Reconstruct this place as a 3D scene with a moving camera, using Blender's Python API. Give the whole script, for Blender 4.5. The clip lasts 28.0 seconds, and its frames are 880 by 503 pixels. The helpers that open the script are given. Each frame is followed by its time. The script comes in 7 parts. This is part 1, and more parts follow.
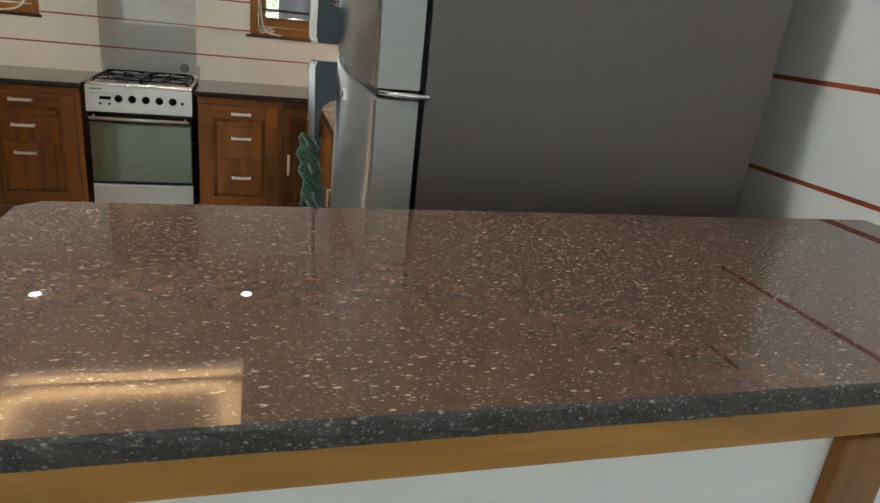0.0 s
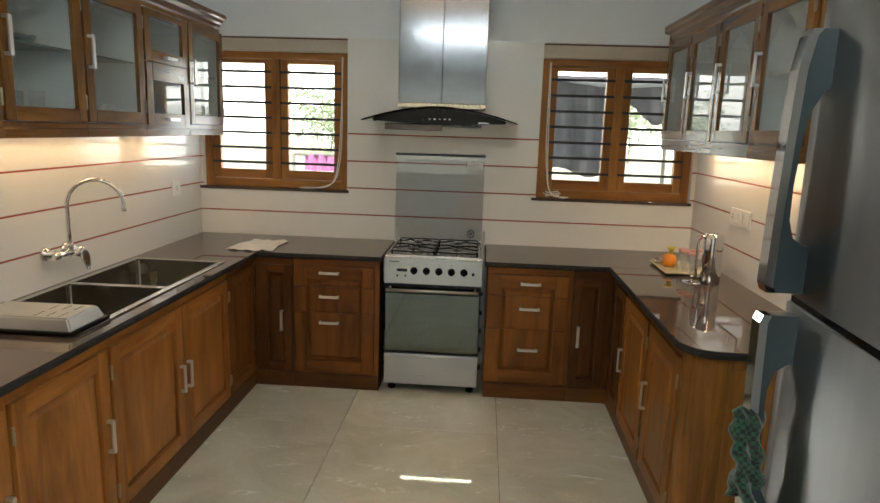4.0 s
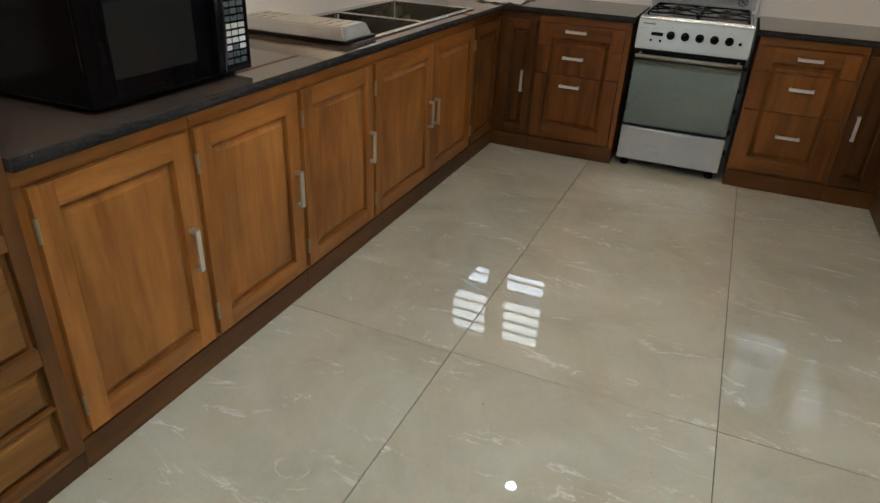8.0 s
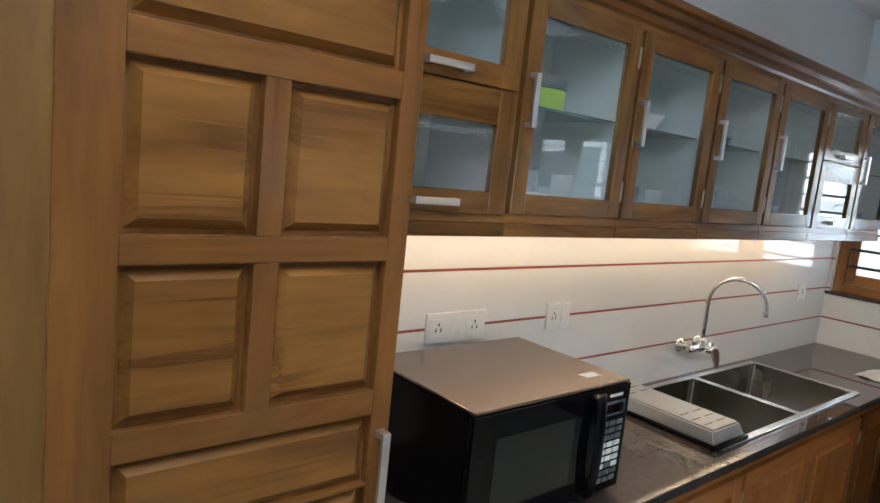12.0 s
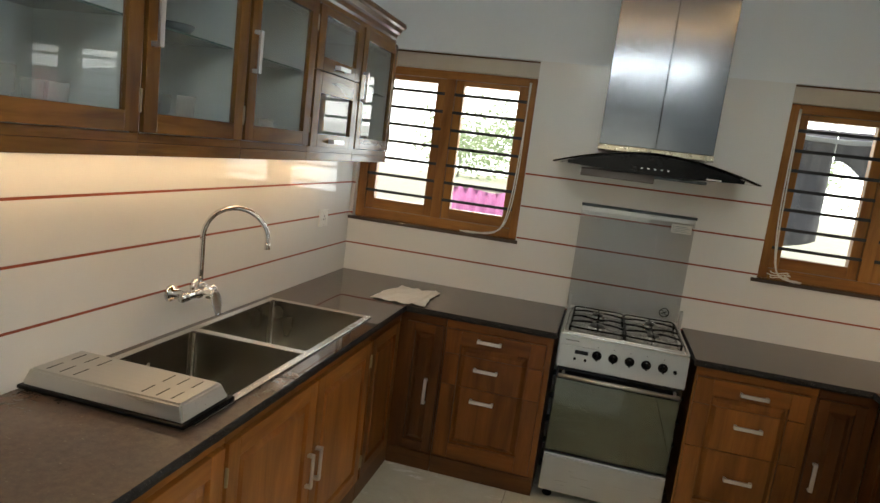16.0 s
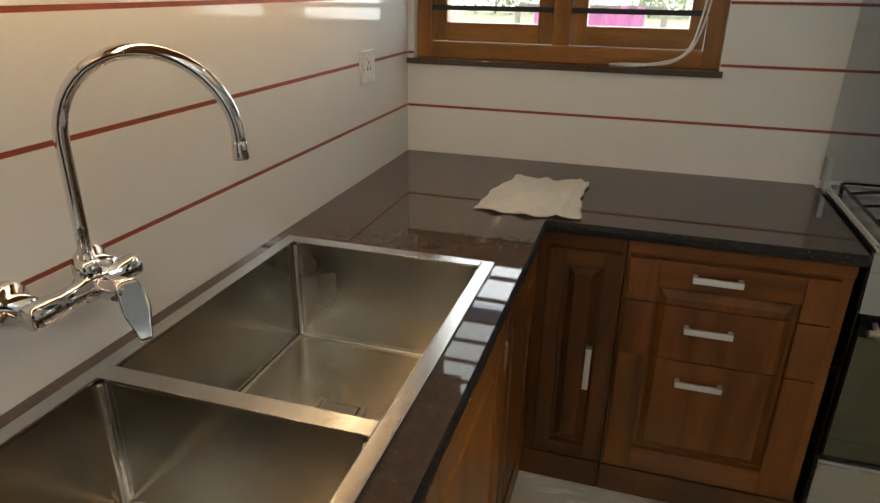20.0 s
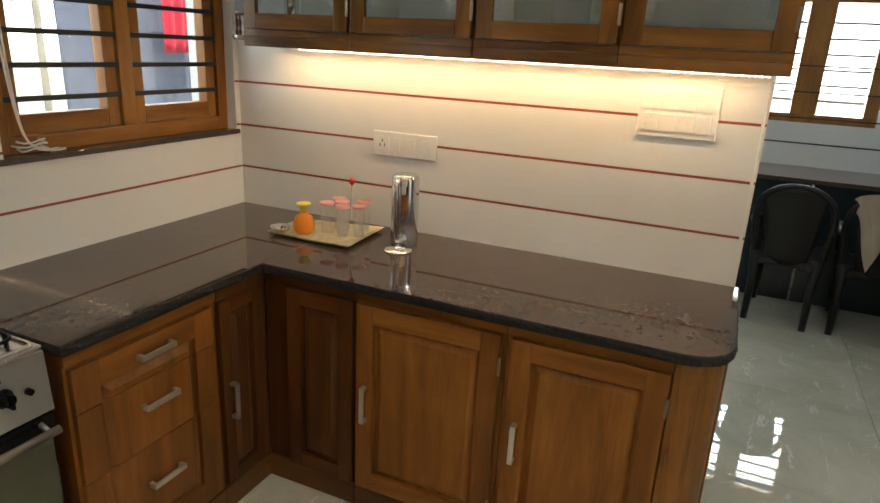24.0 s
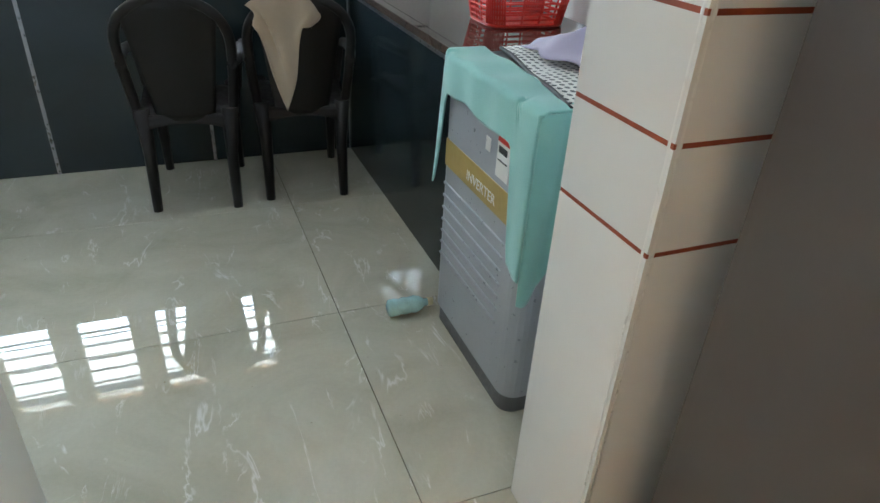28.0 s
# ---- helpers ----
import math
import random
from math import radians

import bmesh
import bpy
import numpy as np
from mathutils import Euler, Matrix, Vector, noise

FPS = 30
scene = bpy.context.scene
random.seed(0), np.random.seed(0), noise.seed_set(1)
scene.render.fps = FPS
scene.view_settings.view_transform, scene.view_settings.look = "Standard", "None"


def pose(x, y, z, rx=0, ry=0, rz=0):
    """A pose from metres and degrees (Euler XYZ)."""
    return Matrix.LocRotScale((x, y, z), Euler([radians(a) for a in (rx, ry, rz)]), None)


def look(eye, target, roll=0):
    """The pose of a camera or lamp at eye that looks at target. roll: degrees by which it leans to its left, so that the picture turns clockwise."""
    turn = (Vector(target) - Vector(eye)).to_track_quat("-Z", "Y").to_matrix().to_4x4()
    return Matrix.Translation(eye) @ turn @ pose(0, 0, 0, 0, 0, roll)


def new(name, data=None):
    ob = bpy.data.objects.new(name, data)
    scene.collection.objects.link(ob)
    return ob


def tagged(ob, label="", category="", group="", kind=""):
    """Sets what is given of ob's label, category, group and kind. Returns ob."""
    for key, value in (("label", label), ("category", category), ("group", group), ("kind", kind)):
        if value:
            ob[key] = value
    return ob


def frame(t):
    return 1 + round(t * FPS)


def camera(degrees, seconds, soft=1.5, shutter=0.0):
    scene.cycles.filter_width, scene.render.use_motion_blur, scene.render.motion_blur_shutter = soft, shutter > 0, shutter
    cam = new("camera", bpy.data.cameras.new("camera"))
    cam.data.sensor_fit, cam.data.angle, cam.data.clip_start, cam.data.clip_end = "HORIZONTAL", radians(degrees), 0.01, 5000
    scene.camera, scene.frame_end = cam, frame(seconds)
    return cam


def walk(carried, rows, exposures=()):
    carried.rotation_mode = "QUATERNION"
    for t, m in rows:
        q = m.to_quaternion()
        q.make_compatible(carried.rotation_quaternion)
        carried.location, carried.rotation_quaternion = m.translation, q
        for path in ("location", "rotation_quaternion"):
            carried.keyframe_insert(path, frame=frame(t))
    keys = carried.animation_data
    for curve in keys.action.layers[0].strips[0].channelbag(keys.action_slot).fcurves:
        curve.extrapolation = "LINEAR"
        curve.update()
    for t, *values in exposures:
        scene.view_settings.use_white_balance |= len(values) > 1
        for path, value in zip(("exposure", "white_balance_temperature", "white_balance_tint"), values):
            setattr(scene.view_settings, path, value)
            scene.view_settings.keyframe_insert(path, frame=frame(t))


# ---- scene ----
cam = camera(68.5, 28.0)
PATH = [
    (0, (2.391, -4.95, 1.453), (2.939, -3.151, 0.774), 6.2),
    (0.5, (2.439, -4.785, 1.453), (2.972, -2.969, 0.806), 6.6),
    (1, (2.357, -4.654, 1.478), (2.607, -2.771, 0.85), 6.2),
    (1.5, (2.186, -4.577, 1.481), (2.396, -2.69, 0.852), 5.6),
    (2, (2.081, -4.516, 1.479), (2.268, -2.63, 0.84), 5.1),
    (2.5, (2.029, -4.439, 1.53), (2.139, -2.532, 0.934), 4.6),
    (3, (1.981, -4.416, 1.591), (2.009, -2.457, 1.187), 3.8),
    (3.5, (1.999, -4.416, 1.653), (1.971, -2.448, 1.299), 2.6),
    (5.5, (1.891, -4.553, 1.579), (1.457, -2.679, 1.033), 2.5),
    (6, (1.89, -4.547, 1.563), (1.427, -2.704, 0.939), 3.2),
    (6.5, (1.89, -4.55, 1.497), (1.371, -2.759, 0.774), 3.3),
    (7, (1.876, -4.538, 1.428), (1.324, -2.796, 0.616), 3.4),
    (7.5, (1.879, -4.534, 1.386), (1.243, -2.859, 0.497), 2.6),
    (8, (1.892, -4.533, 1.353), (1.217, -2.899, 0.418), 2.8),
    (8.5, (1.898, -4.529, 1.319), (1.205, -2.934, 0.33), 2.7),
    (9, (1.87, -4.542, 1.307), (1.182, -2.987, 0.254), 4.6),
    (9.5, (1.758, -4.578, 1.324), (0.914, -3.148, 0.209), 7.5),
    (10, (1.666, -4.522, 1.37), (0.566, -3.227, 0.316), 9.2),
    (10.5, (1.594, -4.42, 1.483), (0.265, -3.205, 0.611), 7.0),
    (11, (1.528, -4.44, 1.579), (0.121, -3.203, 0.88), 5.8),
    (11.5, (1.483, -4.457, 1.67), (0.0, -3.2, 1.198), 5.7),
    (13.5, (1.539, -4.11, 1.784), (0.114, -2.707, 1.83), 3.5),
    (14, (1.444, -4.03, 1.749), (0.229, -2.443, 1.673), 4.6),
    (14.5, (1.373, -3.967, 1.737), (0.387, -2.233, 1.607), 5.4),
    (15, (1.428, -3.879, 1.761), (0.719, -2.012, 1.654), 6.0),
    (15.5, (1.491, -3.797, 1.742), (1.025, -1.856, 1.617), 6.0),
    (16, (1.508, -3.713, 1.682), (1.041, -1.794, 1.366), 7.1),
    (16.5, (1.483, -3.643, 1.554), (0.785, -1.865, 0.961), 10.9),
    (17, (1.325, -3.491, 1.449), (0.515, -1.828, 0.689), 12.6),
    (17.5, (1.222, -3.273, 1.426), (0.365, -1.645, 0.641), 7.8),
    (18, (1.129, -3.037, 1.396), (0.194, -1.446, 0.624), 6.1),
    (18.5, (1.013, -2.796, 1.394), (-0.009, -1.268, 0.606), 6.4),
    (19, (0.834, -2.593, 1.409), (-0.025, -0.974, 0.608), 3.7),
    (19.5, (0.773, -2.447, 1.435), (0.139, -0.722, 0.645), 1.5),
    (20, (0.82, -2.269, 1.447), (0.283, -0.499, 0.685), 0.8),
    (20.5, (0.846, -2.137, 1.444), (0.524, -0.314, 0.688), 3.4),
    (21, (0.91, -1.974, 1.465), (1.087, -0.119, 0.739), 4.9),
    (21.5, (0.907, -1.846, 1.517), (1.676, -0.113, 0.881), 6.6),
    (22, (0.965, -1.863, 1.623), (2.073, -0.27, 1.14), 6.0),
    (22.5, (1.028, -1.887, 1.718), (2.497, -0.544, 1.524), 5.1),
    (24.5, (1.122, -2.036, 1.532), (2.871, -1.493, 0.729), 3.9),
    (25, (1.147, -2.081, 1.469), (2.834, -1.764, 0.441), 3.9),
    (25.5, (1.225, -2.159, 1.406), (2.836, -2.218, 0.222), 4.1),
    (26, (1.418, -2.284, 1.375), (2.973, -2.51, 0.138), 3.0),
    (26.5, (1.674, -2.351, 1.37), (3.242, -2.697, 0.176), 3.7),
    (27, (1.994, -2.333, 1.354), (3.573, -2.93, 0.282), 2.6),
    (27.5, (2.314, -2.337, 1.336), (3.864, -3.038, 0.284), 1.9),
    (28, (2.718, -2.408, 1.364), (4.299, -3.095, 0.349), 3.6),
]
walk(cam, [(t, look(eye, target, roll)) for t, eye, target, roll in PATH], exposures=[(0, 0.18, 6700, 10), (1, 0.5, 7100, 10), (2, 0.2, 7000, 10), (3, 0.08, 6900, 10), (3.5, -0.02, 7000, 10), (6, 0, 6800, 12), (7, -0.05, 6400, 12), (8, -0.1, 6550, 11), (9, -0.05, 6700, 11), (10, 0.1, 6400, 11), (11, 0.0, 5500, 10), (13.5, -0.05, 6300, 11), (14, -0.05, 6300, 11), (15, 0.1, 6500, 11), (16, -0.25, 7000, 11), (17, -0.12, 7000, 11), (18, -0.22, 6850, 12), (19, -0.32, 6600, 10), (20, -0.4, 6900, 11), (21, 0.05, 6300, 10), (22, 0.35, 6700, 11), (22.5, 0.3, 7200, 10), (24.5, 0.1, 6600, 10), (25, 0.05, 5700, 7), (26, 0.45, 6200, 11), (27, 0.7, 6300, 10), (28, 0.6, 6300, 10)])

# ---- light ----
world = bpy.data.worlds.new("world")
scene.world = world
world.use_nodes = True
wn = world.node_tree.nodes
sky = wn.new("ShaderNodeTexSky")
sky.sky_type = 'NISHITA'
sky.sun_disc = False
sky.sun_elevation = radians(58)
sky.sun_rotation = radians(200)
world.node_tree.links.new(sky.outputs[0], wn["Background"].inputs[0])
wn["Background"].inputs[1].default_value = 0.15


def lamp(name, kind, m, power, color=(1, 1, 1), size=0.1, size_y=None, angle=None):
    data = bpy.data.lights.new(name, kind)
    data.energy, data.color = power, color
    if kind == 'AREA':
        data.size = size
        if size_y:
            data.shape, data.size_y = 'RECTANGLE', size_y
    elif kind == 'SUN':
        data.angle = radians(0.5)
    elif kind == 'SPOT':
        data.spot_size, data.spot_blend, data.shadow_soft_size = radians(angle), 0.6, size
    else:
        data.shadow_soft_size = size
    ob = new(name, data)
    ob.matrix_world = m
    return ob


lamp("sun", 'SUN', look((0, 0, 10), (1.8, 5.4, 0)), 4.0, (1, 0.95, 0.87))
CEIL = 2.84
# daylight through the kitchen windows and the utility room's window
# each opening: open sky below, dimmer above where the sunshade outside covers it
COOL = (0.78, 0.89, 1)
for cx, low, top in ((0.55, 7.5, 6.5), (2.85, 1.0, 0.9)):
    lamp("sky_window", 'AREA', look((cx, 0.30, 1.475), (cx, -2, 2.3)), low, COOL, 1.02, 0.46)
    lamp("shaded_window", 'AREA', look((cx, 0.30, 1.985), (cx, -2, 1.5)), top, (0.88, 0.95, 0.95), 1.02, 0.46)
lamp("sky_window", 'AREA', look((7.0, -1.95, 1.47), (5.0, -1.95, 1.6)), 58, (0.72, 0.86, 1), 1.9, 0.46)
lamp("shaded_window", 'AREA', look((7.0, -1.95, 1.89), (5.0, -1.95, 1.3)), 22, (0.92, 0.97, 0.97), 1.9, 0.36)
# added fill lamp at a supposed window of the unseen dining side
lamp("sky_window", 'AREA', look((1.2, -8.45, 1.6), (1.2, -5, 1.3)), 4, (0.93, 0.97, 1), 2.2, 1.6)
# fluorescent tube under the ceiling over the bar
TUBE_Y, TUBE_X0, TUBE_X1, TUBE_Z = -4.35, 1.065, 2.27, 2.775
lamp("tube_glow", 'AREA', pose((TUBE_X0 + TUBE_X1) / 2, TUBE_Y, TUBE_Z - 0.02), 8, (0.86, 0.96, 1), 1.18, 0.026)
# warm strips under the wall cabinets
WARM = (1.0, 0.71, 0.42)
lamp("led_strip", 'AREA', pose(0.10, -2.05, 1.553, 0, 0, 0), 4.4, WARM, 0.03, 3.2)
lamp("led_strip", 'AREA', pose(3.31, -1.13, 1.553, 0, 0, 0), 3.2, WARM, 0.03, 1.75)
# warm glow of the ceiling recess
for cx, cy, sx, sy in ((1.745, -1.72, 1.0, 0.03), (1.745, -2.90, 1.0, 0.03), (1.215, -2.31, 0.03, 1.1), (2.275, -2.31, 0.03, 1.1)):
    lamp("cove_strip", 'AREA', pose(cx, cy, CEIL + 0.03, 180, 0, 0), 2.6, (1.0, 0.62, 0.28), sx, sy)
SPOTS = [(1.06, -0.74), (2.33, -0.78), (1.06, -3.75), (2.33, -3.75), (5.27, -2.9), (5.27, -1.0)]
for sx, sy in SPOTS:
    lamp("downlight_beam", 'SPOT', pose(sx, sy, CEIL - 0.012), 8, (0.95, 1.0, 0.97), 0.04, angle=115)

# ---- materials ----


def mat(name):
    m = bpy.data.materials.new(name)
    m.use_nodes = True
    return m, m.node_tree.nodes, m.node_tree.links, m.node_tree.nodes["Principled BSDF"]


def setp(b, **kw):
    for k, v in kw.items():
        b.inputs[k.replace("_", " ")].default_value = v


def ramp(nodes, *stops):
    r = nodes.new("ShaderNodeValToRGB")
    e = r.color_ramp.elements
    while len(e) < len(stops):
        e.new(0.5)
    for el, (p, c) in zip(e, stops):
        el.position, el.color = p, (*c, 1)
    return r


def coords(nodes, links, scale=(1, 1, 1), rot=(0, 0, 0), spread=7.0):
    """Object coordinates, shifted by a random amount from object to object."""
    tc = nodes.new("ShaderNodeTexCoord")
    info = nodes.new("ShaderNodeObjectInfo")
    mul = nodes.new("ShaderNodeVectorMath")
    mul.operation = 'SCALE'
    comb = nodes.new("ShaderNodeCombineXYZ")
    for i in range(3):
        links.new(info.outputs["Random"], comb.inputs[i])
    links.new(comb.outputs[0], mul.inputs[0])
    mul.inputs["Scale"].default_value = spread
    add = nodes.new("ShaderNodeVectorMath")
    links.new(tc.outputs["Object"], add.inputs[0])
    links.new(mul.outputs[0], add.inputs[1])
    mp = nodes.new("ShaderNodeMapping")
    mp.inputs["Scale"].default_value = scale
    mp.inputs["Rotation"].default_value = [radians(a) for a in rot]
    links.new(add.outputs[0], mp.inputs[0])
    return mp


def noise_tex(nodes, links, vec, scale, detail=6, rough=0.55, dist=0.0):
    n = nodes.new("ShaderNodeTexNoise")
    n.inputs["Scale"].default_value = scale
    n.inputs["Detail"].default_value = detail
    n.inputs["Roughness"].default_value = rough
    n.inputs["Distortion"].default_value = dist
    links.new(vec.outputs[0], n.inputs["Vector"])
    return n


def bump(nodes, links, b, height, strength=0.2, distance=0.002):
    bp = nodes.new("ShaderNodeBump")
    bp.inputs["Strength"].default_value = strength
    bp.inputs["Distance"].default_value = distance
    links.new(height, bp.inputs["Height"])
    links.new(bp.outputs[0], b.inputs["Normal"])


def mixc(nodes, links, fac, a, b, kind='MIX'):
    m = nodes.new("ShaderNodeMix")
    m.data_type, m.blend_type = 'RGBA', kind
    for sock, v in ((m.inputs[0], fac), (m.inputs[6], a), (m.inputs[7], b)):
        if isinstance(v, (int, float)):
            sock.default_value = v
        elif isinstance(v, tuple):
            sock.default_value = (*v, 1)
        else:
            links.new(v, sock)
    return m.outputs[2]


def wood(name, grain, light, dark, rough=0.38, coat=0.09, figure=0.35):
    """Varnished teak: broad bands, dark pencil streaks and pores along one axis of the object."""
    m, n, l, b = mat(name)
    st = {'x': (0.7, 5, 5), 'y': (5, 0.7, 5), 'z': (5, 5, 0.7)}[grain]
    mp = coords(n, l, st)
    big = noise_tex(n, l, mp, 1.1, 4, 0.55, 1.4)
    fine = noise_tex(n, l, mp, 7.0, 8, 0.65, 0.6)
    mid = tuple((a + c) / 2 for a, c in zip(light, dark))
    r1 = ramp(n, (0.28, dark), (0.46, mid), (0.70, light))
    l.new(big.outputs[0], r1.inputs[0])
    r2 = ramp(n, (0.35, (0.55, 0.48, 0.42)), (0.62, (1, 1, 1)))
    l.new(fine.outputs[0], r2.inputs[0])
    col = mixc(n, l, 0.42, r1.outputs[0], r2.outputs[0], 'MULTIPLY')
    sm = {'x': (0.35, 9, 9), 'y': (9, 0.35, 9), 'z': (9, 9, 0.35)}[grain]
    streak = noise_tex(n, l, coords(n, l, sm), 2.6, 5, 0.6, 0.9)
    sr = ramp(n, (0.53, (1, 1, 1)), (0.60, (0.50, 0.42, 0.36)), (0.66, (0.92, 0.90, 0.88)))
    l.new(streak.outputs[0], sr.inputs[0])
    where = noise_tex(n, l, coords(n, l, (1, 1, 1)), 3.4, 2)
    wr = ramp(n, (0.42, (0.05,) * 3), (0.62, (figure,) * 3))
    l.new(where.outputs[0], wr.inputs[0])
    col = mixc(n, l, wr.outputs[0], col, mixc(n, l, 1.0, col, sr.outputs[0], 'MULTIPLY'))
    wear = noise_tex(n, l, coords(n, l, (1, 1, 1)), 2.2, 3)
    r3 = ramp(n, (0.3, (0.62, 0.56, 0.50)), (0.65, (1.15, 1.12, 1.06)))
    l.new(wear.outputs[0], r3.inputs[0])
    col = mixc(n, l, 0.6, col, r3.outputs[0], 'MULTIPLY')
    l.new(col, b.inputs["Base Color"])
    setp(b, Roughness=rough, Coat_Weight=coat, Coat_Roughness=0.14, Specular_IOR_Level=0.25)
    bump(n, l, b, fine.outputs[0], 0.12, 0.001)
    return m


TL, TD = (0.40, 0.170, 0.034), (0.168, 0.060, 0.010)
WOOD_V = wood("teak_upright", 'z', TL, TD)
WOOD_H = wood("teak_level", 'x', TL, TD)
# paler tone for the base cabinets of the sink run
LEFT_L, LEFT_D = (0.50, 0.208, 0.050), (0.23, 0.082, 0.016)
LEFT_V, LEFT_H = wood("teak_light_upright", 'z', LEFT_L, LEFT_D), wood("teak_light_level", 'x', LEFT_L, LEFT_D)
# tones set unit by unit: redder drawers, darker corner units, strongly figured tall door
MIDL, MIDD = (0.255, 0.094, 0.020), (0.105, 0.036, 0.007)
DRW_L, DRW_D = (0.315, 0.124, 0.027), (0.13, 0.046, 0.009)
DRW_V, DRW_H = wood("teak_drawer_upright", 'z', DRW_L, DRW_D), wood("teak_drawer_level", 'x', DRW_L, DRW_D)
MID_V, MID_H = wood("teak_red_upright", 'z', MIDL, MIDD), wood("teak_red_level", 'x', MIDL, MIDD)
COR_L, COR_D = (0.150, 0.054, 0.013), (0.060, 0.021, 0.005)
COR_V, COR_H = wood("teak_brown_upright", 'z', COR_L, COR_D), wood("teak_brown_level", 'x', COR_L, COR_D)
FRL, FRD = (0.262, 0.110, 0.026), (0.108, 0.040, 0.009)
FRAME_V, FRAME_H = wood("teak_frame_upright", 'z', FRL, FRD, figure=0.7), wood("teak_frame_level", 'x', FRL, FRD, figure=0.7)
END_V = wood("teak_streaked_upright", 'z', (0.36, 0.160, 0.034), (0.085, 0.032, 0.008), figure=0.95)
PANEL_H = wood("teak_figured_panel", 'x', (0.330, 0.150, 0.034), (0.130, 0.050, 0.011), figure=0.95)
CAB_V, CAB_H = wood("teak_glossy_upright", 'z', (0.285, 0.132, 0.030), (0.088, 0.035, 0.007), 0.26, 0.35, 0.6), wood("teak_glossy_level", 'x', (0.285, 0.132, 0.030), (0.088, 0.035, 0.007), 0.26, 0.35, 0.6)
CAB_Y = wood("teak_glossy_deep", 'y', (0.23, 0.092, 0.020), (0.095, 0.033, 0.008), 0.28, 0.3)
# dark teak; on the plinths it paints in the shade near the floor
DKL, DKD = (0.17, 0.066, 0.014), (0.075, 0.027, 0.006)
WOOD_DK = wood("teak_dark", 'x', DKL, DKD, 0.4, 0.15)
PALE = wood("teak_pale", 'z', (0.235, 0.120, 0.032), (0.16, 0.073, 0.017), 0.42, 0.12)
PALE_H = wood("teak_pale_level", 'x', (0.56, 0.29, 0.080), (0.42, 0.195, 0.050), 0.42, 0.12)
WIN_V = wood("window_teak_upright", 'z', (0.44, 0.200, 0.048), (0.22, 0.086, 0.018), 0.4, 0.15)
WIN_H = wood("window_teak_level", 'x', (0.44, 0.200, 0.048), (0.22, 0.086, 0.018), 0.4, 0.15)


def plain(name, color, rough=0.5, metal=0.0, vary=0.12, scale=6.0, bumpy=0.0, bscale=60, **kw):
    """A plain surface with two sizes of slight variation."""
    m, n, l, b = mat(name)
    mp = coords(n, l)
    a = noise_tex(n, l, mp, scale, 5)
    r = ramp(n, (0.25, tuple(c * (1 - vary) for c in color)), (0.75, tuple(min(1, c * (1 + vary)) for c in color)))
    l.new(a.outputs[0], r.inputs[0])
    l.new(r.outputs[0], b.inputs["Base Color"])
    setp(b, Roughness=rough, Metallic=metal, **kw)
    f = noise_tex(n, l, mp, bscale, 3)
    rr = ramp(n, (0.3, (rough * 0.8,) * 3), (0.7, (min(1, rough * 1.25),) * 3))
    l.new(f.outputs[0], rr.inputs[0])
    l.new(rr.outputs[0], b.inputs["Roughness"])
    if bumpy:
        bump(n, l, b, f.outputs[0], bumpy, 0.002)
    return m


def brushed(name, color, rough, along, metal=1.0):
    """Brushed metal: streaks along one axis."""
    m, n, l, b = mat(name)
    st = {'x': (2, 220, 220), 'y': (220, 2, 220), 'z': (220, 220, 2)}[along]
    mp = coords(n, l, st)
    f = noise_tex(n, l, mp, 1.0, 4)
    rr = ramp(n, (0.2, (rough * 0.75,) * 3), (0.8, (rough * 1.3,) * 3))
    l.new(f.outputs[0], rr.inputs[0])
    l.new(rr.outputs[0], b.inputs["Roughness"])
    big = noise_tex(n, l, coords(n, l), 3.0, 3)
    r = ramp(n, (0.3, tuple(c * 0.9 for c in color)), (0.7, color))
    l.new(big.outputs[0], r.inputs[0])
    l.new(r.outputs[0], b.inputs["Base Color"])
    setp(b, Metallic=metal)
    bump(n, l, b, f.outputs[0], 0.03, 0.0004)
    return m


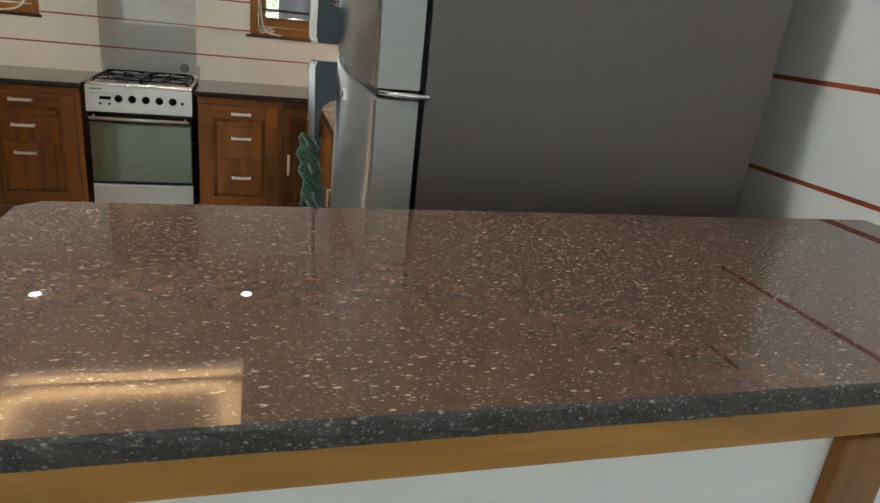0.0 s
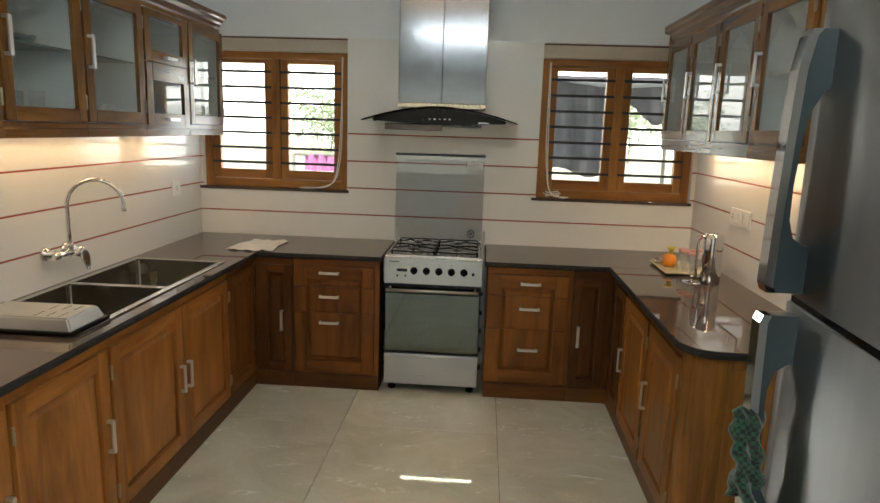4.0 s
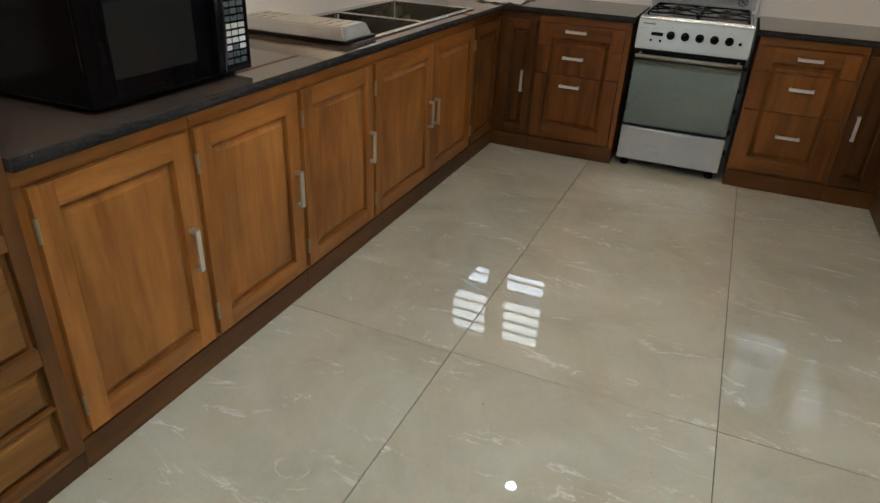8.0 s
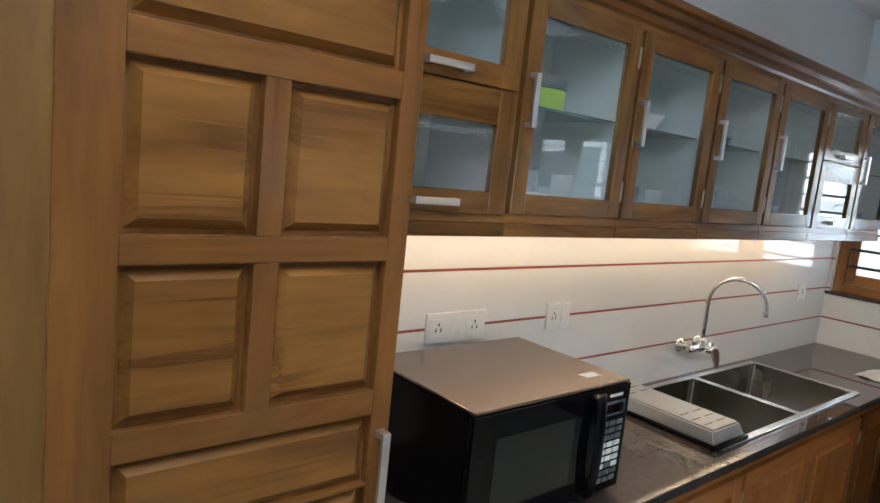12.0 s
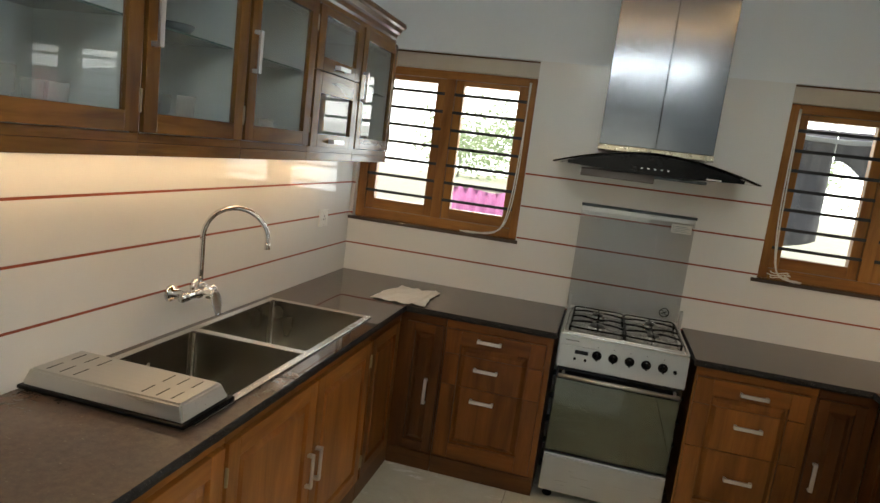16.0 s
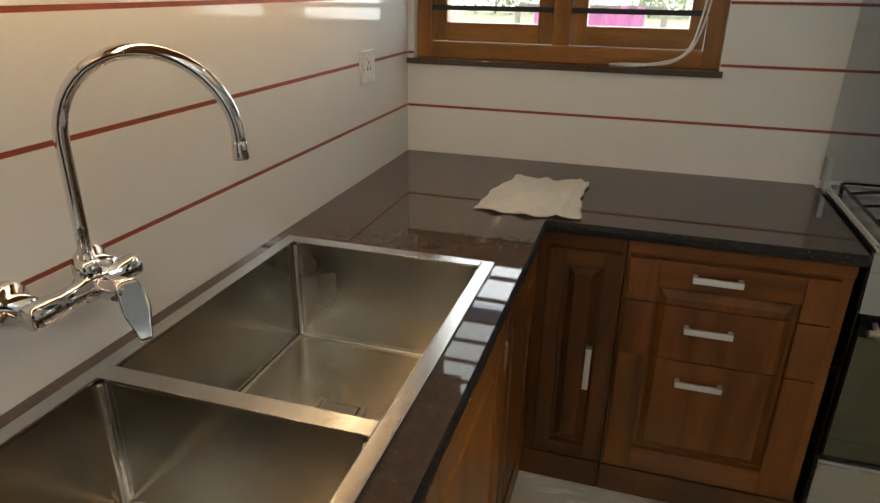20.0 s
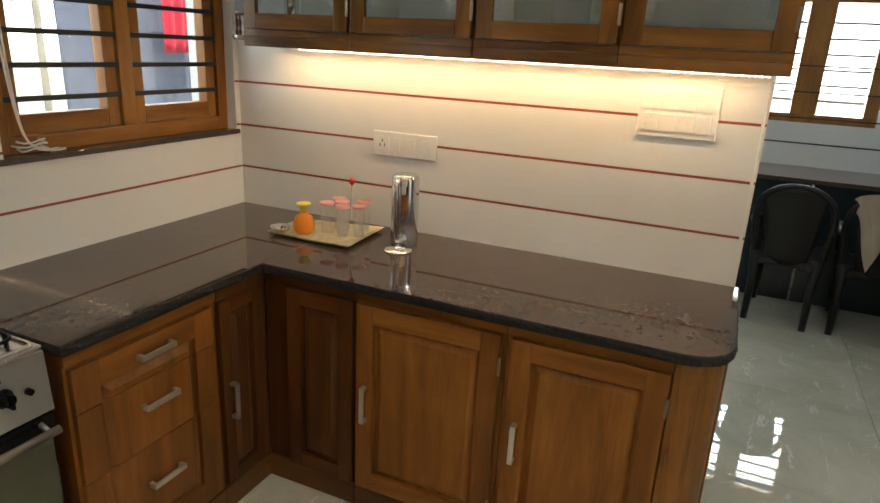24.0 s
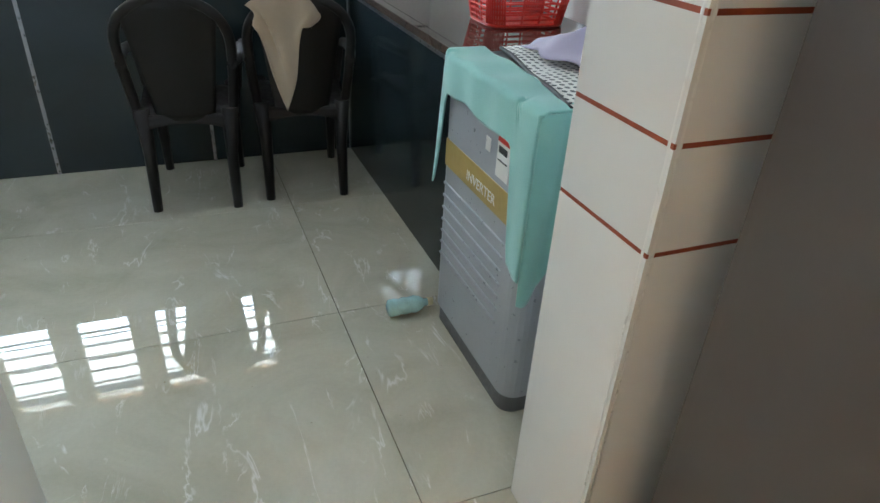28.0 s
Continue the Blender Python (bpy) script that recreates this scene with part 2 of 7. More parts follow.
def granite(name, base, fleck, amount, rough=0.07, size=1.0, spec=0.6, mottle=1.0):
    """Polished granite: mottled ground with small broken flecks of three sizes."""
    m, n, l, b = mat(name)
    mp = coords(n, l, spread=0)
    a = noise_tex(n, l, mp, 38, 8, 0.75)
    r = ramp(n, (0.32, tuple(c * (1 - 0.4 * mottle) for c in base)), (0.5, base), (0.70, tuple(c * (1 + 0.45 * mottle) for c in base)))
    l.new(a.outputs[0], r.inputs[0])
    col = r.outputs[0]
    big = noise_tex(n, l, mp, 3.0, 4)
    br = ramp(n, (0.3, (0.9, 0.9, 0.92)), (0.7, (1.08, 1.06, 1.04)))
    l.new(big.outputs[0], br.inputs[0])
    col = mixc(n, l, 0.8, col, br.outputs[0], 'MULTIPLY')
    for k, (sc, am, cut, turn, bright) in enumerate(((70, amount, 0.30, 35, 1.0), (130, amount * 1.3, 0.34, -20, 0.7), (240, amount * 1.6, 0.36, 60, 0.45))):
        v = n.new("ShaderNodeTexVoronoi")
        v.inputs["Scale"].default_value = sc / size
        warp = coords(n, l, (1, 2.3, 1.4), (0, 0, turn), spread=0)
        wob = noise_tex(n, l, mp, sc * 0.9, 2)
        add = n.new("ShaderNodeVectorMath")
        add.operation = 'MULTIPLY_ADD'
        l.new(wob.outputs["Color"], add.inputs[0])
        add.inputs[1].default_value = (1.0 / sc,) * 3
        l.new(warp.outputs[0], add.inputs[2])
        l.new(add.outputs[0], v.inputs["Vector"])
        sz = ramp(n, (cut - 0.10, (1, 1, 1)), (cut, (0, 0, 0)))
        l.new(v.outputs["Distance"], sz.inputs[0])
        sep = n.new("ShaderNodeSeparateColor")
        l.new(v.outputs["Color"], sep.inputs[0])
        pick = ramp(n, (1 - am - 0.01, (0, 0, 0)), (1 - am, (bright,) * 3))
        l.new(sep.outputs[0], pick.inputs[0])
        mask = mixc(n, l, 1.0, sz.outputs[0], pick.outputs[0], 'MULTIPLY')
        tone = mixc(n, l, sep.outputs[1], fleck, tuple(c * 0.45 for c in fleck))
        col = mixc(n, l, mask, col, tone)
    l.new(col, b.inputs["Base Color"])
    setp(b, Roughness=rough, Specular_IOR_Level=spec)
    return m


GRANITE = granite("worktop_granite", (0.080, 0.058, 0.046), (0.15, 0.12, 0.10), 0.05, 0.03, spec=0.5, mottle=0.5)
GRANITE_BAR = granite("bar_granite", (0.086, 0.046, 0.032), (0.42, 0.34, 0.27), 0.20, 0.012, 0.7, mottle=0.5)
BAR_EDGE = granite("bar_rough_edge", (0.050, 0.047, 0.043), (0.30, 0.29, 0.27), 0.34, 0.6, 0.5, 0.3)
GRANITE_EDGE = granite("granite_rough_edge", (0.020, 0.019, 0.019), (0.17, 0.16, 0.15), 0.14, 0.6, 0.6, 0.15)


def marble():
    """Polished beige floor slabs with pale broken veins."""
    m, n, l, b = mat("floor_marble")
    mp = coords(n, l, spread=9)
    cloud = noise_tex(n, l, mp, 2.6, 7, 0.62, 0.8)
    r = ramp(n, (0.30, (0.49, 0.468, 0.368)), (0.52, (0.58, 0.562, 0.455)), (0.75, (0.66, 0.645, 0.55)))
    l.new(cloud.outputs[0], r.inputs[0])
    col = r.outputs[0]
    for turn, sc, width, lo in ((38, 1.2, 0.010, 0.56), (62, 1.8, 0.008, 0.585), (-12, 0.9, 0.007, 0.585)):
        wmp = coords(n, l, (0.9, 2.6, 1), (0, 0, turn), spread=9)
        vein = noise_tex(n, l, wmp, sc, 6, 0.58, 1.1)
        line = ramp(n, (0.5 - width, (0, 0, 0)), (0.5, (1, 1, 1)), (0.5 + width, (0, 0, 0)))
        l.new(vein.outputs[0], line.inputs[0])
        gate = noise_tex(n, l, wmp, 4.0, 3)
        g = ramp(n, (lo - 0.02, (0, 0, 0)), (lo + 0.07, (1, 1, 1)))
        l.new(gate.outputs[0], g.inputs[0])
        mask = mixc(n, l, 1.0, line.outputs[0], g.outputs[0], 'MULTIPLY')
        col = mixc(n, l, mask, col, (0.82, 0.81, 0.77))
    grain = noise_tex(n, l, mp, 70, 4, 0.7)
    gr = ramp(n, (0.3, (0.90, 0.90, 0.88)), (0.7, (1.05, 1.05, 1.05)))
    l.new(grain.outputs[0], gr.inputs[0])
    col = mixc(n, l, 0.4, col, gr.outputs[0], 'MULTIPLY')
    dirt = noise_tex(n, l, coords(n, l, spread=3), 38, 2)
    dr = ramp(n, (0.755, (1, 1, 1)), (0.80, (0.55, 0.50, 0.42)))
    l.new(dirt.outputs[0], dr.inputs[0])
    col = mixc(n, l, 0.8, col, dr.outputs[0], 'MULTIPLY')
    l.new(col, b.inputs["Base Color"])
    setp(b, Specular_IOR_Level=0.85)
    smear = noise_tex(n, l, coords(n, l, spread=0), 3.5, 4)
    rr = ramp(n, (0.35, (0.004,) * 3), (0.75, (0.016,) * 3))
    l.new(smear.outputs[0], rr.inputs[0])
    l.new(rr.outputs[0], b.inputs["Roughness"])
    return m


MARBLE = marble()
GROUT = plain("grout", (0.16, 0.14, 0.11), 0.85)
TILE = plain("wall_tile_white", (0.80, 0.79, 0.755), 0.04, vary=0.03, scale=1.5, bscale=5, Specular_IOR_Level=0.38)
TILE_UP = plain("wall_tile_cool_white", (0.78, 0.79, 0.77), 0.13, vary=0.02, scale=1.5, bscale=5)
RED = plain("red_brown_strip", (0.31, 0.056, 0.016), 0.45, vary=0.25, scale=20)
PAINT = plain("wall_paint", (0.78, 0.825, 0.845), 0.75, vary=0.03, scale=1.2, bumpy=0.08, bscale=180)
CEILP = plain("ceiling_paint", (0.86, 0.86, 0.86), 0.8, vary=0.02, scale=1.0)
WHITE_PANEL = plain("bar_front_white", (0.82, 0.83, 0.82), 0.5, vary=0.02, scale=2, bscale=4)
CHROME = plain("chrome", (0.72, 0.72, 0.73), 0.07, 1.0, vary=0.04)
HINGE = plain("aged_hinge_brass", (0.34, 0.27, 0.17), 0.35, 0.8, vary=0.15)
NICKEL = plain("satin_nickel", (0.82, 0.82, 0.81), 0.36, 1.0, vary=0.04, bscale=4)
STEEL = brushed("brushed_steel", (0.54, 0.54, 0.52), 0.32, 'x', 0.88)
STEEL_Y = brushed("brushed_steel_deep", (0.58, 0.57, 0.54), 0.22, 'y')
STEEL_Z = brushed("brushed_steel_upright", (0.19, 0.205, 0.225), 0.15, 'x')
def rolled_steel(name, color, rough):
    """Satin steel sheet: rolled lengthwise, so that mirrored things are drawn out upright, with a slight waviness."""
    m, n, l, b = mat(name)
    fine = noise_tex(n, l, coords(n, l, (30, 30, 0.6)), 1.0, 3)
    tone = ramp(n, (0.3, tuple(c * 0.95 for c in color)), (0.7, color))
    l.new(fine.outputs[0], tone.inputs[0])
    l.new(tone.outputs[0], b.inputs["Base Color"])
    setp(b, Metallic=1.0, Roughness=rough, Anisotropic=1.0)
    up = n.new("ShaderNodeCombineXYZ")
    up.inputs[2].default_value = 1.0
    l.new(up.outputs[0], b.inputs["Tangent"])
    wave = noise_tex(n, l, coords(n, l, (7, 7, 0.15)), 1.0, 0)
    bump(n, l, b, wave.outputs[0], 0.16, 0.006)
    return m


FRIDGE_DOOR = rolled_steel("fridge_door_steel", (0.34, 0.336, 0.324), 0.34)
GRIP = plain("fridge_grip_slate", (0.026, 0.040, 0.047), 0.42, vary=0.08, bscale=8)
FRIDGE_EDGE = plain("fridge_door_edge", (0.42, 0.43, 0.42), 0.36, 0.8, vary=0.03, scale=2, bscale=3)
FRIDGE_SIDE = plain("fridge_side_grey", (0.152, 0.133, 0.124), 0.37, 0.5, vary=0.04, scale=2, bscale=6)
HANDLE_GREY = plain("fridge_handle_grey", (0.12, 0.15, 0.165), 0.3, 0.3, vary=0.06, bscale=8)
BLACK = plain("black_plastic", (0.004, 0.004, 0.0045), 0.18, vary=0.2, Specular_IOR_Level=0.16)
BLACK_MATT = plain("black_enamel", (0.018, 0.018, 0.018), 0.5, vary=0.2)
BLACK_GLASS = plain("black_glass", (0.004, 0.004, 0.005), 0.03, vary=0.1, Specular_IOR_Level=0.22)
OVEN_GLASS = plain("oven_window_glass", (0.140, 0.146, 0.108), 0.02, 0.8, vary=0.12, scale=3)
IRON = plain("cast_iron", (0.02, 0.02, 0.021), 0.55, vary=0.2)
WHITE_PL = plain("white_plastic", (0.80, 0.79, 0.75), 0.3, vary=0.02)
CREAM = plain("cream_blind", (0.55, 0.49, 0.40), 0.7, vary=0.05, bumpy=0.1, bscale=120)
DARK_PL = plain("dark_slot", (0.02, 0.02, 0.02), 0.6)
GREY_PL = plain("grey_washer_panel", (0.42, 0.44, 0.47), 0.33, 0.25, vary=0.04)
GREY_DK = plain("grey_washer_base", (0.13, 0.135, 0.14), 0.5, vary=0.1)
CHAIR_PL = plain("dark_brown_chair_plastic", (0.010, 0.0085, 0.0085), 0.38, vary=0.2, Specular_IOR_Level=0.35, bscale=40, bumpy=0.05)
DADO = plain("dark_dado_panel", (0.018, 0.028, 0.032), 0.12, vary=0.25, scale=2.0)
ALU = plain("aluminium_strip", (0.30, 0.31, 0.32), 0.3, 0.9)


def cloth(name, c1, c2=None, scale=90, kind='plain'):
    m, n, l, b = mat(name)
    mp = coords(n, l, spread=0)
    f = noise_tex(n, l, mp, 4, 4)
    w = n.new("ShaderNodeTexWave")
    w.inputs["Scale"].default_value = scale
    l.new(mp.outputs[0], w.inputs["Vector"])
    if kind == 'dots':
        v = n.new("ShaderNodeTexVoronoi")
        v.inputs["Scale"].default_value = scale
        v.inputs["Randomness"].default_value = 0.15
        l.new(mp.outputs[0], v.inputs["Vector"])
        r = ramp(n, (0.30, c2), (0.34, c1))
        l.new(v.outputs["Distance"], r.inputs[0])
    elif kind == 'check':
        v = n.new("ShaderNodeTexChecker")
        v.inputs["Scale"].default_value = scale
        v.inputs["Color1"].default_value, v.inputs["Color2"].default_value = (*c1, 1), (*c2, 1)
        l.new(mp.outputs[0], v.inputs["Vector"])
        r = v
    else:
        r = ramp(n, (0.3, tuple(c * 0.8 for c in c1)), (0.7, c1))
        l.new(f.outputs[0], r.inputs[0])
    l.new(r.outputs[0], b.inputs["Base Color"])
    setp(b, Roughness=0.9, Sheen_Weight=0.3)
    g = noise_tex(n, l, mp, 260, 2)
    bump(n, l, b, g.outputs[0], 0.5, 0.002)
    return m


RAG = cloth("cream_rag", (0.64, 0.58, 0.48))
TOWEL_BEIGE = cloth("beige_towel", (0.46, 0.36, 0.26))
TOWEL_GREEN = cloth("mint_towel", (0.30, 0.62, 0.56))
LILAC = cloth("lilac_cloth", (0.50, 0.44, 0.58))
DOTS = cloth("dotted_cloth", (0.75, 0.72, 0.66), (0.02, 0.02, 0.02), 42, 'dots')
CHECK = cloth("green_black_check", (0.012, 0.075, 0.036), (0.008, 0.010, 0.010), 110, 'check')
SACK = plain("white_woven_sack", (0.74, 0.73, 0.76), 0.5, vary=0.06, scale=12, bumpy=0.25, bscale=140)
BLUE_INK = plain("blue_print", (0.05, 0.09, 0.30), 0.6)
REDPL = plain("red_plastic", (0.70, 0.035, 0.02), 0.35, vary=0.08)
ORANGE = plain("orange_plastic", (0.80, 0.25, 0.02), 0.35)
YELLOW = plain("yellow_plastic", (0.75, 0.62, 0.10), 0.35)
LIME = plain("lime_plastic", (0.42, 0.62, 0.02), 0.35)
PINK = plain("pink_plastic", (0.76, 0.36, 0.33), 0.4)
GOLD = plain("gold_band", (0.50, 0.36, 0.12), 0.35, 0.3)
PAPER = plain("paper_label", (0.78, 0.77, 0.72), 0.6, vary=0.03)
CORD = plain("white_cord", (0.78, 0.76, 0.70), 0.6)
TRAYM = plain("patterned_tray", (0.56, 0.50, 0.30), 0.35, vary=0.35, scale=40)
CABBACK = plain("cabinet_lining", (0.78, 0.84, 0.82), 0.4, vary=0.03)


def glass(name, tint=(1, 1, 1), rough=0.0, haze=0.0, gloss=1.0):
    """Thin glass: mostly see-through, with a mirror gloss that grows at a slant, and a film of haze on its face."""
    m, n, l, b = mat(name)
    n.remove(b)
    tr = n.new("ShaderNodeBsdfTransparent")
    tr.inputs[0].default_value = (*tint, 1)
    base = tr
    if haze:
        film = n.new("ShaderNodeBsdfDiffuse")
        film.inputs[0].default_value = (0.80, 0.86, 0.85, 1)
        base = n.new("ShaderNodeMixShader")
        base.inputs[0].default_value = haze
        l.new(tr.outputs[0], base.inputs[1])
        l.new(film.outputs[0], base.inputs[2])
    gl = n.new("ShaderNodeBsdfGlossy")
    gl.inputs["Roughness"].default_value = rough
    gl.inputs["Color"].default_value = (gloss, gloss, gloss, 1)
    fr = n.new("ShaderNodeFresnel")
    fr.inputs[0].default_value = 1.5
    mx = n.new("ShaderNodeMixShader")
    l.new(fr.outputs[0], mx.inputs[0])
    l.new(base.outputs[0], mx.inputs[1])
    l.new(gl.outputs[0], mx.inputs[2])
    l.new(mx.outputs[0], n["Material Output"].inputs[0])
    return m


GLASS = glass("cabinet_glass", (0.97, 0.99, 0.99), haze=0.08)
PANE = glass("window_pane", (0.93, 0.95, 0.95))
LID_GLASS = glass("smoked_lid_glass", (0.86, 0.86, 0.86), 0.02)
AQUA = plain("aqua_bottle", (0.42, 0.68, 0.70), 0.15, vary=0.2, scale=30)
SHELFGL = plain("shelf_glass", (0.10, 0.17, 0.15), 0.08, vary=0.05)
HOODGL = glass("hood_smoked_glass", (0.035, 0.035, 0.038), 0.01)


def frosted():
    m, n, l, b = mat("etched_glass")
    setp(b, Base_Color=(0.74, 0.78, 0.76, 1), Roughness=0.6, Alpha=0.16)
    return m


ETCH = frosted()
CLEAR, _n, _l, _b = mat("clear_plastic")
setp(_b, Base_Color=(0.86, 0.86, 0.85, 1), Roughness=0.06, Alpha=0.26, Specular_IOR_Level=0.7)


def emit(name, color, power):
    m, n, l, b = mat(name)
    setp(b, Base_Color=(0.8, 0.8, 0.8, 1), Emission_Color=(*color, 1), Emission_Strength=power)
    return m


GLOW_WARM = emit("warm_led", WARM, 34)
GLOW_COLD = emit("cold_led", (0.9, 1, 0.97), 25)
GLOW_TUBE = emit("fluorescent_tube", (0.86, 0.96, 1), 85)

# ---- mesh helpers ----


def mesh_ob(name, bm, materials, parent=None, label="", smooth=False):
    me = bpy.data.meshes.new(name)
    bm.to_mesh(me)
    bm.free()
    for m in (materials if isinstance(materials, (list, tuple)) else [materials]):
        me.materials.append(m)
    if smooth:
        me.shade_smooth()
    ob = new(name, me)
    if parent is not None:
        ob.parent = parent
    if label:
        ob["label"] = label
    return ob


def part(name, bm, material, parent, label="", smooth=False):
    return mesh_ob(name, bm, material, parent, label, smooth)


def thing(name, m, label, category, group="", kind=""):
    ob = new(name)
    ob.empty_display_size = 0.1
    ob.matrix_world = m
    return tagged(ob, label, category, group, kind)


def box(bm, x0, x1, y0, y1, z0, z1, mi=0, bev=0.0):
    """A box, with its edges rounded off by bev."""
    vs = [bm.verts.new((x, y, z)) for x in (x0, x1) for y in (y0, y1) for z in (z0, z1)]
    fs = [bm.faces.new([vs[i] for i in q]) for q in ((0, 1, 3, 2), (4, 6, 7, 5), (0, 4, 5, 1), (2, 3, 7, 6), (0, 2, 6, 4), (1, 5, 7, 3))]
    for f in fs:
        f.material_index = mi
    if bev:
        es = list({e for f in fs for e in f.edges})
        out = bmesh.ops.bevel(bm, geom=es, offset=bev, segments=2, affect='EDGES', profile=0.6)
        for f in out["faces"]:
            f.material_index = mi
    return bm


def bx(*a, **k):
    return box(bmesh.new(), *a, **k)


def prism(bm, outline, z0, z1, mi=0, axis='z'):
    """An outline of (a, b) pairs drawn out along an axis."""
    def put(a, b, c):
        return {'z': (a, b, c), 'y': (a, c, b), 'x': (c, a, b)}[axis]
    lo = [bm.verts.new(put(a, b, z0)) for a, b in outline]
    hi = [bm.verts.new(put(a, b, z1)) for a, b in outline]
    fs = [bm.faces.new(lo[::-1]), bm.faces.new(hi)]
    k = len(lo)
    for i in range(k):
        fs.append(bm.faces.new((lo[i], lo[(i + 1) % k], hi[(i + 1) % k], hi[i])))
    for f in fs:
        f.material_index = mi
    bmesh.ops.recalc_face_normals(bm, faces=fs)
    return bm


def tube(bm, points, radius, sides=10, mi=0, closed=False):
    """A round tube along points; radius is one number or one a point."""
    pts = [Vector(p) for p in points]
    n = len(pts)
    rad = radius if isinstance(radius, (list, tuple)) else [radius] * n
    rings, up = [], None
    for i, p in enumerate(pts):
        d = (pts[(i + 1) % n] - pts[i - 1]) if (closed or 0 < i < n - 1) else (pts[1] - pts[0] if i == 0 else pts[-1] - pts[-2])
        d.normalize()
        if up is None:
            up = d.orthogonal().normalized()
        up = (up - d * up.dot(d)).normalized()
        side = d.cross(up)
        rings.append([bm.verts.new(p + (up * math.cos(a) + side * math.sin(a)) * rad[i]) for a in (2 * math.pi * k / sides for k in range(sides))])
    for i in range(n if closed else n - 1):
        a, b = rings[i], rings[(i + 1) % n]
        for k in range(sides):
            f = bm.faces.new((a[k], a[(k + 1) % sides], b[(k + 1) % sides], b[k]))
            f.material_index, f.smooth = mi, True
    if not closed:
        bm.faces.new(rings[0][::-1]).material_index = mi
        bm.faces.new(rings[-1]).material_index = mi
    return bm


def lathe(bm, profile, centre=(0, 0, 0), sides=24, mi=0, axis='z', closed=True):
    """Turn a profile of (radius, height) about an axis."""
    c = Vector(centre)
    rings = []
    for r, h in profile:
        ring = []
        for k in range(sides):
            a = 2 * math.pi * k / sides
            p = (r * math.cos(a), r * math.sin(a), h)
            ring.append(bm.verts.new(c + Vector({'z': p, 'x': (p[2], p[0], p[1]), 'y': (p[0], p[2], p[1])}[axis])))
        rings.append(ring)
    fs = []
    for a, b in zip(rings, rings[1:]):
        for k in range(sides):
            fs.append(bm.faces.new((a[k], a[(k + 1) % sides], b[(k + 1) % sides], b[k])))
    for ring, (r, h), shut in ((rings[0], profile[0], True), (rings[-1], profile[-1], closed)):
        if r > 1e-5 and shut:
            fs.append(bm.faces.new(ring))
    for f in fs:
        f.material_index, f.smooth = mi, True
    bmesh.ops.recalc_face_normals(bm, faces=fs)
    return bm


def sheet(bm, nx, ny, fn, mi=0, thick=0.0):
    """A bent sheet: fn(u, v) gives the place for u, v in 0..1."""
    def layer(off):
        g = [[Vector(fn(i / nx, j / ny)) for j in range(ny + 1)] for i in range(nx + 1)]
        out = []
        for i in range(nx + 1):
            row = []
            for j in range(ny + 1):
                du = g[min(i + 1, nx)][j] - g[max(i - 1, 0)][j]
                dv = g[i][min(j + 1, ny)] - g[i][max(j - 1, 0)]
                nrm = du.cross(dv)
                nrm = nrm.normalized() if nrm.length > 1e-9 else Vector((0, 0, 1))
                row.append(bm.verts.new(g[i][j] + nrm * off))
            out.append(row)
        return out
    top = layer(thick)
    fs = []
    for i in range(nx):
        for j in range(ny):
            fs.append(bm.faces.new((top[i][j], top[i + 1][j], top[i + 1][j + 1], top[i][j + 1])))
    if thick:
        low = layer(0)
        for i in range(nx):
            for j in range(ny):
                fs.append(bm.faces.new((low[i][j], low[i][j + 1], low[i + 1][j + 1], low[i + 1][j])))
        rim = [(i, 0) for i in range(nx)] + [(nx, j) for j in range(ny)] + [(i, ny) for i in range(nx, 0, -1)] + [(0, j) for j in range(ny, 0, -1)]
        for (a, b), (c, d) in zip(rim, rim[1:] + rim[:1]):
            fs.append(bm.faces.new((top[a][b], low[a][b], low[c][d], top[c][d])))
    for f in fs:
        f.material_index, f.smooth = mi, True
    return bm


def round_rect(x0, x1, y0, y1, r, n=5):
    pts = []
    for cx, cy, a0 in ((x1 - r, y1 - r, 0), (x0 + r, y1 - r, 90), (x0 + r, y0 + r, 180), (x1 - r, y0 + r, 270)):
        for k in range(n + 1):
            a = radians(a0 + 90 * k / n)
            pts.append((cx + r * math.cos(a), cy + r * math.sin(a)))
    return pts


def text_bm(words, height, depth=0.0006):
    """Raised lettering in the built-in font, its foot at the origin, lying in the x-z plane and facing -y."""
    cu = bpy.data.curves.new("lettering", 'FONT')
    cu.body, cu.size, cu.extrude = words, height, depth
    ob = new("lettering", cu)
    bpy.context.view_layer.update()
    me = bpy.data.meshes.new_from_object(ob.evaluated_get(bpy.context.evaluated_depsgraph_get()))
    bpy.data.objects.remove(ob)
    bm = bmesh.new()
    bm.from_mesh(me)
    bmesh.ops.rotate(bm, verts=bm.verts, cent=(0, 0, 0), matrix=Matrix.Rotation(radians(90), 3, 'X'))
    return bm

# ---- structure ----


def solid(name, boxes, material, label, bev=0.0):
    bm = bmesh.new()
    for b in boxes:
        box(bm, *b, bev=bev)
    ob = mesh_ob(name, bm, material)
    return tagged(ob, label, name.split("_")[0], kind="structure")


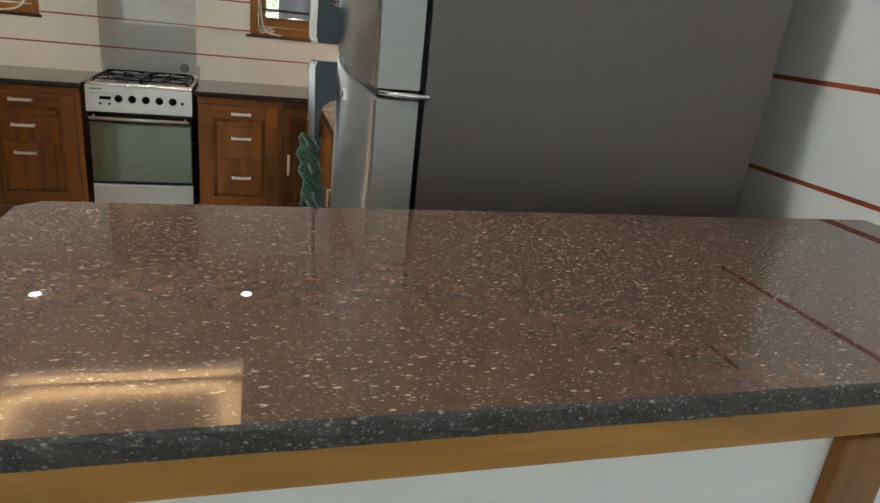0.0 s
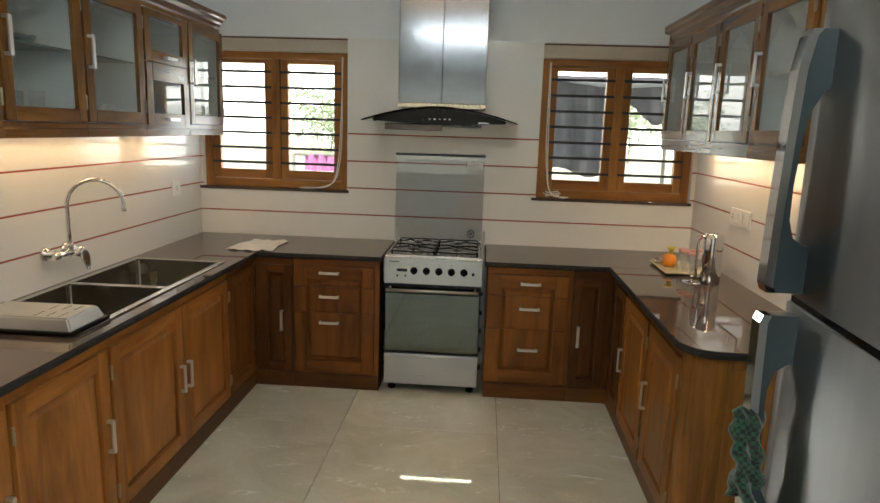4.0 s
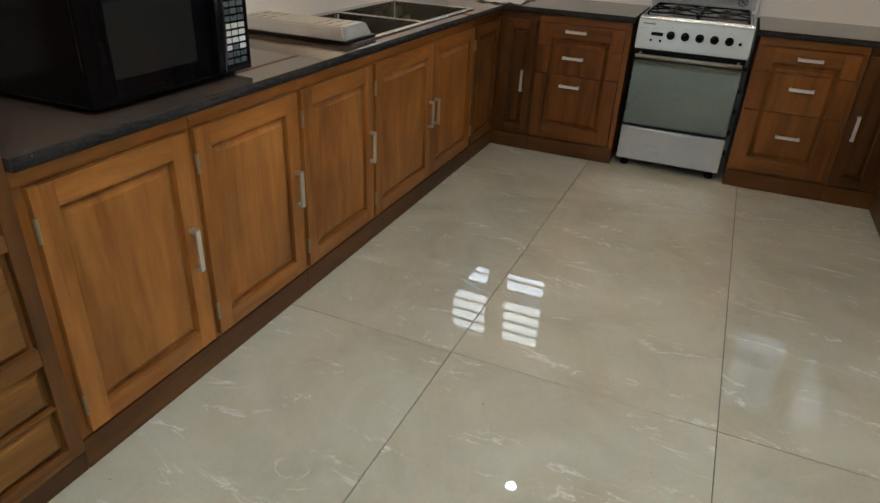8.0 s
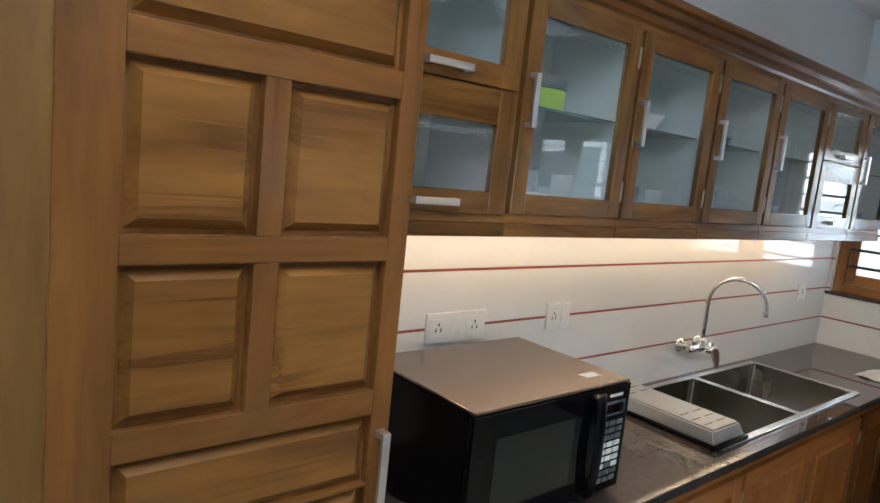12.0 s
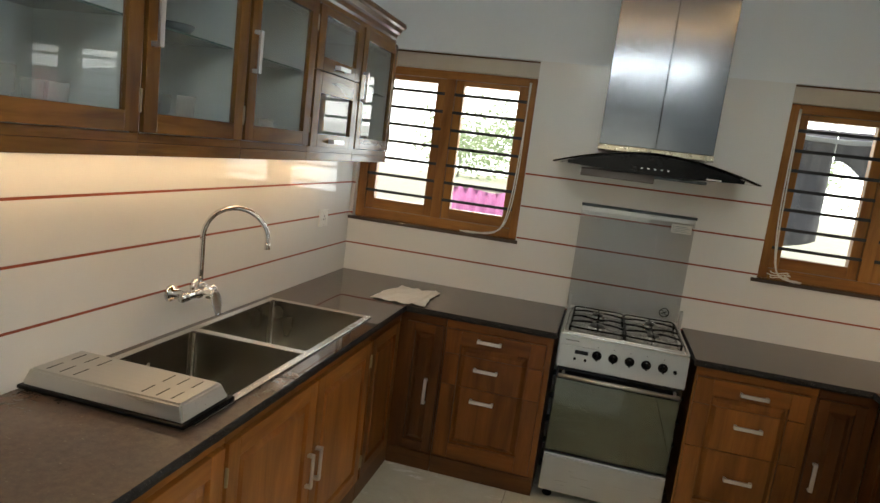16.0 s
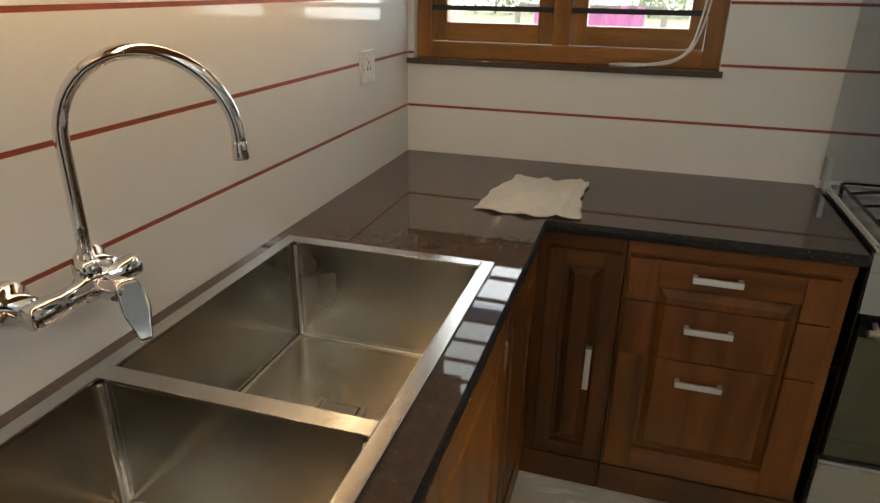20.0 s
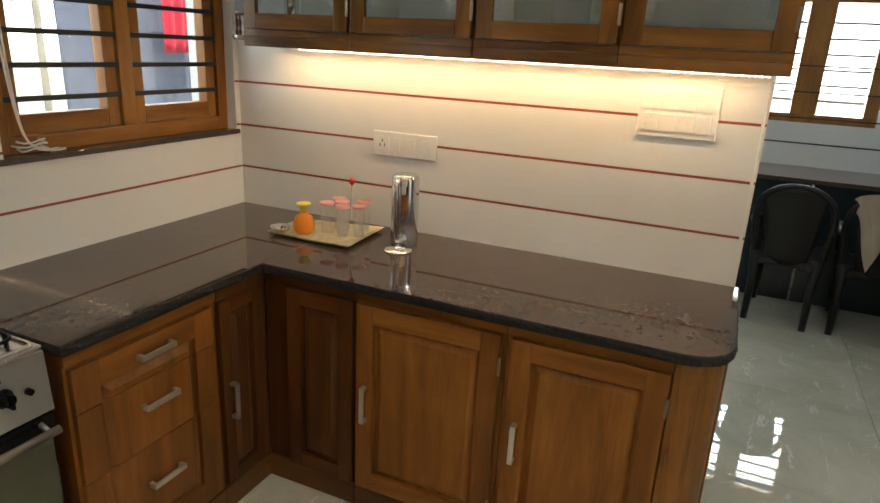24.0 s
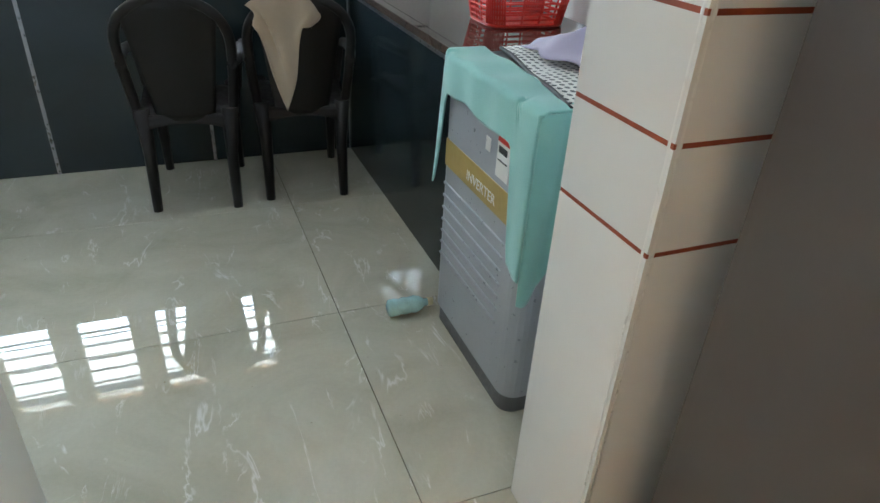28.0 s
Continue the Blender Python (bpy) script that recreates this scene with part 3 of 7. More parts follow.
XR, XJ = 3.40, 3.665          # faces of the wall with the doorway
DY0, DY1 = -2.09, -3.06       # sides of the doorway
W1, W2 = (0.022, 1.045), (2.345, 3.372)
WZ0, WZ1 = 1.195, 2.22
floor_base = solid("floor", [(-0.3, 3.667, -8.4, 0.3, -0.06, -0.009), (3.667, 7.0, -4.15, 0.3, -0.06, -0.009)], GROUT, "polished beige marble slabs with fine dark joints")
wall_west = solid("wall_west", [(-0.25, -0.009, -8.4, 0.25, -0.05, 2.95)], PAINT, "white painted wall behind the sink run")
wall_north = solid("wall_north", [(-0.009, XJ, 0.009, 0.25, -0.05, WZ0), (-0.009, XJ, 0.009, 0.25, WZ1, 2.95),
                                  (-0.009, W1[0], 0.009, 0.25, WZ0, WZ1), (W1[1], W2[0], 0.009, 0.25, WZ0, WZ1), (W2[1], XJ, 0.009, 0.25, WZ0, WZ1)],
                   PAINT, "pale painted wall with two timber windows above the cooker run")
wall_east = solid("wall_east", [(XR + 0.009, XJ, DY0 + 0.009, 0.009, -0.05, 2.95), (XR + 0.009, XJ, -8.4, DY1 - 0.009, -0.05, 2.95),
                                (XR + 0.009, XJ, DY1 - 0.009, DY0 + 0.009, 2.12, 2.95)], PAINT, "white wall with an open doorway to the utility room")
# unseen wall, added to close the dining side round the fill lamp
wall_south = solid("wall_south", [(-0.009, XR + 0.009, -8.4, -8.15, -0.05, 0.8), (-0.009, XR + 0.009, -8.4, -8.15, 2.4, 2.95),
                                  (-0.009, 0.1, -8.4, -8.15, 0.8, 2.4), (2.3, XR + 0.009, -8.4, -8.15, 0.8, 2.4)], PAINT, "assumed white wall closing the unseen dining side, with a window opening")
UW = (-2.92, -1.02)           # window of the utility room
wall_far = solid("wall_far", [(6.66, 6.9, -4.0, 0.25, -0.05, 1.19), (6.66, 6.9, -4.0, 0.25, 2.09, 2.95), (6.66, 6.9, -4.0, UW[0], 1.19, 2.09),
                              (6.66, 6.9, UW[1], 0.25, 1.19, 2.09)], TILE, "white tiled wall of the utility room with a timber window")
wall_side = solid("wall_side", [(XJ, 6.9, -4.15, -3.95, -0.05, 2.95), (XJ, 6.9, 0.0, 0.25, -0.05, 2.95)], TILE, "white tiled side wall of the utility room")
RX0, RX1, RY0, RY1 = 1.165, 2.325, -2.95, -1.67
ceiling = solid("ceiling", [(-0.25, 6.9, -8.4, RY0, CEIL, 2.93), (-0.25, 6.9, RY1, 0.25, CEIL, 2.93), (-0.25, RX0, RY0, RY1, CEIL, 2.93),
                            (RX1, 6.9, RY0, RY1, CEIL, 2.93), (RX0 - 0.2, RX1 + 0.2, RY0 - 0.2, RY1 + 0.2, 2.96, 3.0)], CEILP, "flat grey-white ceiling with a warm-lit square recess")

# wall tiles in courses with red-brown strips between
LINES = [0.856, 1.04, 1.225, 1.41, 1.595]
HALF = 0.0045


def course(parent, name, spans, z0, z1, plane, material, sink=0.0):
    """One course of tile. plane: ('y', face) or ('x', face, side); spans run along the wall."""
    bm = bmesh.new()
    for a, b, lo, hi in spans:
        lo, hi = max(lo, z0), min(hi, z1)
        if hi - lo < 0.002:
            continue
        f = plane[1]
        if plane[0] == 'y':
            s = plane[2]
            y = sorted((f + s * sink, f + s * 0.0088))
            box(bm, a, b, y[0], y[1], lo, hi)
        else:
            s = plane[2]
            x = sorted((f + s * sink, f + s * 0.0088))
            box(bm, x[0], x[1], a, b, lo, hi)
    if len(bm.verts):
        part(name, bm, material, parent)


def tiled(parent, spans, plane, top, low=0.0, upper=None):
    edges = [low] + [z for z in LINES if low + 0.01 < z < top - 0.01] + [top]
    for z0, z1 in zip(edges, edges[1:]):
        a = z0 + (HALF if z0 in LINES else 0)
        b = z1 - (HALF if z1 in LINES else 0)
        course(parent, "tile", spans, a, b, plane, upper if upper and z0 >= 1.59 else TILE)
    for z in LINES:
        if low < z < top:
            course(parent, "strip", spans, z - HALF, z + HALF, plane, RED, 0.0012)


tiled(wall_north, [(0, XR, 0, WZ0 - 0.008), (W1[1], W2[0], WZ0 - 0.008, WZ1), (0, W1[0], WZ0 - 0.008, WZ1), (W2[1], XR, WZ0 - 0.008, WZ1)], ('y', 0.0, 1), WZ1, 0.0, TILE_UP)
tiled(wall_west, [(-3.76, 0, 0, 1.62)], ('x', 0.0, -1), 1.62)
tiled(wall_east, [(DY0, 0, 0, 1.62)], ('x', XR, 1), 1.62)
tiled(wall_east, [(-4.6, DY1, 0, 2.12)], ('x', XR, 1), 2.12)
tiled(wall_east, [(XR + 0.012, XJ, 0, 2.12)], ('y', DY1, -1), 2.12)
tiled(wall_east, [(XR + 0.012, XJ, 0, 2.12)], ('y', DY0, 1), 2.12)
for yy, s in ((DY1, -1), (DY0, 1)):
    bm = bmesh.new()
    lathe(bm, [(0.011, 0.0), (0.011, 2.12)], (XR + 0.0105, yy + s * 0.0105, 0), 16)
    part("edge_bead", bm, WHITE_PL, wall_east)

# ---- windows ----


def pane_bm(x0, x1, y, z0, z1):
    """A sheet of glass held in its rebate."""
    bm = bmesh.new()
    bm.faces.new([bm.verts.new(p) for p in ((x0, y, z0), (x1, y, z0), (x1, y, z1), (x0, y, z1))])
    return bm



def window(name, x0, x1, hinge_side, label):
    """Two-leaf timber window with level iron bars, set in the wall's thickness."""
    w = thing(name, pose(0, 0, 0), label, "window", kind="structure")
    z0, z1, y0, y1 = WZ0 + 0.012, 2.135, 0.045, 0.125
    mid = (x0 + x1) / 2
    f = 0.055
    for nm, b, m in (("jamb", (x0, x0 + f, y0, y1, z0, z1), WIN_V), ("jamb", (x1 - f, x1, y0, y1, z0, z1), WIN_V),
                     ("bottom_rail", (x0 + f, x1 - f, y0, y1, z0, z0 + f), WIN_H), ("top_rail", (x0 + f, x1 - f, y0, y1, z1 - f, z1), WIN_H),
                     ("mullion", (mid - 0.03, mid + 0.03, y0, y1, z0 + f, z1 - f), WIN_V)):
        part(nm, bx(*b, bev=0.004), m, w)
    for a, b in ((x0 + f, mid - 0.03), (mid + 0.03, x1 - f)):
        s = 0.052
        leaf = part("leaf", bx(a + 0.002, a + s, y0 + 0.012, y1 - 0.02, z0 + f + 0.002, z1 - f - 0.002, bev=0.004), WIN_V, w)
        part("stile", bx(b - s, b - 0.002, y0 + 0.012, y1 - 0.02, z0 + f + 0.002, z1 - f - 0.002, bev=0.004), WIN_V, leaf)
        part("rail", bx(a + s, b - s, y0 + 0.012, y1 - 0.02, z0 + f + 0.002, z0 + f + 0.065, bev=0.003), WIN_H, leaf)
        part("rail", bx(a + s, b - s, y0 + 0.012, y1 - 0.02, z1 - f - 0.03, z1 - f - 0.002, bev=0.003), WIN_H, leaf)
        p = part("pane", pane_bm(a + s, b - s, y0 + 0.04, z0 + f + 0.065, z1 - f - 0.03), PANE, leaf)
        p.visible_shadow = False
        for k in range(7):
            zb = z0 + 0.16 + k * 0.103
            part("bar", bx(a - 0.003, b + 0.003, y0 + 0.001, y0 + 0.0105, zb, zb + 0.017, bev=0.001), IRON, w)
    sill = part("window_sill", bx(x0 - 0.03, x1 + 0.01, -0.012, 0.17, WZ0 - 0.008, WZ0 + 0.012, bev=0.003), GRANITE, w)
    head = part("blind_box", bx(x0 + 0.001, x1 - 0.001, 0.012, 0.075, 2.125, WZ1 - 0.002, bev=0.006), CREAM, w, "rolled-up cream blind")
    part("blind_rail", bx(x0 + 0.004, x1 - 0.004, 0.006, 0.012, WZ1 - 0.012, WZ1 - 0.004), WOOD_DK, head)
    part("reveal", bx(x1 - 0.002, x1 + 0.0, 0.0, 0.2, WZ0 + 0.012, WZ1), TILE_UP, w)
    return w


def cord(w, x, side):
    bm = bmesh.new()
    pts = [(x, 0.03, 2.10), (x - 0.01 * side, 0.028, 1.75), (x - 0.025 * side, 0.026, 1.45), (x - 0.06 * side, 0.022, 1.27), (x - 0.15 * side, 0.02, 1.222), (x - 0.27 * side, 0.03, 1.215)]
    tube(bm, smooth_path(pts), 0.0035, 6)
    pts = [(x - 0.006, 0.026, 2.10), (x - 0.004, 0.024, 1.6), (x - 0.03 * side, 0.02, 1.33), (x - 0.09 * side, 0.016, 1.235), (x - 0.2 * side, 0.012, 1.2125), (x - 0.3 * side, 0.02, 1.2125), (x - 0.22 * side, 0.035, 1.2125)]
    tube(bm, smooth_path(pts), 0.0035, 6)
    if side < 0:      # a loose coil left on the sill
        turns = [(x + 0.055 + (0.050 + 0.010 * math.sin(k * 0.7)) * math.cos(k * 0.45), 0.030 + 0.026 * math.sin(k * 0.45), 1.2105 + 0.0009 * k + 0.004 * (1 + math.sin(k * 1.3))) for k in range(44)]
        tube(bm, turns, 0.003, 6)
    part("blind_cord", bm, CORD, w, "white looped blind cord")


def smooth_path(pts, n=8):
    """A Catmull-Rom line through the points."""
    p = [Vector(q) for q in pts]
    p = [p[0]] + p + [p[-1]]
    out = []
    for i in range(1, len(p) - 2):
        for k in range(n):
            t = k / n
            out.append(0.5 * ((2 * p[i]) + (p[i + 1] - p[i - 1]) * t + (2 * p[i - 1] - 5 * p[i] + 4 * p[i + 1] - p[i + 2]) * t * t + (3 * p[i] - p[i - 1] - 3 * p[i + 1] + p[i + 2]) * t ** 3))
    out.append(p[-2])
    return out


win1 = window("window_1", W1[0], W1[1], 1, "closed teak two-leaf window with iron bars and a cream blind")
win2 = window("window_2", W2[0], W2[1], -1, "teak two-leaf window with iron bars beside the wall cabinets")
cord(win1, 1.005, 1)
cord(win2, 2.40, -0.55)

# ---- joinery helpers: local x along the front, front facing -y, z up ----
DT = 0.019


TONES = {}


def tone_of(unit):
    return TONES.get(unit.name, (WOOD_V, WOOD_H))


def raised(name, unit, x0, x1, z0, z1, stile=0.062, top=True, bottom=True, rail=None):
    """A framed front with a raised field: the field is the front itself, its stiles and rails are pieces on it."""
    rail = rail or stile
    up, level = tone_of(unit)
    f = -DT
    a, b = x0 + stile, x1 - stile
    lo, hi = z0 + (rail if bottom else 0), z1 - (rail if top else 0)
    bm = bmesh.new()
    box(bm, a, b, -0.002, 0, lo, hi)
    i = 0.030
    t0, t1 = (lo + (0.010 if bottom else 0)), (hi - (0.010 if top else 0))
    u0, u1 = lo + (i if bottom else 0), hi - (i if top else 0)
    outer = [bm.verts.new((xx, -0.0025, zz)) for xx, zz in ((a + 0.010, t0), (b - 0.010, t0), (b - 0.010, t1), (a + 0.010, t1))]
    inner = [bm.verts.new((xx, f + 0.002, zz)) for xx, zz in ((a + i, u0), (b - i, u0), (b - i, u1), (a + i, u1))]
    bm.faces.new(inner)
    for k in range(4):
        bm.faces.new((outer[k], outer[(k + 1) % 4], inner[(k + 1) % 4], inner[k]))
    d = part(name, bm, up, unit)
    part("stile", bx(x0, a, f, 0, z0, z1, bev=0.0022), up, d)
    part("stile", bx(b, x1, f, 0, z0, z1, bev=0.0022), up, d)
    if bottom:
        part("rail", bx(a, b, f, 0, z0, lo, bev=0.0018), level, d)
    if top:
        part("rail", bx(a, b, f, 0, hi, z1, bev=0.0018), level, d)
    return d


def bar_handle(parent, x, z, length=0.134, upright=True, y=-DT):
    """A flat satin bar on two feet."""
    bm = bmesh.new()
    h = length / 2
    d0, d1 = y - 0.026, y - 0.017
    r = 0.0085
    if upright:
        box(bm, x - r, x + r, d0, d1, z - h, z + h, 0, 0.002)
        for s in (-1, 1):
            box(bm, x - r, x + r, d1, y, z + s * h - (0.012 if s > 0 else 0), z + s * h + (0.012 if s < 0 else 0), 0, 0.001)
    else:
        box(bm, x - h, x + h, d0, d1, z - r, z + r, 0, 0.002)
        for s in (-1, 1):
            box(bm, x + s * h - (0.012 if s > 0 else 0), x + s * h + (0.012 if s < 0 else 0), d1, y, z - r, z + r, 0, 0.001)
    part("handle", bm, NICKEL, parent, "flat satin metal bar handle")


def hinge(parent, x, z):
    bm = bmesh.new()
    lathe(bm, [(0.0045, -0.03), (0.0055, -0.024), (0.0055, 0.024), (0.0045, 0.03)], (x, -DT + 0.002, z), 8)
    part("hinge", bm, HINGE, parent)


def cab_door(unit, x0, x1, z0, z1, handle=None, hz=0.45, hinges=None, stile=0.062):
    d = raised("door", unit, x0, x1, z0, z1, stile)
    if handle is not None:
        bar_handle(d, handle, hz)
    if hinges is not None:
        for z in (z0 + 0.09, z1 - 0.10):
            hinge(d, hinges, z)
    return d


def glass_door(unit, x0, x1, z0, z1, handle=None, hz=1.9, hinges=None, etched=True):
    st = 0.052
    d = part("door", bx(x0, x0 + st, -DT, 0, z0, z1, bev=0.0022), CAB_V, unit)
    part("stile", bx(x1 - st, x1, -DT, 0, z0, z1, bev=0.0022), CAB_V, d)
    for a, b in ((z0, z0 + st), (z1 - st, z1)):
        part("rail", bx(x0 + st, x1 - st, -DT, 0, a, b, bev=0.0018), CAB_H, d)
    a, b, c, e = x0 + st, x1 - st, z0 + st, z1 - st
    p = part("pane", pane_bm(a - 0.004, b + 0.004, -0.009, c - 0.004, e + 0.004), GLASS, d)
    p.visible_shadow = False
    if etched:
        bm = bmesh.new()
        (arched if etched == "arch" else etching)(bm, a, b, c, e)
        q = part("etched_border", bm, ETCH, d, "frosted scrollwork border")
        q.visible_shadow = False
    if handle is not None:
        bar_handle(d, handle, hz)
    if hinges is not None:
        for z in (z0 + 0.08, z1 - 0.08):
            hinge(d, hinges, z)
    return d


def arched(bm, a, b, c, e):
    """A frosted margin that leaves an ogee arch of clear glass: straight sides below, stepped shoulders, a pointed top."""
    y = -0.0108
    w, h = (b - a) / 2, e - c
    curve = [(0.86, 0.06), (0.86, 0.50), (0.74, 0.56), (0.80, 0.62), (0.80, 0.70), (0.66, 0.78), (0.50, 0.80), (0.40, 0.86), (0.20, 0.90), (0.0, 0.955)]
    for s in (-1, 1):
        inner = [((a + b) / 2 + s * p * w, c + q * h) for p, q in curve]
        outer = [((a + b) / 2 + s * w * (0.985 if i < 6 else 0.985 * (9 - i) / 4), c + (q if i < 6 else 0.985) * h) for i, (p, q) in enumerate(curve)]
        vi = [bm.verts.new((x, y, z)) for x, z in inner]
        vo = [bm.verts.new((x, y, z)) for x, z in outer]
        for k in range(len(vi) - 1):
            bm.faces.new((vi[k], vo[k], vo[k + 1], vi[k + 1]) if s > 0 else (vi[k], vi[k + 1], vo[k + 1], vo[k]))


def etching(bm, a, b, c, e):
    """Scrolls in the upper corners of a pane, with a fine line between them."""
    y = -0.0108
    w = min(0.085, (b - a) * 0.3)
    for s, x in ((1, a), (-1, b)):
        for k, (dx, dz, r) in enumerate(((0.2, 0.22, 0.17), (0.5, 0.16, 0.13), (0.78, 0.12, 0.09), (0.16, 0.55, 0.13), (0.12, 0.85, 0.10), (0.35, 0.40, 0.09))):
            cx, cz, rr = x + s * dx * w, e - dz * w - 0.006, r * w
            rin = rr * 0.45
            n = 12
            o = [bm.verts.new((cx + rr * (1 + 0.18 * math.sin(3 * t + k)) * math.cos(t), y, cz + rr * (1 + 0.18 * math.sin(3 * t + k)) * math.sin(t))) for t in (2 * math.pi * i / n for i in range(n))]
            q = [bm.verts.new((cx + rin * math.cos(t), y, cz + rin * math.sin(t))) for t in (2 * math.pi * i / n for i in range(n))]
            for i in range(n):
                bm.faces.new((o[i], o[(i + 1) % n], q[(i + 1) % n], q[i]))
    for z0 in (e - 0.020, e - 0.028):
        box(bm, a + w, b - w, y - 0.0002, y, z0 - 0.0012, z0 + 0.0012)


LEFT = lambda y: pose(0.585, y, 0, 0, 0, 90)       # local x runs along +y, front faces +x
BACK = lambda x: pose(x, -0.595, 0, 0, 0, 0)       # front faces -y
RIGHT = lambda y: pose(2.80, y, 0, 0, 0, -90)      # local x runs along -y, front faces -x
BH = 0.838


def base_unit(m, w, label, depth=0.575, under_sink=False, tone=None):
    u = thing("base_cabinet", m, label, "cabinet", "base cabinets")
    if tone:
        TONES[u.name] = tone
    up, level = tone_of(u)
    bm = bmesh.new()
    box(bm, 0.001, w - 0.001, 0.0, depth, 0.095, 0.612 if under_sink else BH, 0, 0.001)
    part("body", bm, up, u)
    if under_sink:
        part("front_board", bx(0.001, w - 0.001, 0.0, 0.018, 0.6125, BH), up, u)
    part("plinth", bx(0.0005, w - 0.0005, -0.006, depth, 0.0, 0.094, bev=0.003), WOOD_DK, u, "wooden plinth with floor-level shade put into its colour")
    part("top_rail", bx(0.001, w - 0.001, -0.008, 0.0, 0.80, BH - 0.002, bev=0.002), level, u)
    return u


D0, D1 = 0.112, 0.792
LB = "teak base cabinet with a raised-panel door under the worktop"
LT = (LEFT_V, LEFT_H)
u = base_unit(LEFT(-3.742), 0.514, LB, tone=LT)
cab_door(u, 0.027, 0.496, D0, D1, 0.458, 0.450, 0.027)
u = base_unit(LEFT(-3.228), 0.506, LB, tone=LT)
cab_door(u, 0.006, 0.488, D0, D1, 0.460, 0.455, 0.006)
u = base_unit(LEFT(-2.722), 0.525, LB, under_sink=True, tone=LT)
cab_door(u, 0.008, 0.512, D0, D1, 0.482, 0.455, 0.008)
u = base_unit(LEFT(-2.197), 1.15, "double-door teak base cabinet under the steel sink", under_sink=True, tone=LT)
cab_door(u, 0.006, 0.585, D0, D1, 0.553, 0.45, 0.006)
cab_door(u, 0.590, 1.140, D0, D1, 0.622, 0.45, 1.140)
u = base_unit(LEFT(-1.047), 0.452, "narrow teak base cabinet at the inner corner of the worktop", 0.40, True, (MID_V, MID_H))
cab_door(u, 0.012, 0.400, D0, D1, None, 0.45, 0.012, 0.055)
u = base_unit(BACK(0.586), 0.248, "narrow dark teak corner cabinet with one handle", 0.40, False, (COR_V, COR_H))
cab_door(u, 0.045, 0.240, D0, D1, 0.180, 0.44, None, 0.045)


def drawer_unit(m, w, label, zs, splits, hx, tone=None):
    u = base_unit(m, w, label, tone=tone)
    a, b = 0.010, w - 0.030
    cuts = [D1] + splits + [D0]
    for i in range(3):
        d = raised("drawer", u, a, b, cuts[i + 1] + 0.002, cuts[i] - 0.001, 0.075, top=(i == 0), bottom=(i == 2), rail=0.075)
        bar_handle(d, hx, zs[i], 0.122, False)
    return u


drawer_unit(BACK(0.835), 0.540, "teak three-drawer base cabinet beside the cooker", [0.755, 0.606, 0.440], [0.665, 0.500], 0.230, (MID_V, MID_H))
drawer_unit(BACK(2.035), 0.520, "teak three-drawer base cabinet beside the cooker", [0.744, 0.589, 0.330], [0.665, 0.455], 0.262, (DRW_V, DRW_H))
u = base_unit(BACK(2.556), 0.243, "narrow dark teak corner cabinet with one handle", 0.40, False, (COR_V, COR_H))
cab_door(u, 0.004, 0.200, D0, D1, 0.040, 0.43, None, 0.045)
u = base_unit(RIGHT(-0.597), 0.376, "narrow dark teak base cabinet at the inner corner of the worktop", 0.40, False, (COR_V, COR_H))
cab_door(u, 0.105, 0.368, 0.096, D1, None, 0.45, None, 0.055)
u = base_unit(RIGHT(-0.973), 0.518, LB)
cab_door(u, 0.008, 0.503, 0.096, D1, 0.044, 0.435, 0.503)
u = base_unit(RIGHT(-1.491), 0.470, LB)
cab_door(u, 0.018, 0.466, 0.096, D1, 0.052, 0.455, 0.466)

# rounded end of the right-hand run
endc = thing("end_cabinet", pose(0, 0, 0), "teak cabinet end with a rounded corner beside the doorway", "cabinet", "base cabinets")


def corner_outline(x0, x1, y0, y1, r, n=8):
    """A block whose corner at (x0, y0) is rounded."""
    pts = [(x1, y1), (x0, y1)]
    for i in range(n + 1):
        a = math.pi + (math.pi / 2) * i / n
        pts.append((x0 + r + r * math.cos(a), y0 + r + r * math.sin(a)))
    pts.append((x1, y0))
    return pts


part("body", prism(bmesh.new(), corner_outline(2.793, 3.395, -2.085, -1.962, 0.108), 0.094, BH), END_V, endc, smooth=False)
part("plinth", prism(bmesh.new(), corner_outline(2.789, 3.396, -2.091, -1.962, 0.11), 0.0, 0.093), WOOD_DK, endc, "rounded plinth with shade put into its colour")
part("end_panel", bx(2.93, 3.39, -2.093, -2.086, 0.12, 0.80, bev=0.003), END_V, endc)

# ---- worktops ----
WT0, WT = 0.840, 0.870
SX0, SX1, SY0, SY1 = 0.062, 0.528, -2.262, -0.985


def worktop(name, polys, label):
    t = thing(name, pose(0, 0, 0), label, "worktop")
    for b in polys:
        part("slab", bx(*b) if isinstance(b, tuple) else prism(bmesh.new(), b, WT0, WT), GRANITE, t)
    return t


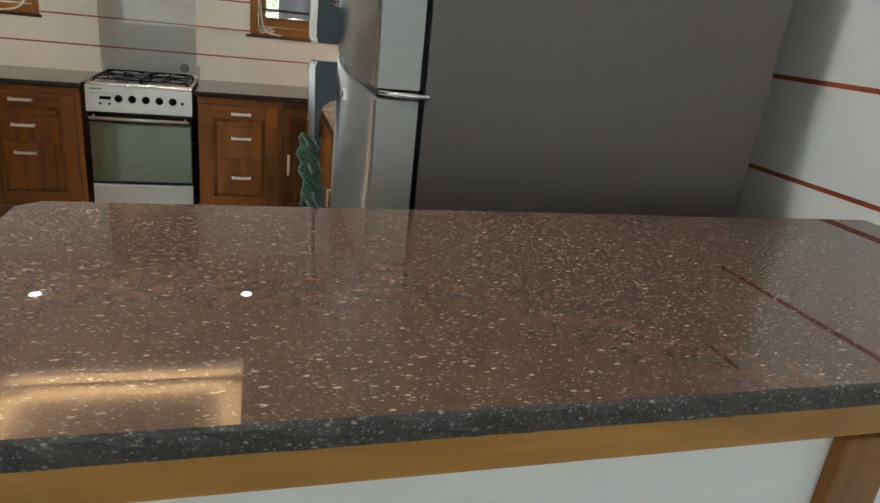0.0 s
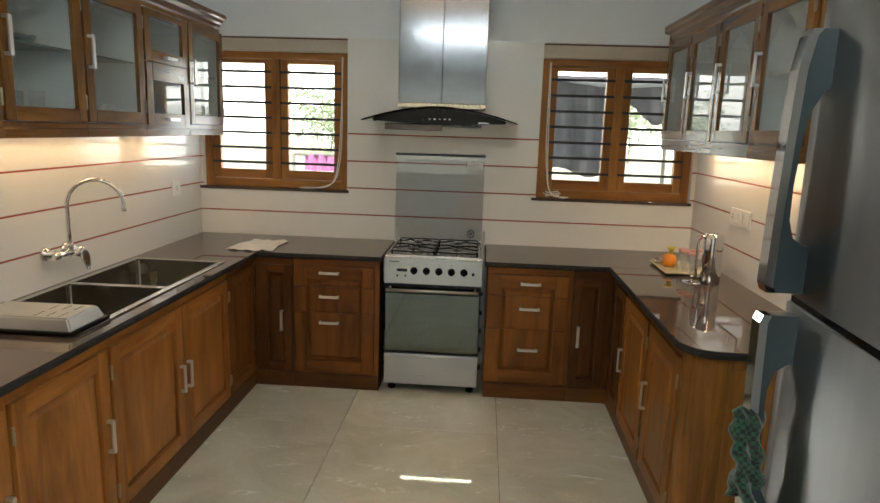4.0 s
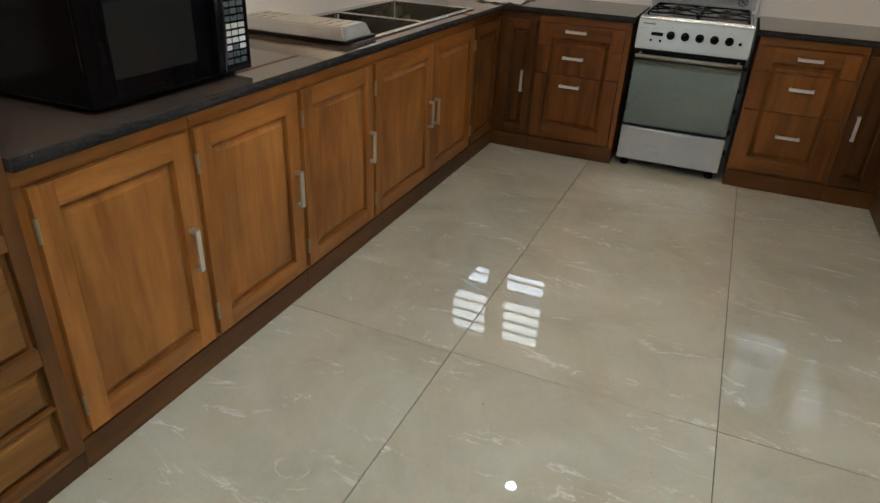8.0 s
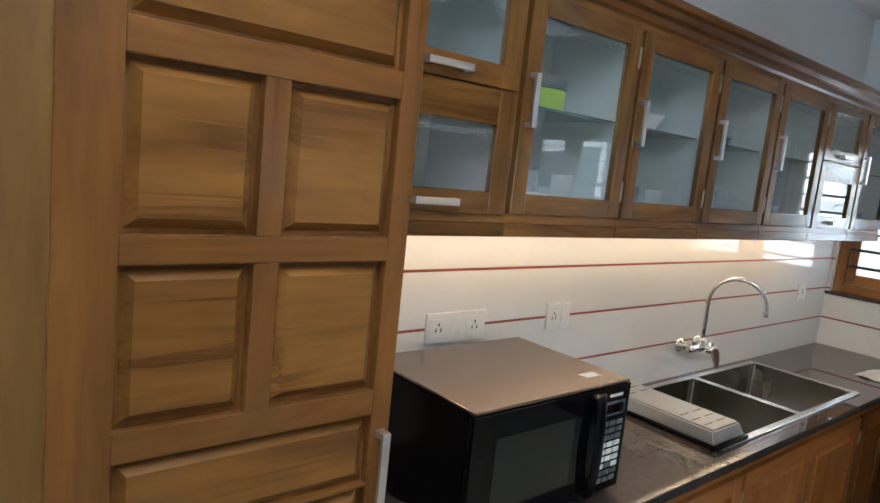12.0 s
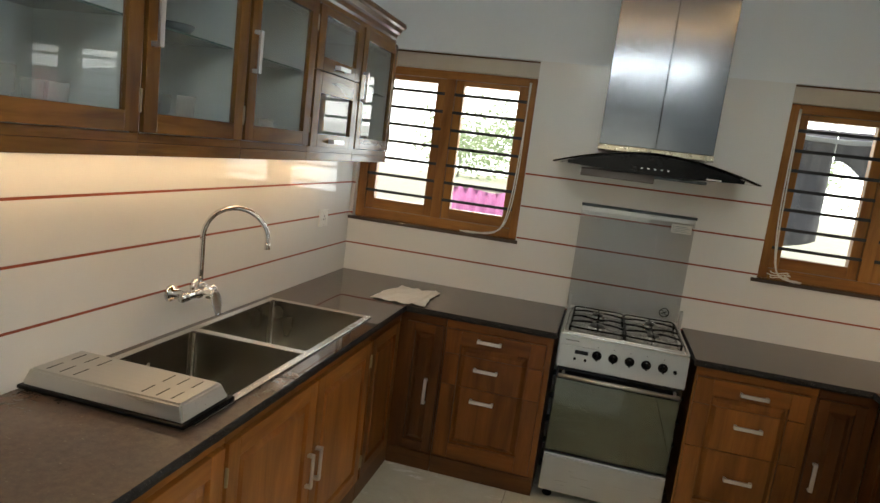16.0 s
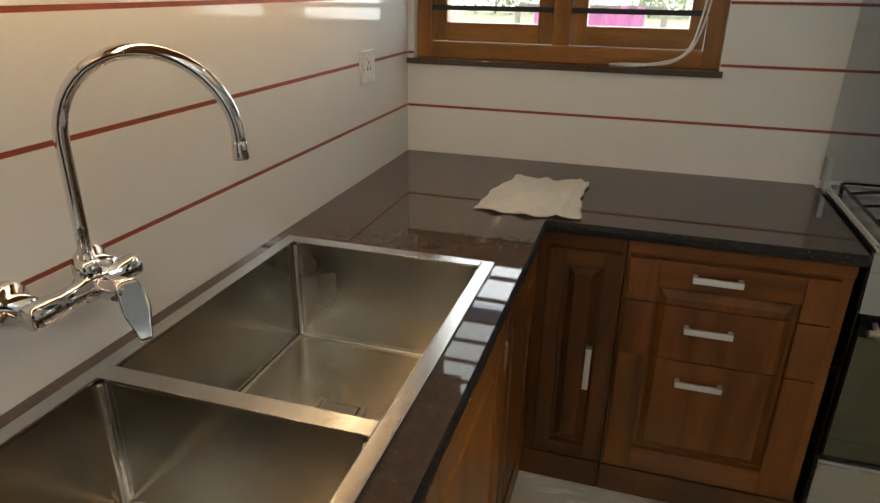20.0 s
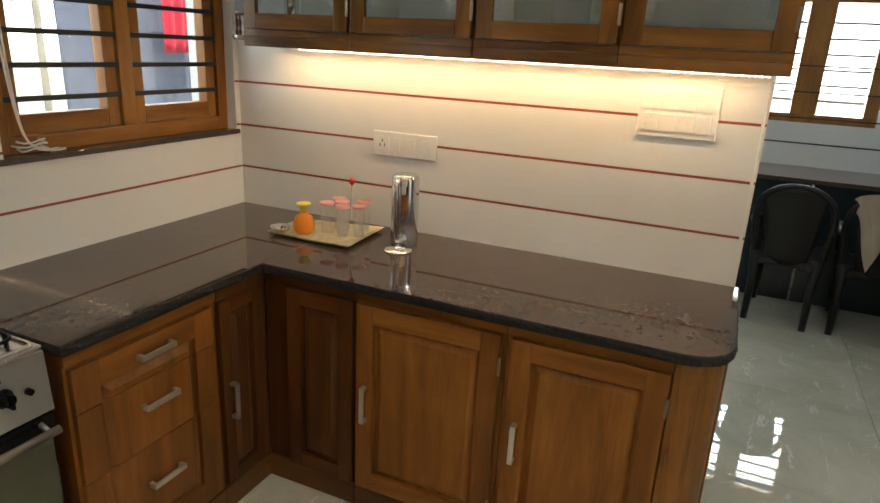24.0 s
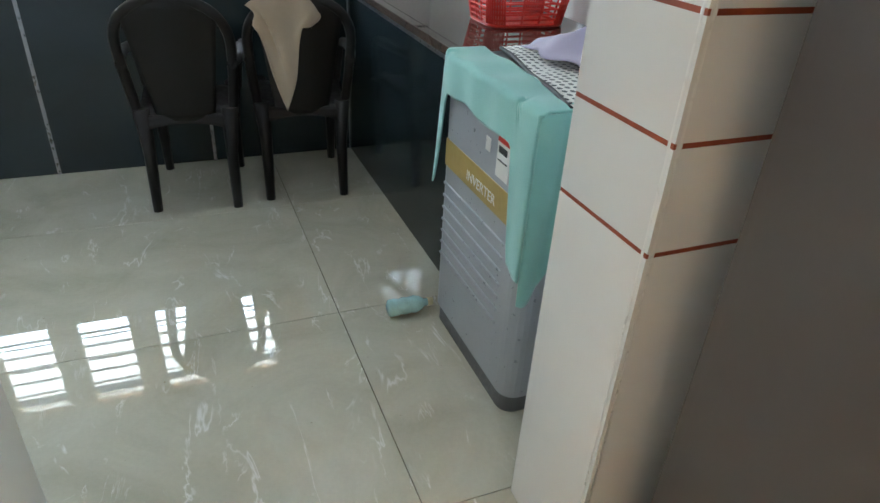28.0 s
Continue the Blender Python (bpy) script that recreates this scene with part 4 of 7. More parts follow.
def ragged(t, pts, z0=WT0 - 0.001, z1=WT - 0.002, out=0.006, step=0.03, seed=1, m=None):
    """The rough-dressed edge along a line of points."""
    rnd = random.Random(seed)
    bm = bmesh.new()
    line = []
    for (x0, y0), (x1, y1) in zip(pts, pts[1:]):
        n = max(1, int(math.hypot(x1 - x0, y1 - y0) / step))
        for k in range(n):
            line.append((x0 + (x1 - x0) * k / n, y0 + (y1 - y0) * k / n))
    line.append(pts[-1])
    rows = []
    for i, (x, y) in enumerate(line):
        xa, ya = line[max(0, i - 1)]
        xb, yb = line[min(len(line) - 1, i + 1)]
        d = math.hypot(xb - xa, yb - ya) or 1
        nx, ny = (yb - ya) / d, -(xb - xa) / d
        row = [bm.verts.new((x, y, z1 + 0.0015))]
        for k in range(4):
            o = out * (0.55 + 0.75 * rnd.random()) * (1 if 0 < k < 3 else 0.6)
            row.append(bm.verts.new((x + nx * o, y + ny * o, z1 - (z1 - z0) * (k + 0.3) / 3.6)))
        row.append(bm.verts.new((x, y, z0)))
        rows.append(row)
    for a, b in zip(rows, rows[1:]):
        for k in range(5):
            bm.faces.new((a[k], a[k + 1], b[k + 1], b[k]))
    bmesh.ops.recalc_face_normals(bm, faces=bm.faces)
    part("rough_edge", bm, m or GRANITE_EDGE, t, "rough chiselled granite edge")


left_top = worktop("worktop", [(0.001, SX0, -3.742, -0.001, WT0, WT), (SX1, 0.615, -3.742, -0.001, WT0, WT), (SX0, SX1, -3.742, SY0, WT0, WT), (SX0, SX1, SY1, -0.001, WT0, WT),
                               (0.615, 1.383, -0.622, -0.001, WT0, WT)], "polished dark brown granite worktop round the sink")
ragged(left_top, [(0.615, -3.742), (0.615, -0.622), (1.383, -0.622), (1.383, -0.05)], seed=2)
right_top = worktop("worktop", [(2.022, 2.7598, -0.622, -0.001, WT0, WT), corner_outline(2.76, XR - 0.001, -2.10, -0.001, 0.13)], "polished dark brown granite worktop with a rounded end")
rc = [(2.022, -0.05), (2.022, -0.622), (2.76, -0.622)] + [(x, y) for x, y in corner_outline(2.76, XR - 0.001, -2.10, -0.63, 0.13)[2:]]
ragged(right_top, rc, seed=3)
joint = part("joint", bx(2.762, 3.399, -0.624, -0.621, WT + 0.0002, WT + 0.0006), GROUT, right_top)

# ---- tall cabinet and wood-clad wall end ----
tall = thing("tall_cabinet", LEFT(-4.272), "tall teak cabinet with a panelled door beside the worktop", "cabinet")
TW = 0.528
part("body", bx(-0.0195, TW, 0.0, 0.58, 0.06, 2.30, bev=0.002), FRAME_V, tall)
part("plinth", bx(-0.0195, TW, -0.004, 0.58, 0.0, 0.059), WOOD_DK, tall)
f = -DT
td = part("door", bx(0.064, 0.484, -0.002, 0, 0.075, 2.25), FRAME_V, tall, "teak door of many small raised panels")
part("stile", bx(-0.014, 0.064, f, 0, 0.075, 2.25, bev=0.002), FRAME_V, td)
part("stile", bx(0.484, 0.524, f, 0, 0.075, 2.25, bev=0.002), FRAME_V, td)


def tall_panel(a, b, lo, hi):
    bm = bmesh.new()
    i = 0.022
    o = [bm.verts.new((x, -0.0025, z)) for x, z in ((a + 0.008, lo + 0.008), (b - 0.008, lo + 0.008), (b - 0.008, hi - 0.008), (a + 0.008, hi - 0.008))]
    q = [bm.verts.new((x, f + 0.003, z)) for x, z in ((a + i, lo + i), (b - i, lo + i), (b - i, hi - i), (a + i, hi - i))]
    bm.faces.new(q)
    for k in range(4):
        bm.faces.new((o[k], o[(k + 1) % 4], q[(k + 1) % 4], q[k]))
    part("panel", bm, PANEL_H, td)


# rows from the floor up: (low, high, columns)
ROWS = [(0.115, 0.245, 1), (0.252, 0.378, 1), (0.425, 0.678, 2), (0.718, 0.972, 2), (1.020, 1.150, 1), (1.157, 1.285, 1), (1.33, 1.56, 2), (1.60, 1.83, 2), (1.875, 1.995, 1), (2.002, 2.12, 1), (2.15, 2.23, 2)]
A, B = 0.064, 0.484
MID = 0.268
last = 0.075
for lo, hi, n in ROWS:
    part("rail", bx(A, B, f, 0, last, lo, bev=0.002), FRAME_H, td)
    if n == 1:
        tall_panel(A, B, lo, hi)
    else:
        part("muntin", bx(MID - 0.020, MID + 0.020, f, 0, lo, hi, bev=0.002), FRAME_V, td)
        tall_panel(A, MID - 0.020, lo, hi)
        tall_panel(MID + 0.020, B, lo, hi)
    last = hi
part("rail", bx(A, B, f, 0, last, 2.25, bev=0.002), FRAME_H, td)
bar_handle(td, 0.504, 1.155, 0.20)
jamb = tagged(mesh_ob("door_casing", bx(0.0, 0.665, -4.60, -4.294, 0.0, 2.839, bev=0.004), PALE), "pale varnished timber casing at the opening to the dining side", "door frame", kind="structure")

# ---- bar between kitchen and dining side ----
bar = thing("bar_counter", pose(0, 0, 0), "bar counter with a speckled red-brown granite top and timber band", "counter")
BZ = 1.20
bo = [(2.124, -4.14), (2.146, -4.116), (XR - 0.002, -4.116), (XR - 0.002, -4.590), (2.146, -4.590), (2.124, -4.568)]
part("top", prism(bmesh.new(), bo, BZ - 0.021, BZ), GRANITE_BAR, bar, "polished speckled granite slab")
ragged(bar, [(2.124, -4.145), (2.124, -4.568), (2.146, -4.590), (XR - 0.002, -4.590)], BZ - 0.023, BZ - 0.0015, 0.004, 0.014, 9, BAR_EDGE)
part("band", bx(2.145, XR - 0.002, -4.576, -4.13, BZ - 0.066, BZ - 0.0215, bev=0.002), PALE_H, bar, "honey-coloured timber band")
part("front", bx(2.16, XR - 0.002, -4.565, -4.15, 0.0, BZ - 0.0665, bev=0.002), WHITE_PANEL, bar, "white bar front")
part("pilaster", bx(2.905, 2.97, -4.580, -4.5655, 0.0, BZ - 0.0665, bev=0.004), WOOD_V, bar, "dark timber upright")

# ---- wall cabinets ----
UB, UT = 1.600, 2.180


def wall_unit(m, w, label, depth=0.315, shelf="glass"):
    u = thing("wall_cabinet", m, label, "cabinet", "wall cabinets")
    t = 0.016
    part("side", bx(0.0005, t, 0, depth, UB, UT), CAB_V, u)
    part("side", bx(w - t, w - 0.0005, 0, depth, UB, UT), CAB_V, u)
    part("bottom", bx(0.0005, w - 0.0005, -0.012, depth, UB - 0.035, UB, bev=0.003), CAB_H, u)
    part("bottom_rail", bx(0.0005, w - 0.0005, -0.010, 0.0035, UB + 0.0002, UB + 0.0245, bev=0.001), CAB_H, u)
    part("top", bx(0.0005, w - 0.0005, -0.0, depth, UT, UT + 0.02), CAB_H, u)
    part("back", bx(t, w - t, depth - 0.008, depth, UB, UT), CABBACK, u, "pale laminated cabinet back")
    for a, b in ((t + 0.0002, t + 0.003), (w - t - 0.003, w - t - 0.0002)):
        part("lining", bx(a, b, 0.004, depth - 0.0085, UB + 0.003, UT - 0.003), CABBACK, u)
    part("lining", bx(t, w - t, 0.004, depth - 0.0085, UB + 0.0002, UB + 0.003), CABBACK, u)
    part("lining", bx(t, w - t, 0.004, depth - 0.0085, UT - 0.003, UT - 0.0002), CABBACK, u)
    if shelf == "glass":
        part("shelf", bx(t + 0.0035, w - t - 0.0035, 0.03, depth - 0.009, 1.905, 1.911), SHELFGL, u, "greenish glass shelf")
    elif shelf == "white":
        part("shelf", bx(t + 0.0035, w - t - 0.0035, 0.03, depth - 0.009, 1.893, 1.911), WHITE_PL, u, "white shelf")
    return u


UL = lambda y: pose(0.325, y, 0, 0, 0, 90)
UR = lambda y: pose(3.075, y, 0, 0, 0, -90)
GL = "teak wall cabinet with an etched glass door and glassware inside"


def drawer_glass(u, w, hl=0.13):
    for z0, z1, rt in ((1.622, 1.922, 0.084), (1.926, 2.172, 0.034)):
        st = 0.060
        d = part("flap", bx(0.010, 0.010 + st, -DT, 0, z0, z1, bev=0.002), CAB_V, u)
        part("stile", bx(w - 0.010 - st, w - 0.010, -DT, 0, z0, z1, bev=0.002), CAB_V, d)
        for a, b in ((z0, z0 + 0.055), (z1 - rt, z1)):
            part("rail", bx(0.010 + st, w - 0.010 - st, -DT, 0, a, b, bev=0.002), CAB_H, d)
        p = part("pane", pane_bm(0.066, w - 0.066, -0.009, z0 + 0.051, z1 - rt + 0.004), GLASS, d)
        p.visible_shadow = False
        bm = bmesh.new()
        etching(bm, 0.070, w - 0.070, z0 + 0.055, z1 - rt)
        part("etched_border", bm, ETCH, d).visible_shadow = False
        bar_handle(d, w / 2, z0 + 0.027, hl, False)
    part("middle_rail", bx(0.0165, w - 0.0165, 0.0, 0.018, 1.900, 1.945), CAB_H, u)


u = wall_unit(UL(-3.742), 0.500, "teak wall cabinet with two glazed flaps")
drawer_glass(u, 0.500)
y = -3.242
for i in range(4):
    u = wall_unit(UL(y), 0.477, GL)
    glass_door(u, 0.008, 0.469, 1.626, 2.176, 0.030, 1.912, 0.469)
    y += 0.477
u = wall_unit(UL(y), 0.470, "teak wall cabinet with two glazed flaps")
drawer_glass(u, 0.470, 0.11)
y += 0.470
u = wall_unit(UL(y), 0.475, GL)
glass_door(u, 0.008, 0.467, 1.626, 2.176, 0.030, 1.912, 0.467)
LEND = y + 0.475
RS = -0.325
y = RS
for i in range(4):
    u = wall_unit(UR(y), 0.446, "teak wall cabinet with an arched frosted glass door and glassware inside", shelf="white" if i % 2 else None)
    glass_door(u, 0.008, 0.438, 1.626, 2.176, 0.046, 1.915, 0.438, "arch")
    y -= 0.446
REND = y


def crown(name, outline, place, label):
    """Moulded cornice: a profile carried along a line of points (the outer side is to the right of the line)."""
    bm = bmesh.new()
    rows = []
    for i, (x, y) in enumerate(place):
        xa, ya = place[max(0, i - 1)]
        xb, yb = place[min(len(place) - 1, i + 1)]
        d = math.hypot(xb - xa, yb - ya)
        nx, ny = (yb - ya) / d, -(xb - xa) / d
        k = 1.0
        if 0 < i < len(place) - 1:
            d1 = math.hypot(x - xa, y - ya)
            k = 1 / max(0.5, abs((x - xa) / d1 * (xb - xa) / d + (y - ya) / d1 * (yb - ya) / d))
        rows.append([bm.verts.new((x + nx * o * k, y + ny * o * k, z)) for o, z in outline])
    fs = []
    n = len(outline)
    for a, b in zip(rows, rows[1:]):
        for j in range(n):
            fs.append(bm.faces.new((a[j], a[(j + 1) % n], b[(j + 1) % n], b[j])))
    fs += [bm.faces.new(rows[0]), bm.faces.new(rows[-1][::-1])]
    bmesh.ops.recalc_face_normals(bm, faces=fs)
    ob = mesh_ob(name, bm, CAB_Y)
    return tagged(ob, label, "cornice")


CR = [(-0.30, UT + 0.0205), (0.0, UT + 0.0205), (0.008, UT + 0.030), (0.012, UT + 0.048), (0.026, UT + 0.056), (0.034, UT + 0.074), (0.050, UT + 0.080), (0.053, UT + 0.094), (0.050, UT + 0.102), (-0.30, UT + 0.102)]
crown("cornice", CR, [(0.325, -3.742), (0.325, LEND - 0.02), (0.318, LEND + 0.002)], "stepped teak cornice along the top of wall cabinets")
crown("cornice", CR, [(3.075, REND + 0.0), (3.075, RS - 0.017), (3.085, RS + 0.008)][::-1], "stepped teak cornice along the top of wall cabinets")

# ---- cooker ----


HOB_STEEL = plain("polished_hob_steel", (0.72, 0.71, 0.69), 0.22, 1.0, vary=0.05, scale=4, bscale=120)


def cooker():
    x0, x1 = 1.402, 2.002
    w = x1 - x0
    c = thing("cooker", pose(x0, -0.600, 0), "freestanding steel gas cooker with a glass oven door and raised lid", "cooker")
    part("body", bx(0.004, w - 0.004, 0.03, 0.575, 0.045, 0.858, bev=0.004), BLACK_MATT, c, "black enamelled body")
    for lx in (0.05, w - 0.05):
        for ly in (0.07, 0.52):
            bm = bmesh.new()
            lathe(bm, [(0.022, 0), (0.026, 0.008), (0.022, 0.02), (0.018, 0.046)], (lx, ly, 0), 12)
            part("foot", bm, BLACK, c)
    cp = part("control_panel", prism(bmesh.new(), [(0.0, 0.708), (0.03, 0.708), (0.03, 0.8605), (0.012, 0.8605)], 0.0, w, axis='x'), STEEL, c)
    for i in range(5):
        kx = 0.183 + i * 0.0765
        bm = bmesh.new()
        lathe(bm, [(0.023, 0.0), (0.023, -0.004), (0.017, -0.006), (0.0155, -0.026), (0.012, -0.029), (0.0, -0.029)], (kx, 0.004, 0.790), 18, axis='y')
        box(bm, kx - 0.004, kx + 0.004, -0.033, -0.010, 0.772, 0.808, 0, 0.001)
        part("knob", bm, BLACK, c, "black control knob")
        part("knob_mark", bx(kx - 0.0015, kx + 0.0015, 0.0035, 0.0075, 0.829, 0.833), BLACK, c)
    part("display", bx(0.078, 0.142, -0.001, 0.004, 0.782, 0.800), BLACK_GLASS, c, "black clock display")
    for kx in (0.082, 0.132):
        bm = bmesh.new()
        lathe(bm, [(0.007, 0.0), (0.006, -0.012), (0, -0.013)], (kx, 0.001, 0.757), 12, axis='y')
        part("button", bm, BLACK, c)
    bm = bmesh.new()
    lathe(bm, [(0.009, 0.0), (0.008, -0.014), (0, -0.015)], (0.545, 0.003, 0.782), 12, axis='y')
    part("button", bm, BLACK, c)
    for k in range(7):
        part("maker_mark", bx(0.028 + k * 0.0095, 0.034 + k * 0.0095, 0.0075, 0.012, 0.838, 0.845), BLACK, c)
    # oven door
    d = part("oven_door", bx(0.006, w - 0.006, 0.006, 0.03, 0.262, 0.702, bev=0.004), BLACK_GLASS, c)
    part("oven_window", bx(0.012, w - 0.012, 0.0025, 0.0058, 0.275, 0.644, bev=0.001), OVEN_GLASS, d, "grey-green mirrored oven glass")
    part("top_trim", bx(0.006, w - 0.006, -0.001, 0.0058, 0.647, 0.703, bev=0.001), BLACK_GLASS, d)
    bm = bmesh.new()
    tube(bm, [(0.018, -0.036, 0.672), (w - 0.018, -0.036, 0.672)], 0.0105, 14)
    part("handle", bm, STEEL, d, "round steel towel-rail handle")
    for hx in (0.04, w - 0.04):
        bm = bmesh.new()
        tube(bm, [(hx, -0.030, 0.674), (hx, 0.0, 0.684)], 0.007, 8)
        part("handle_post", bm, STEEL, d)
    dr = part("drawer", bx(0.006, w - 0.006, 0.004, 0.03, 0.055, 0.255, bev=0.004), STEEL, c, "brushed steel warming drawer")
    part("lip", bx(0.008, w - 0.008, -0.004, 0.004, 0.228, 0.246, bev=0.002), STEEL, dr)
    for z in (0.16, 0.28, 0.40, 0.52, 0.64):
        for s in (0.002, w - 0.004):
            part("side_rib", bx(s - 0.012, s + 0.014, 0.04, 0.10, z, z + 0.012, bev=0.003), BLACK, c)
    # hob
    hob = part("hob", bx(0.0, w, 0.012, 0.578, 0.8385, 0.853, bev=0.004), HOB_STEEL, c, "pressed steel hob")
    hob.location.z = 0.0225
    part("well", bx(0.03, w - 0.03, 0.04, 0.545, 0.8532, 0.8545, bev=0.0005), HOB_STEEL, hob)
    for bx_, by_, r in ((0.165, 0.17, 0.052), (0.435, 0.17, 0.042), (0.165, 0.42, 0.036), (0.435, 0.42, 0.036)):
        bm = bmesh.new()
        lathe(bm, [(r * 1.55, 0.8545), (r * 1.50, 0.8556), (r * 1.18, 0.8562), (r * 1.10, 0.860), (r, 0.862), (r, 0.870), (r * 0.9, 0.872), (r * 0.62, 0.872)], (bx_, by_, 0), 28)
        b = part("burner", bm, HOB_STEEL, c, "steel gas burner")
        b.location.z = 0.0225
        bm = bmesh.new()
        lathe(bm, [(r * 0.70, 0.8722), (r * 0.70, 0.876), (r * 0.58, 0.8785), (0, 0.879)], (bx_, by_, 0), 24)
        part("burner_cap", bm, IRON, b)
    for g0, g1 in ((0.035, 0.297), (0.303, w - 0.035)):
        bm = bmesh.new()
        z = 0.890
        r = 0.0046
        mid = (g0 + g1) / 2
        loop = [(x, y, z) for x, y in round_rect(g0, g1, 0.05, 0.538, 0.03)]
        tube(bm, loop, r, 8, closed=True)
        tube(bm, smooth_path([(g0, 0.295, z), (g0 + 0.05, 0.290, z + 0.006), (mid, 0.300, z - 0.002), (g1 - 0.05, 0.290, z + 0.006), (g1, 0.295, z)], 5), r, 8)
        for cy in (0.17, 0.42):
            for a, b, q in ((g0, mid - 0.026, 1), (g1, mid + 0.026, 1)):
                tube(bm, smooth_path([(a, cy, z), ((a * 2 + b) / 3, cy + 0.004, z + 0.004), ((a + 2 * b) / 3, cy, z + 0.010), (b, cy, z + 0.009)], 4), r, 8)
            for a, b in ((cy - 0.120, cy - 0.028), (cy + 0.118, cy + 0.028)):
                tube(bm, smooth_path([(mid, a, z), (mid + 0.003, (a * 2 + b) / 3, z + 0.004), (mid, (a + 2 * b) / 3, z + 0.010), (mid, b, z + 0.009)], 4), r, 8)
        for px, py in ((g0, 0.09), (g1, 0.09), (g0, 0.50), (g1, 0.50)):
            tube(bm, [(px, py, z), (px, py, 0.8680)], r * 1.3, 8)
        part("pan_support", bm, BLACK, c, "black enamelled pan support").location.z = 0.009
    bm = bmesh.new()
    tube(bm, [(x, y, 0.8775) for x, y in round_rect(0.012, w - 0.012, 0.024, 0.566, 0.02)], 0.006, 8, closed=True)
    part("hob_rim", bm, HOB_STEEL, c, "raised rolled steel rim")
    # raised lid
    lid = part("lid", bx(-0.014, w - 0.012, 0.572, 0.577, 0.895, 1.470), LID_GLASS, c, "raised smoked glass lid")
    bm = bmesh.new()
    tube(bm, [(-0.016, 0.566, 1.472), (w - 0.008, 0.566, 1.472)], 0.008, 10)
    part("lid_bar", bm, HANDLE_GREY, lid)
    part("lid_trim", bx(-0.012, w - 0.014, 0.5685, 0.5715, 1.440, 1.462), STEEL, lid)
    part("label", bx(0.470, 0.575, 0.568, 0.5712, 1.384, 1.432), PAPER, lid, "white rating label")
    for k in range(4):
        part("label_line", bx(0.478, 0.566 - 0.012 * (k % 2), 0.5672, 0.5678, 1.392 + k * 0.009, 1.394 + k * 0.009), HANDLE_GREY, lid)
    for hx in (-0.006, w - 0.008):
        part("lid_hinge", bx(hx, hx + 0.016, 0.545, 0.578, 0.853, 0.965, bev=0.003), STEEL, c)
    bm = bmesh.new()
    n = 20
    tube(bm, [(w - 0.089 + 0.024 * math.cos(a), 0.568, 0.941 + 0.024 * math.sin(a)) for a in (2 * math.pi * k / n for k in range(n))], 0.0025, 6, closed=True)
    tube(bm, [(w - 0.105, 0.568, 0.957), (w - 0.073, 0.568, 0.925)], 0.002, 6)
    tube(bm, [(w - 0.102, 0.568, 0.934), (w - 0.076, 0.568, 0.948)], 0.003, 6)
    part("warning_mark", bm, BLACK, lid, "black prohibition sign")
    return c


cooker()

# ---- cooker hood ----
hood = thing("cooker_hood", pose(1.703, 0, 0), "wall-mounted steel chimney hood with a curved smoked-glass canopy", "cooker hood")
part("chimney", bx(-0.272, 0.0, -0.325, -0.001, 1.80, 2.79, bev=0.003), STEEL_Z, hood)
part("chimney", bx(0.0005, 0.272, -0.325, -0.001, 1.80, 2.79, bev=0.003), STEEL_Z, hood)
part("collar", bx(-0.276, 0.276, -0.332, -0.001, 1.772, 1.7995, bev=0.003), plain("champagne_steel", (0.60, 0.55, 0.42), 0.25, 0.9, vary=0.05), hood, "champagne-tinted lower collar")
part("filter_box", bx(-0.255, 0.255, -0.40, -0.005, 1.658, 1.6735, bev=0.004), HANDLE_GREY, hood)
part("oil_tray", bx(-0.335, 0.012, -0.45, -0.36, 1.634, 1.673, bev=0.004), FRIDGE_SIDE, hood, "steel oil collector tray")


def canopy(u, v):
    x = -0.47 + 0.94 * u
    return (x, -0.51 + 0.505 * v - 0.02 * math.sin(math.pi * u) * (1 - v), 1.772 - 0.088 * (abs(x) / 0.47) ** 1.8)


part("canopy", sheet(bmesh.new(), 28, 4, canopy, 0, 0.006), HOODGL, hood, "curved smoked-glass canopy")
pr = [(-0.40 + 0.8 * i / 20, 1.7655 - 0.088 * (abs(-0.40 + 0.8 * i / 20) / 0.47) ** 1.8) for i in range(21)]
low = [(0.40 - 0.8 * i / 20, 1.674 + 0.012 * (abs(0.40 - 0.8 * i / 20) / 0.4) ** 2) for i in range(21)]
part("fascia", prism(bmesh.new(), pr + low, -0.505, -0.03, axis='y'), BLACK, hood, "black control fascia")
for k in range(5):
    part("key", bx(-0.06 + k * 0.03, -0.05 + k * 0.03, -0.5075, -0.5048, 1.70, 1.705), NICKEL, hood)
part("maker_plate", bx(0.235, 0.300, -0.5075, -0.5048, 1.683, 1.690), NICKEL, hood)

# ---- sink, drainer and tap ----


def bowl(bm, x0, x1, y0, y1, z, d, r=0.022):
    """One pressed steel shell: tight upright corners, and a floor that falls a little to the waste."""
    def ring(g, zz):
        pts = []
        for cx, cy, a0 in ((x1 - r, y1 - r, 0), (x0 + r, y1 - r, 90), (x0 + r, y0 + r, 180), (x1 - r, y0 + r, 270)):
            for k in range(5):
                a = radians(a0 + 22.5 * k)
                pts.append(bm.verts.new((cx + (r - g) * math.cos(a), cy + (r - g) * math.sin(a), zz)))
        return pts
    rings = [ring(0, z), ring(0, z - d + 0.008), ring(0.003, z - d + 0.002), ring(0.010, z - d)]
    for a, b in zip(rings, rings[1:]):
        for k in range(len(a)):
            bm.faces.new((a[k], b[k], b[(k + 1) % len(a)], a[(k + 1) % len(a)]))
    mid = bm.verts.new((x0 + (x1 - x0) * 0.55, (y0 + y1) / 2, z - d - 0.004))
    last = rings[-1]
    for k in range(len(last)):
        bm.faces.new((last[k], mid, last[(k + 1) % len(last)]))


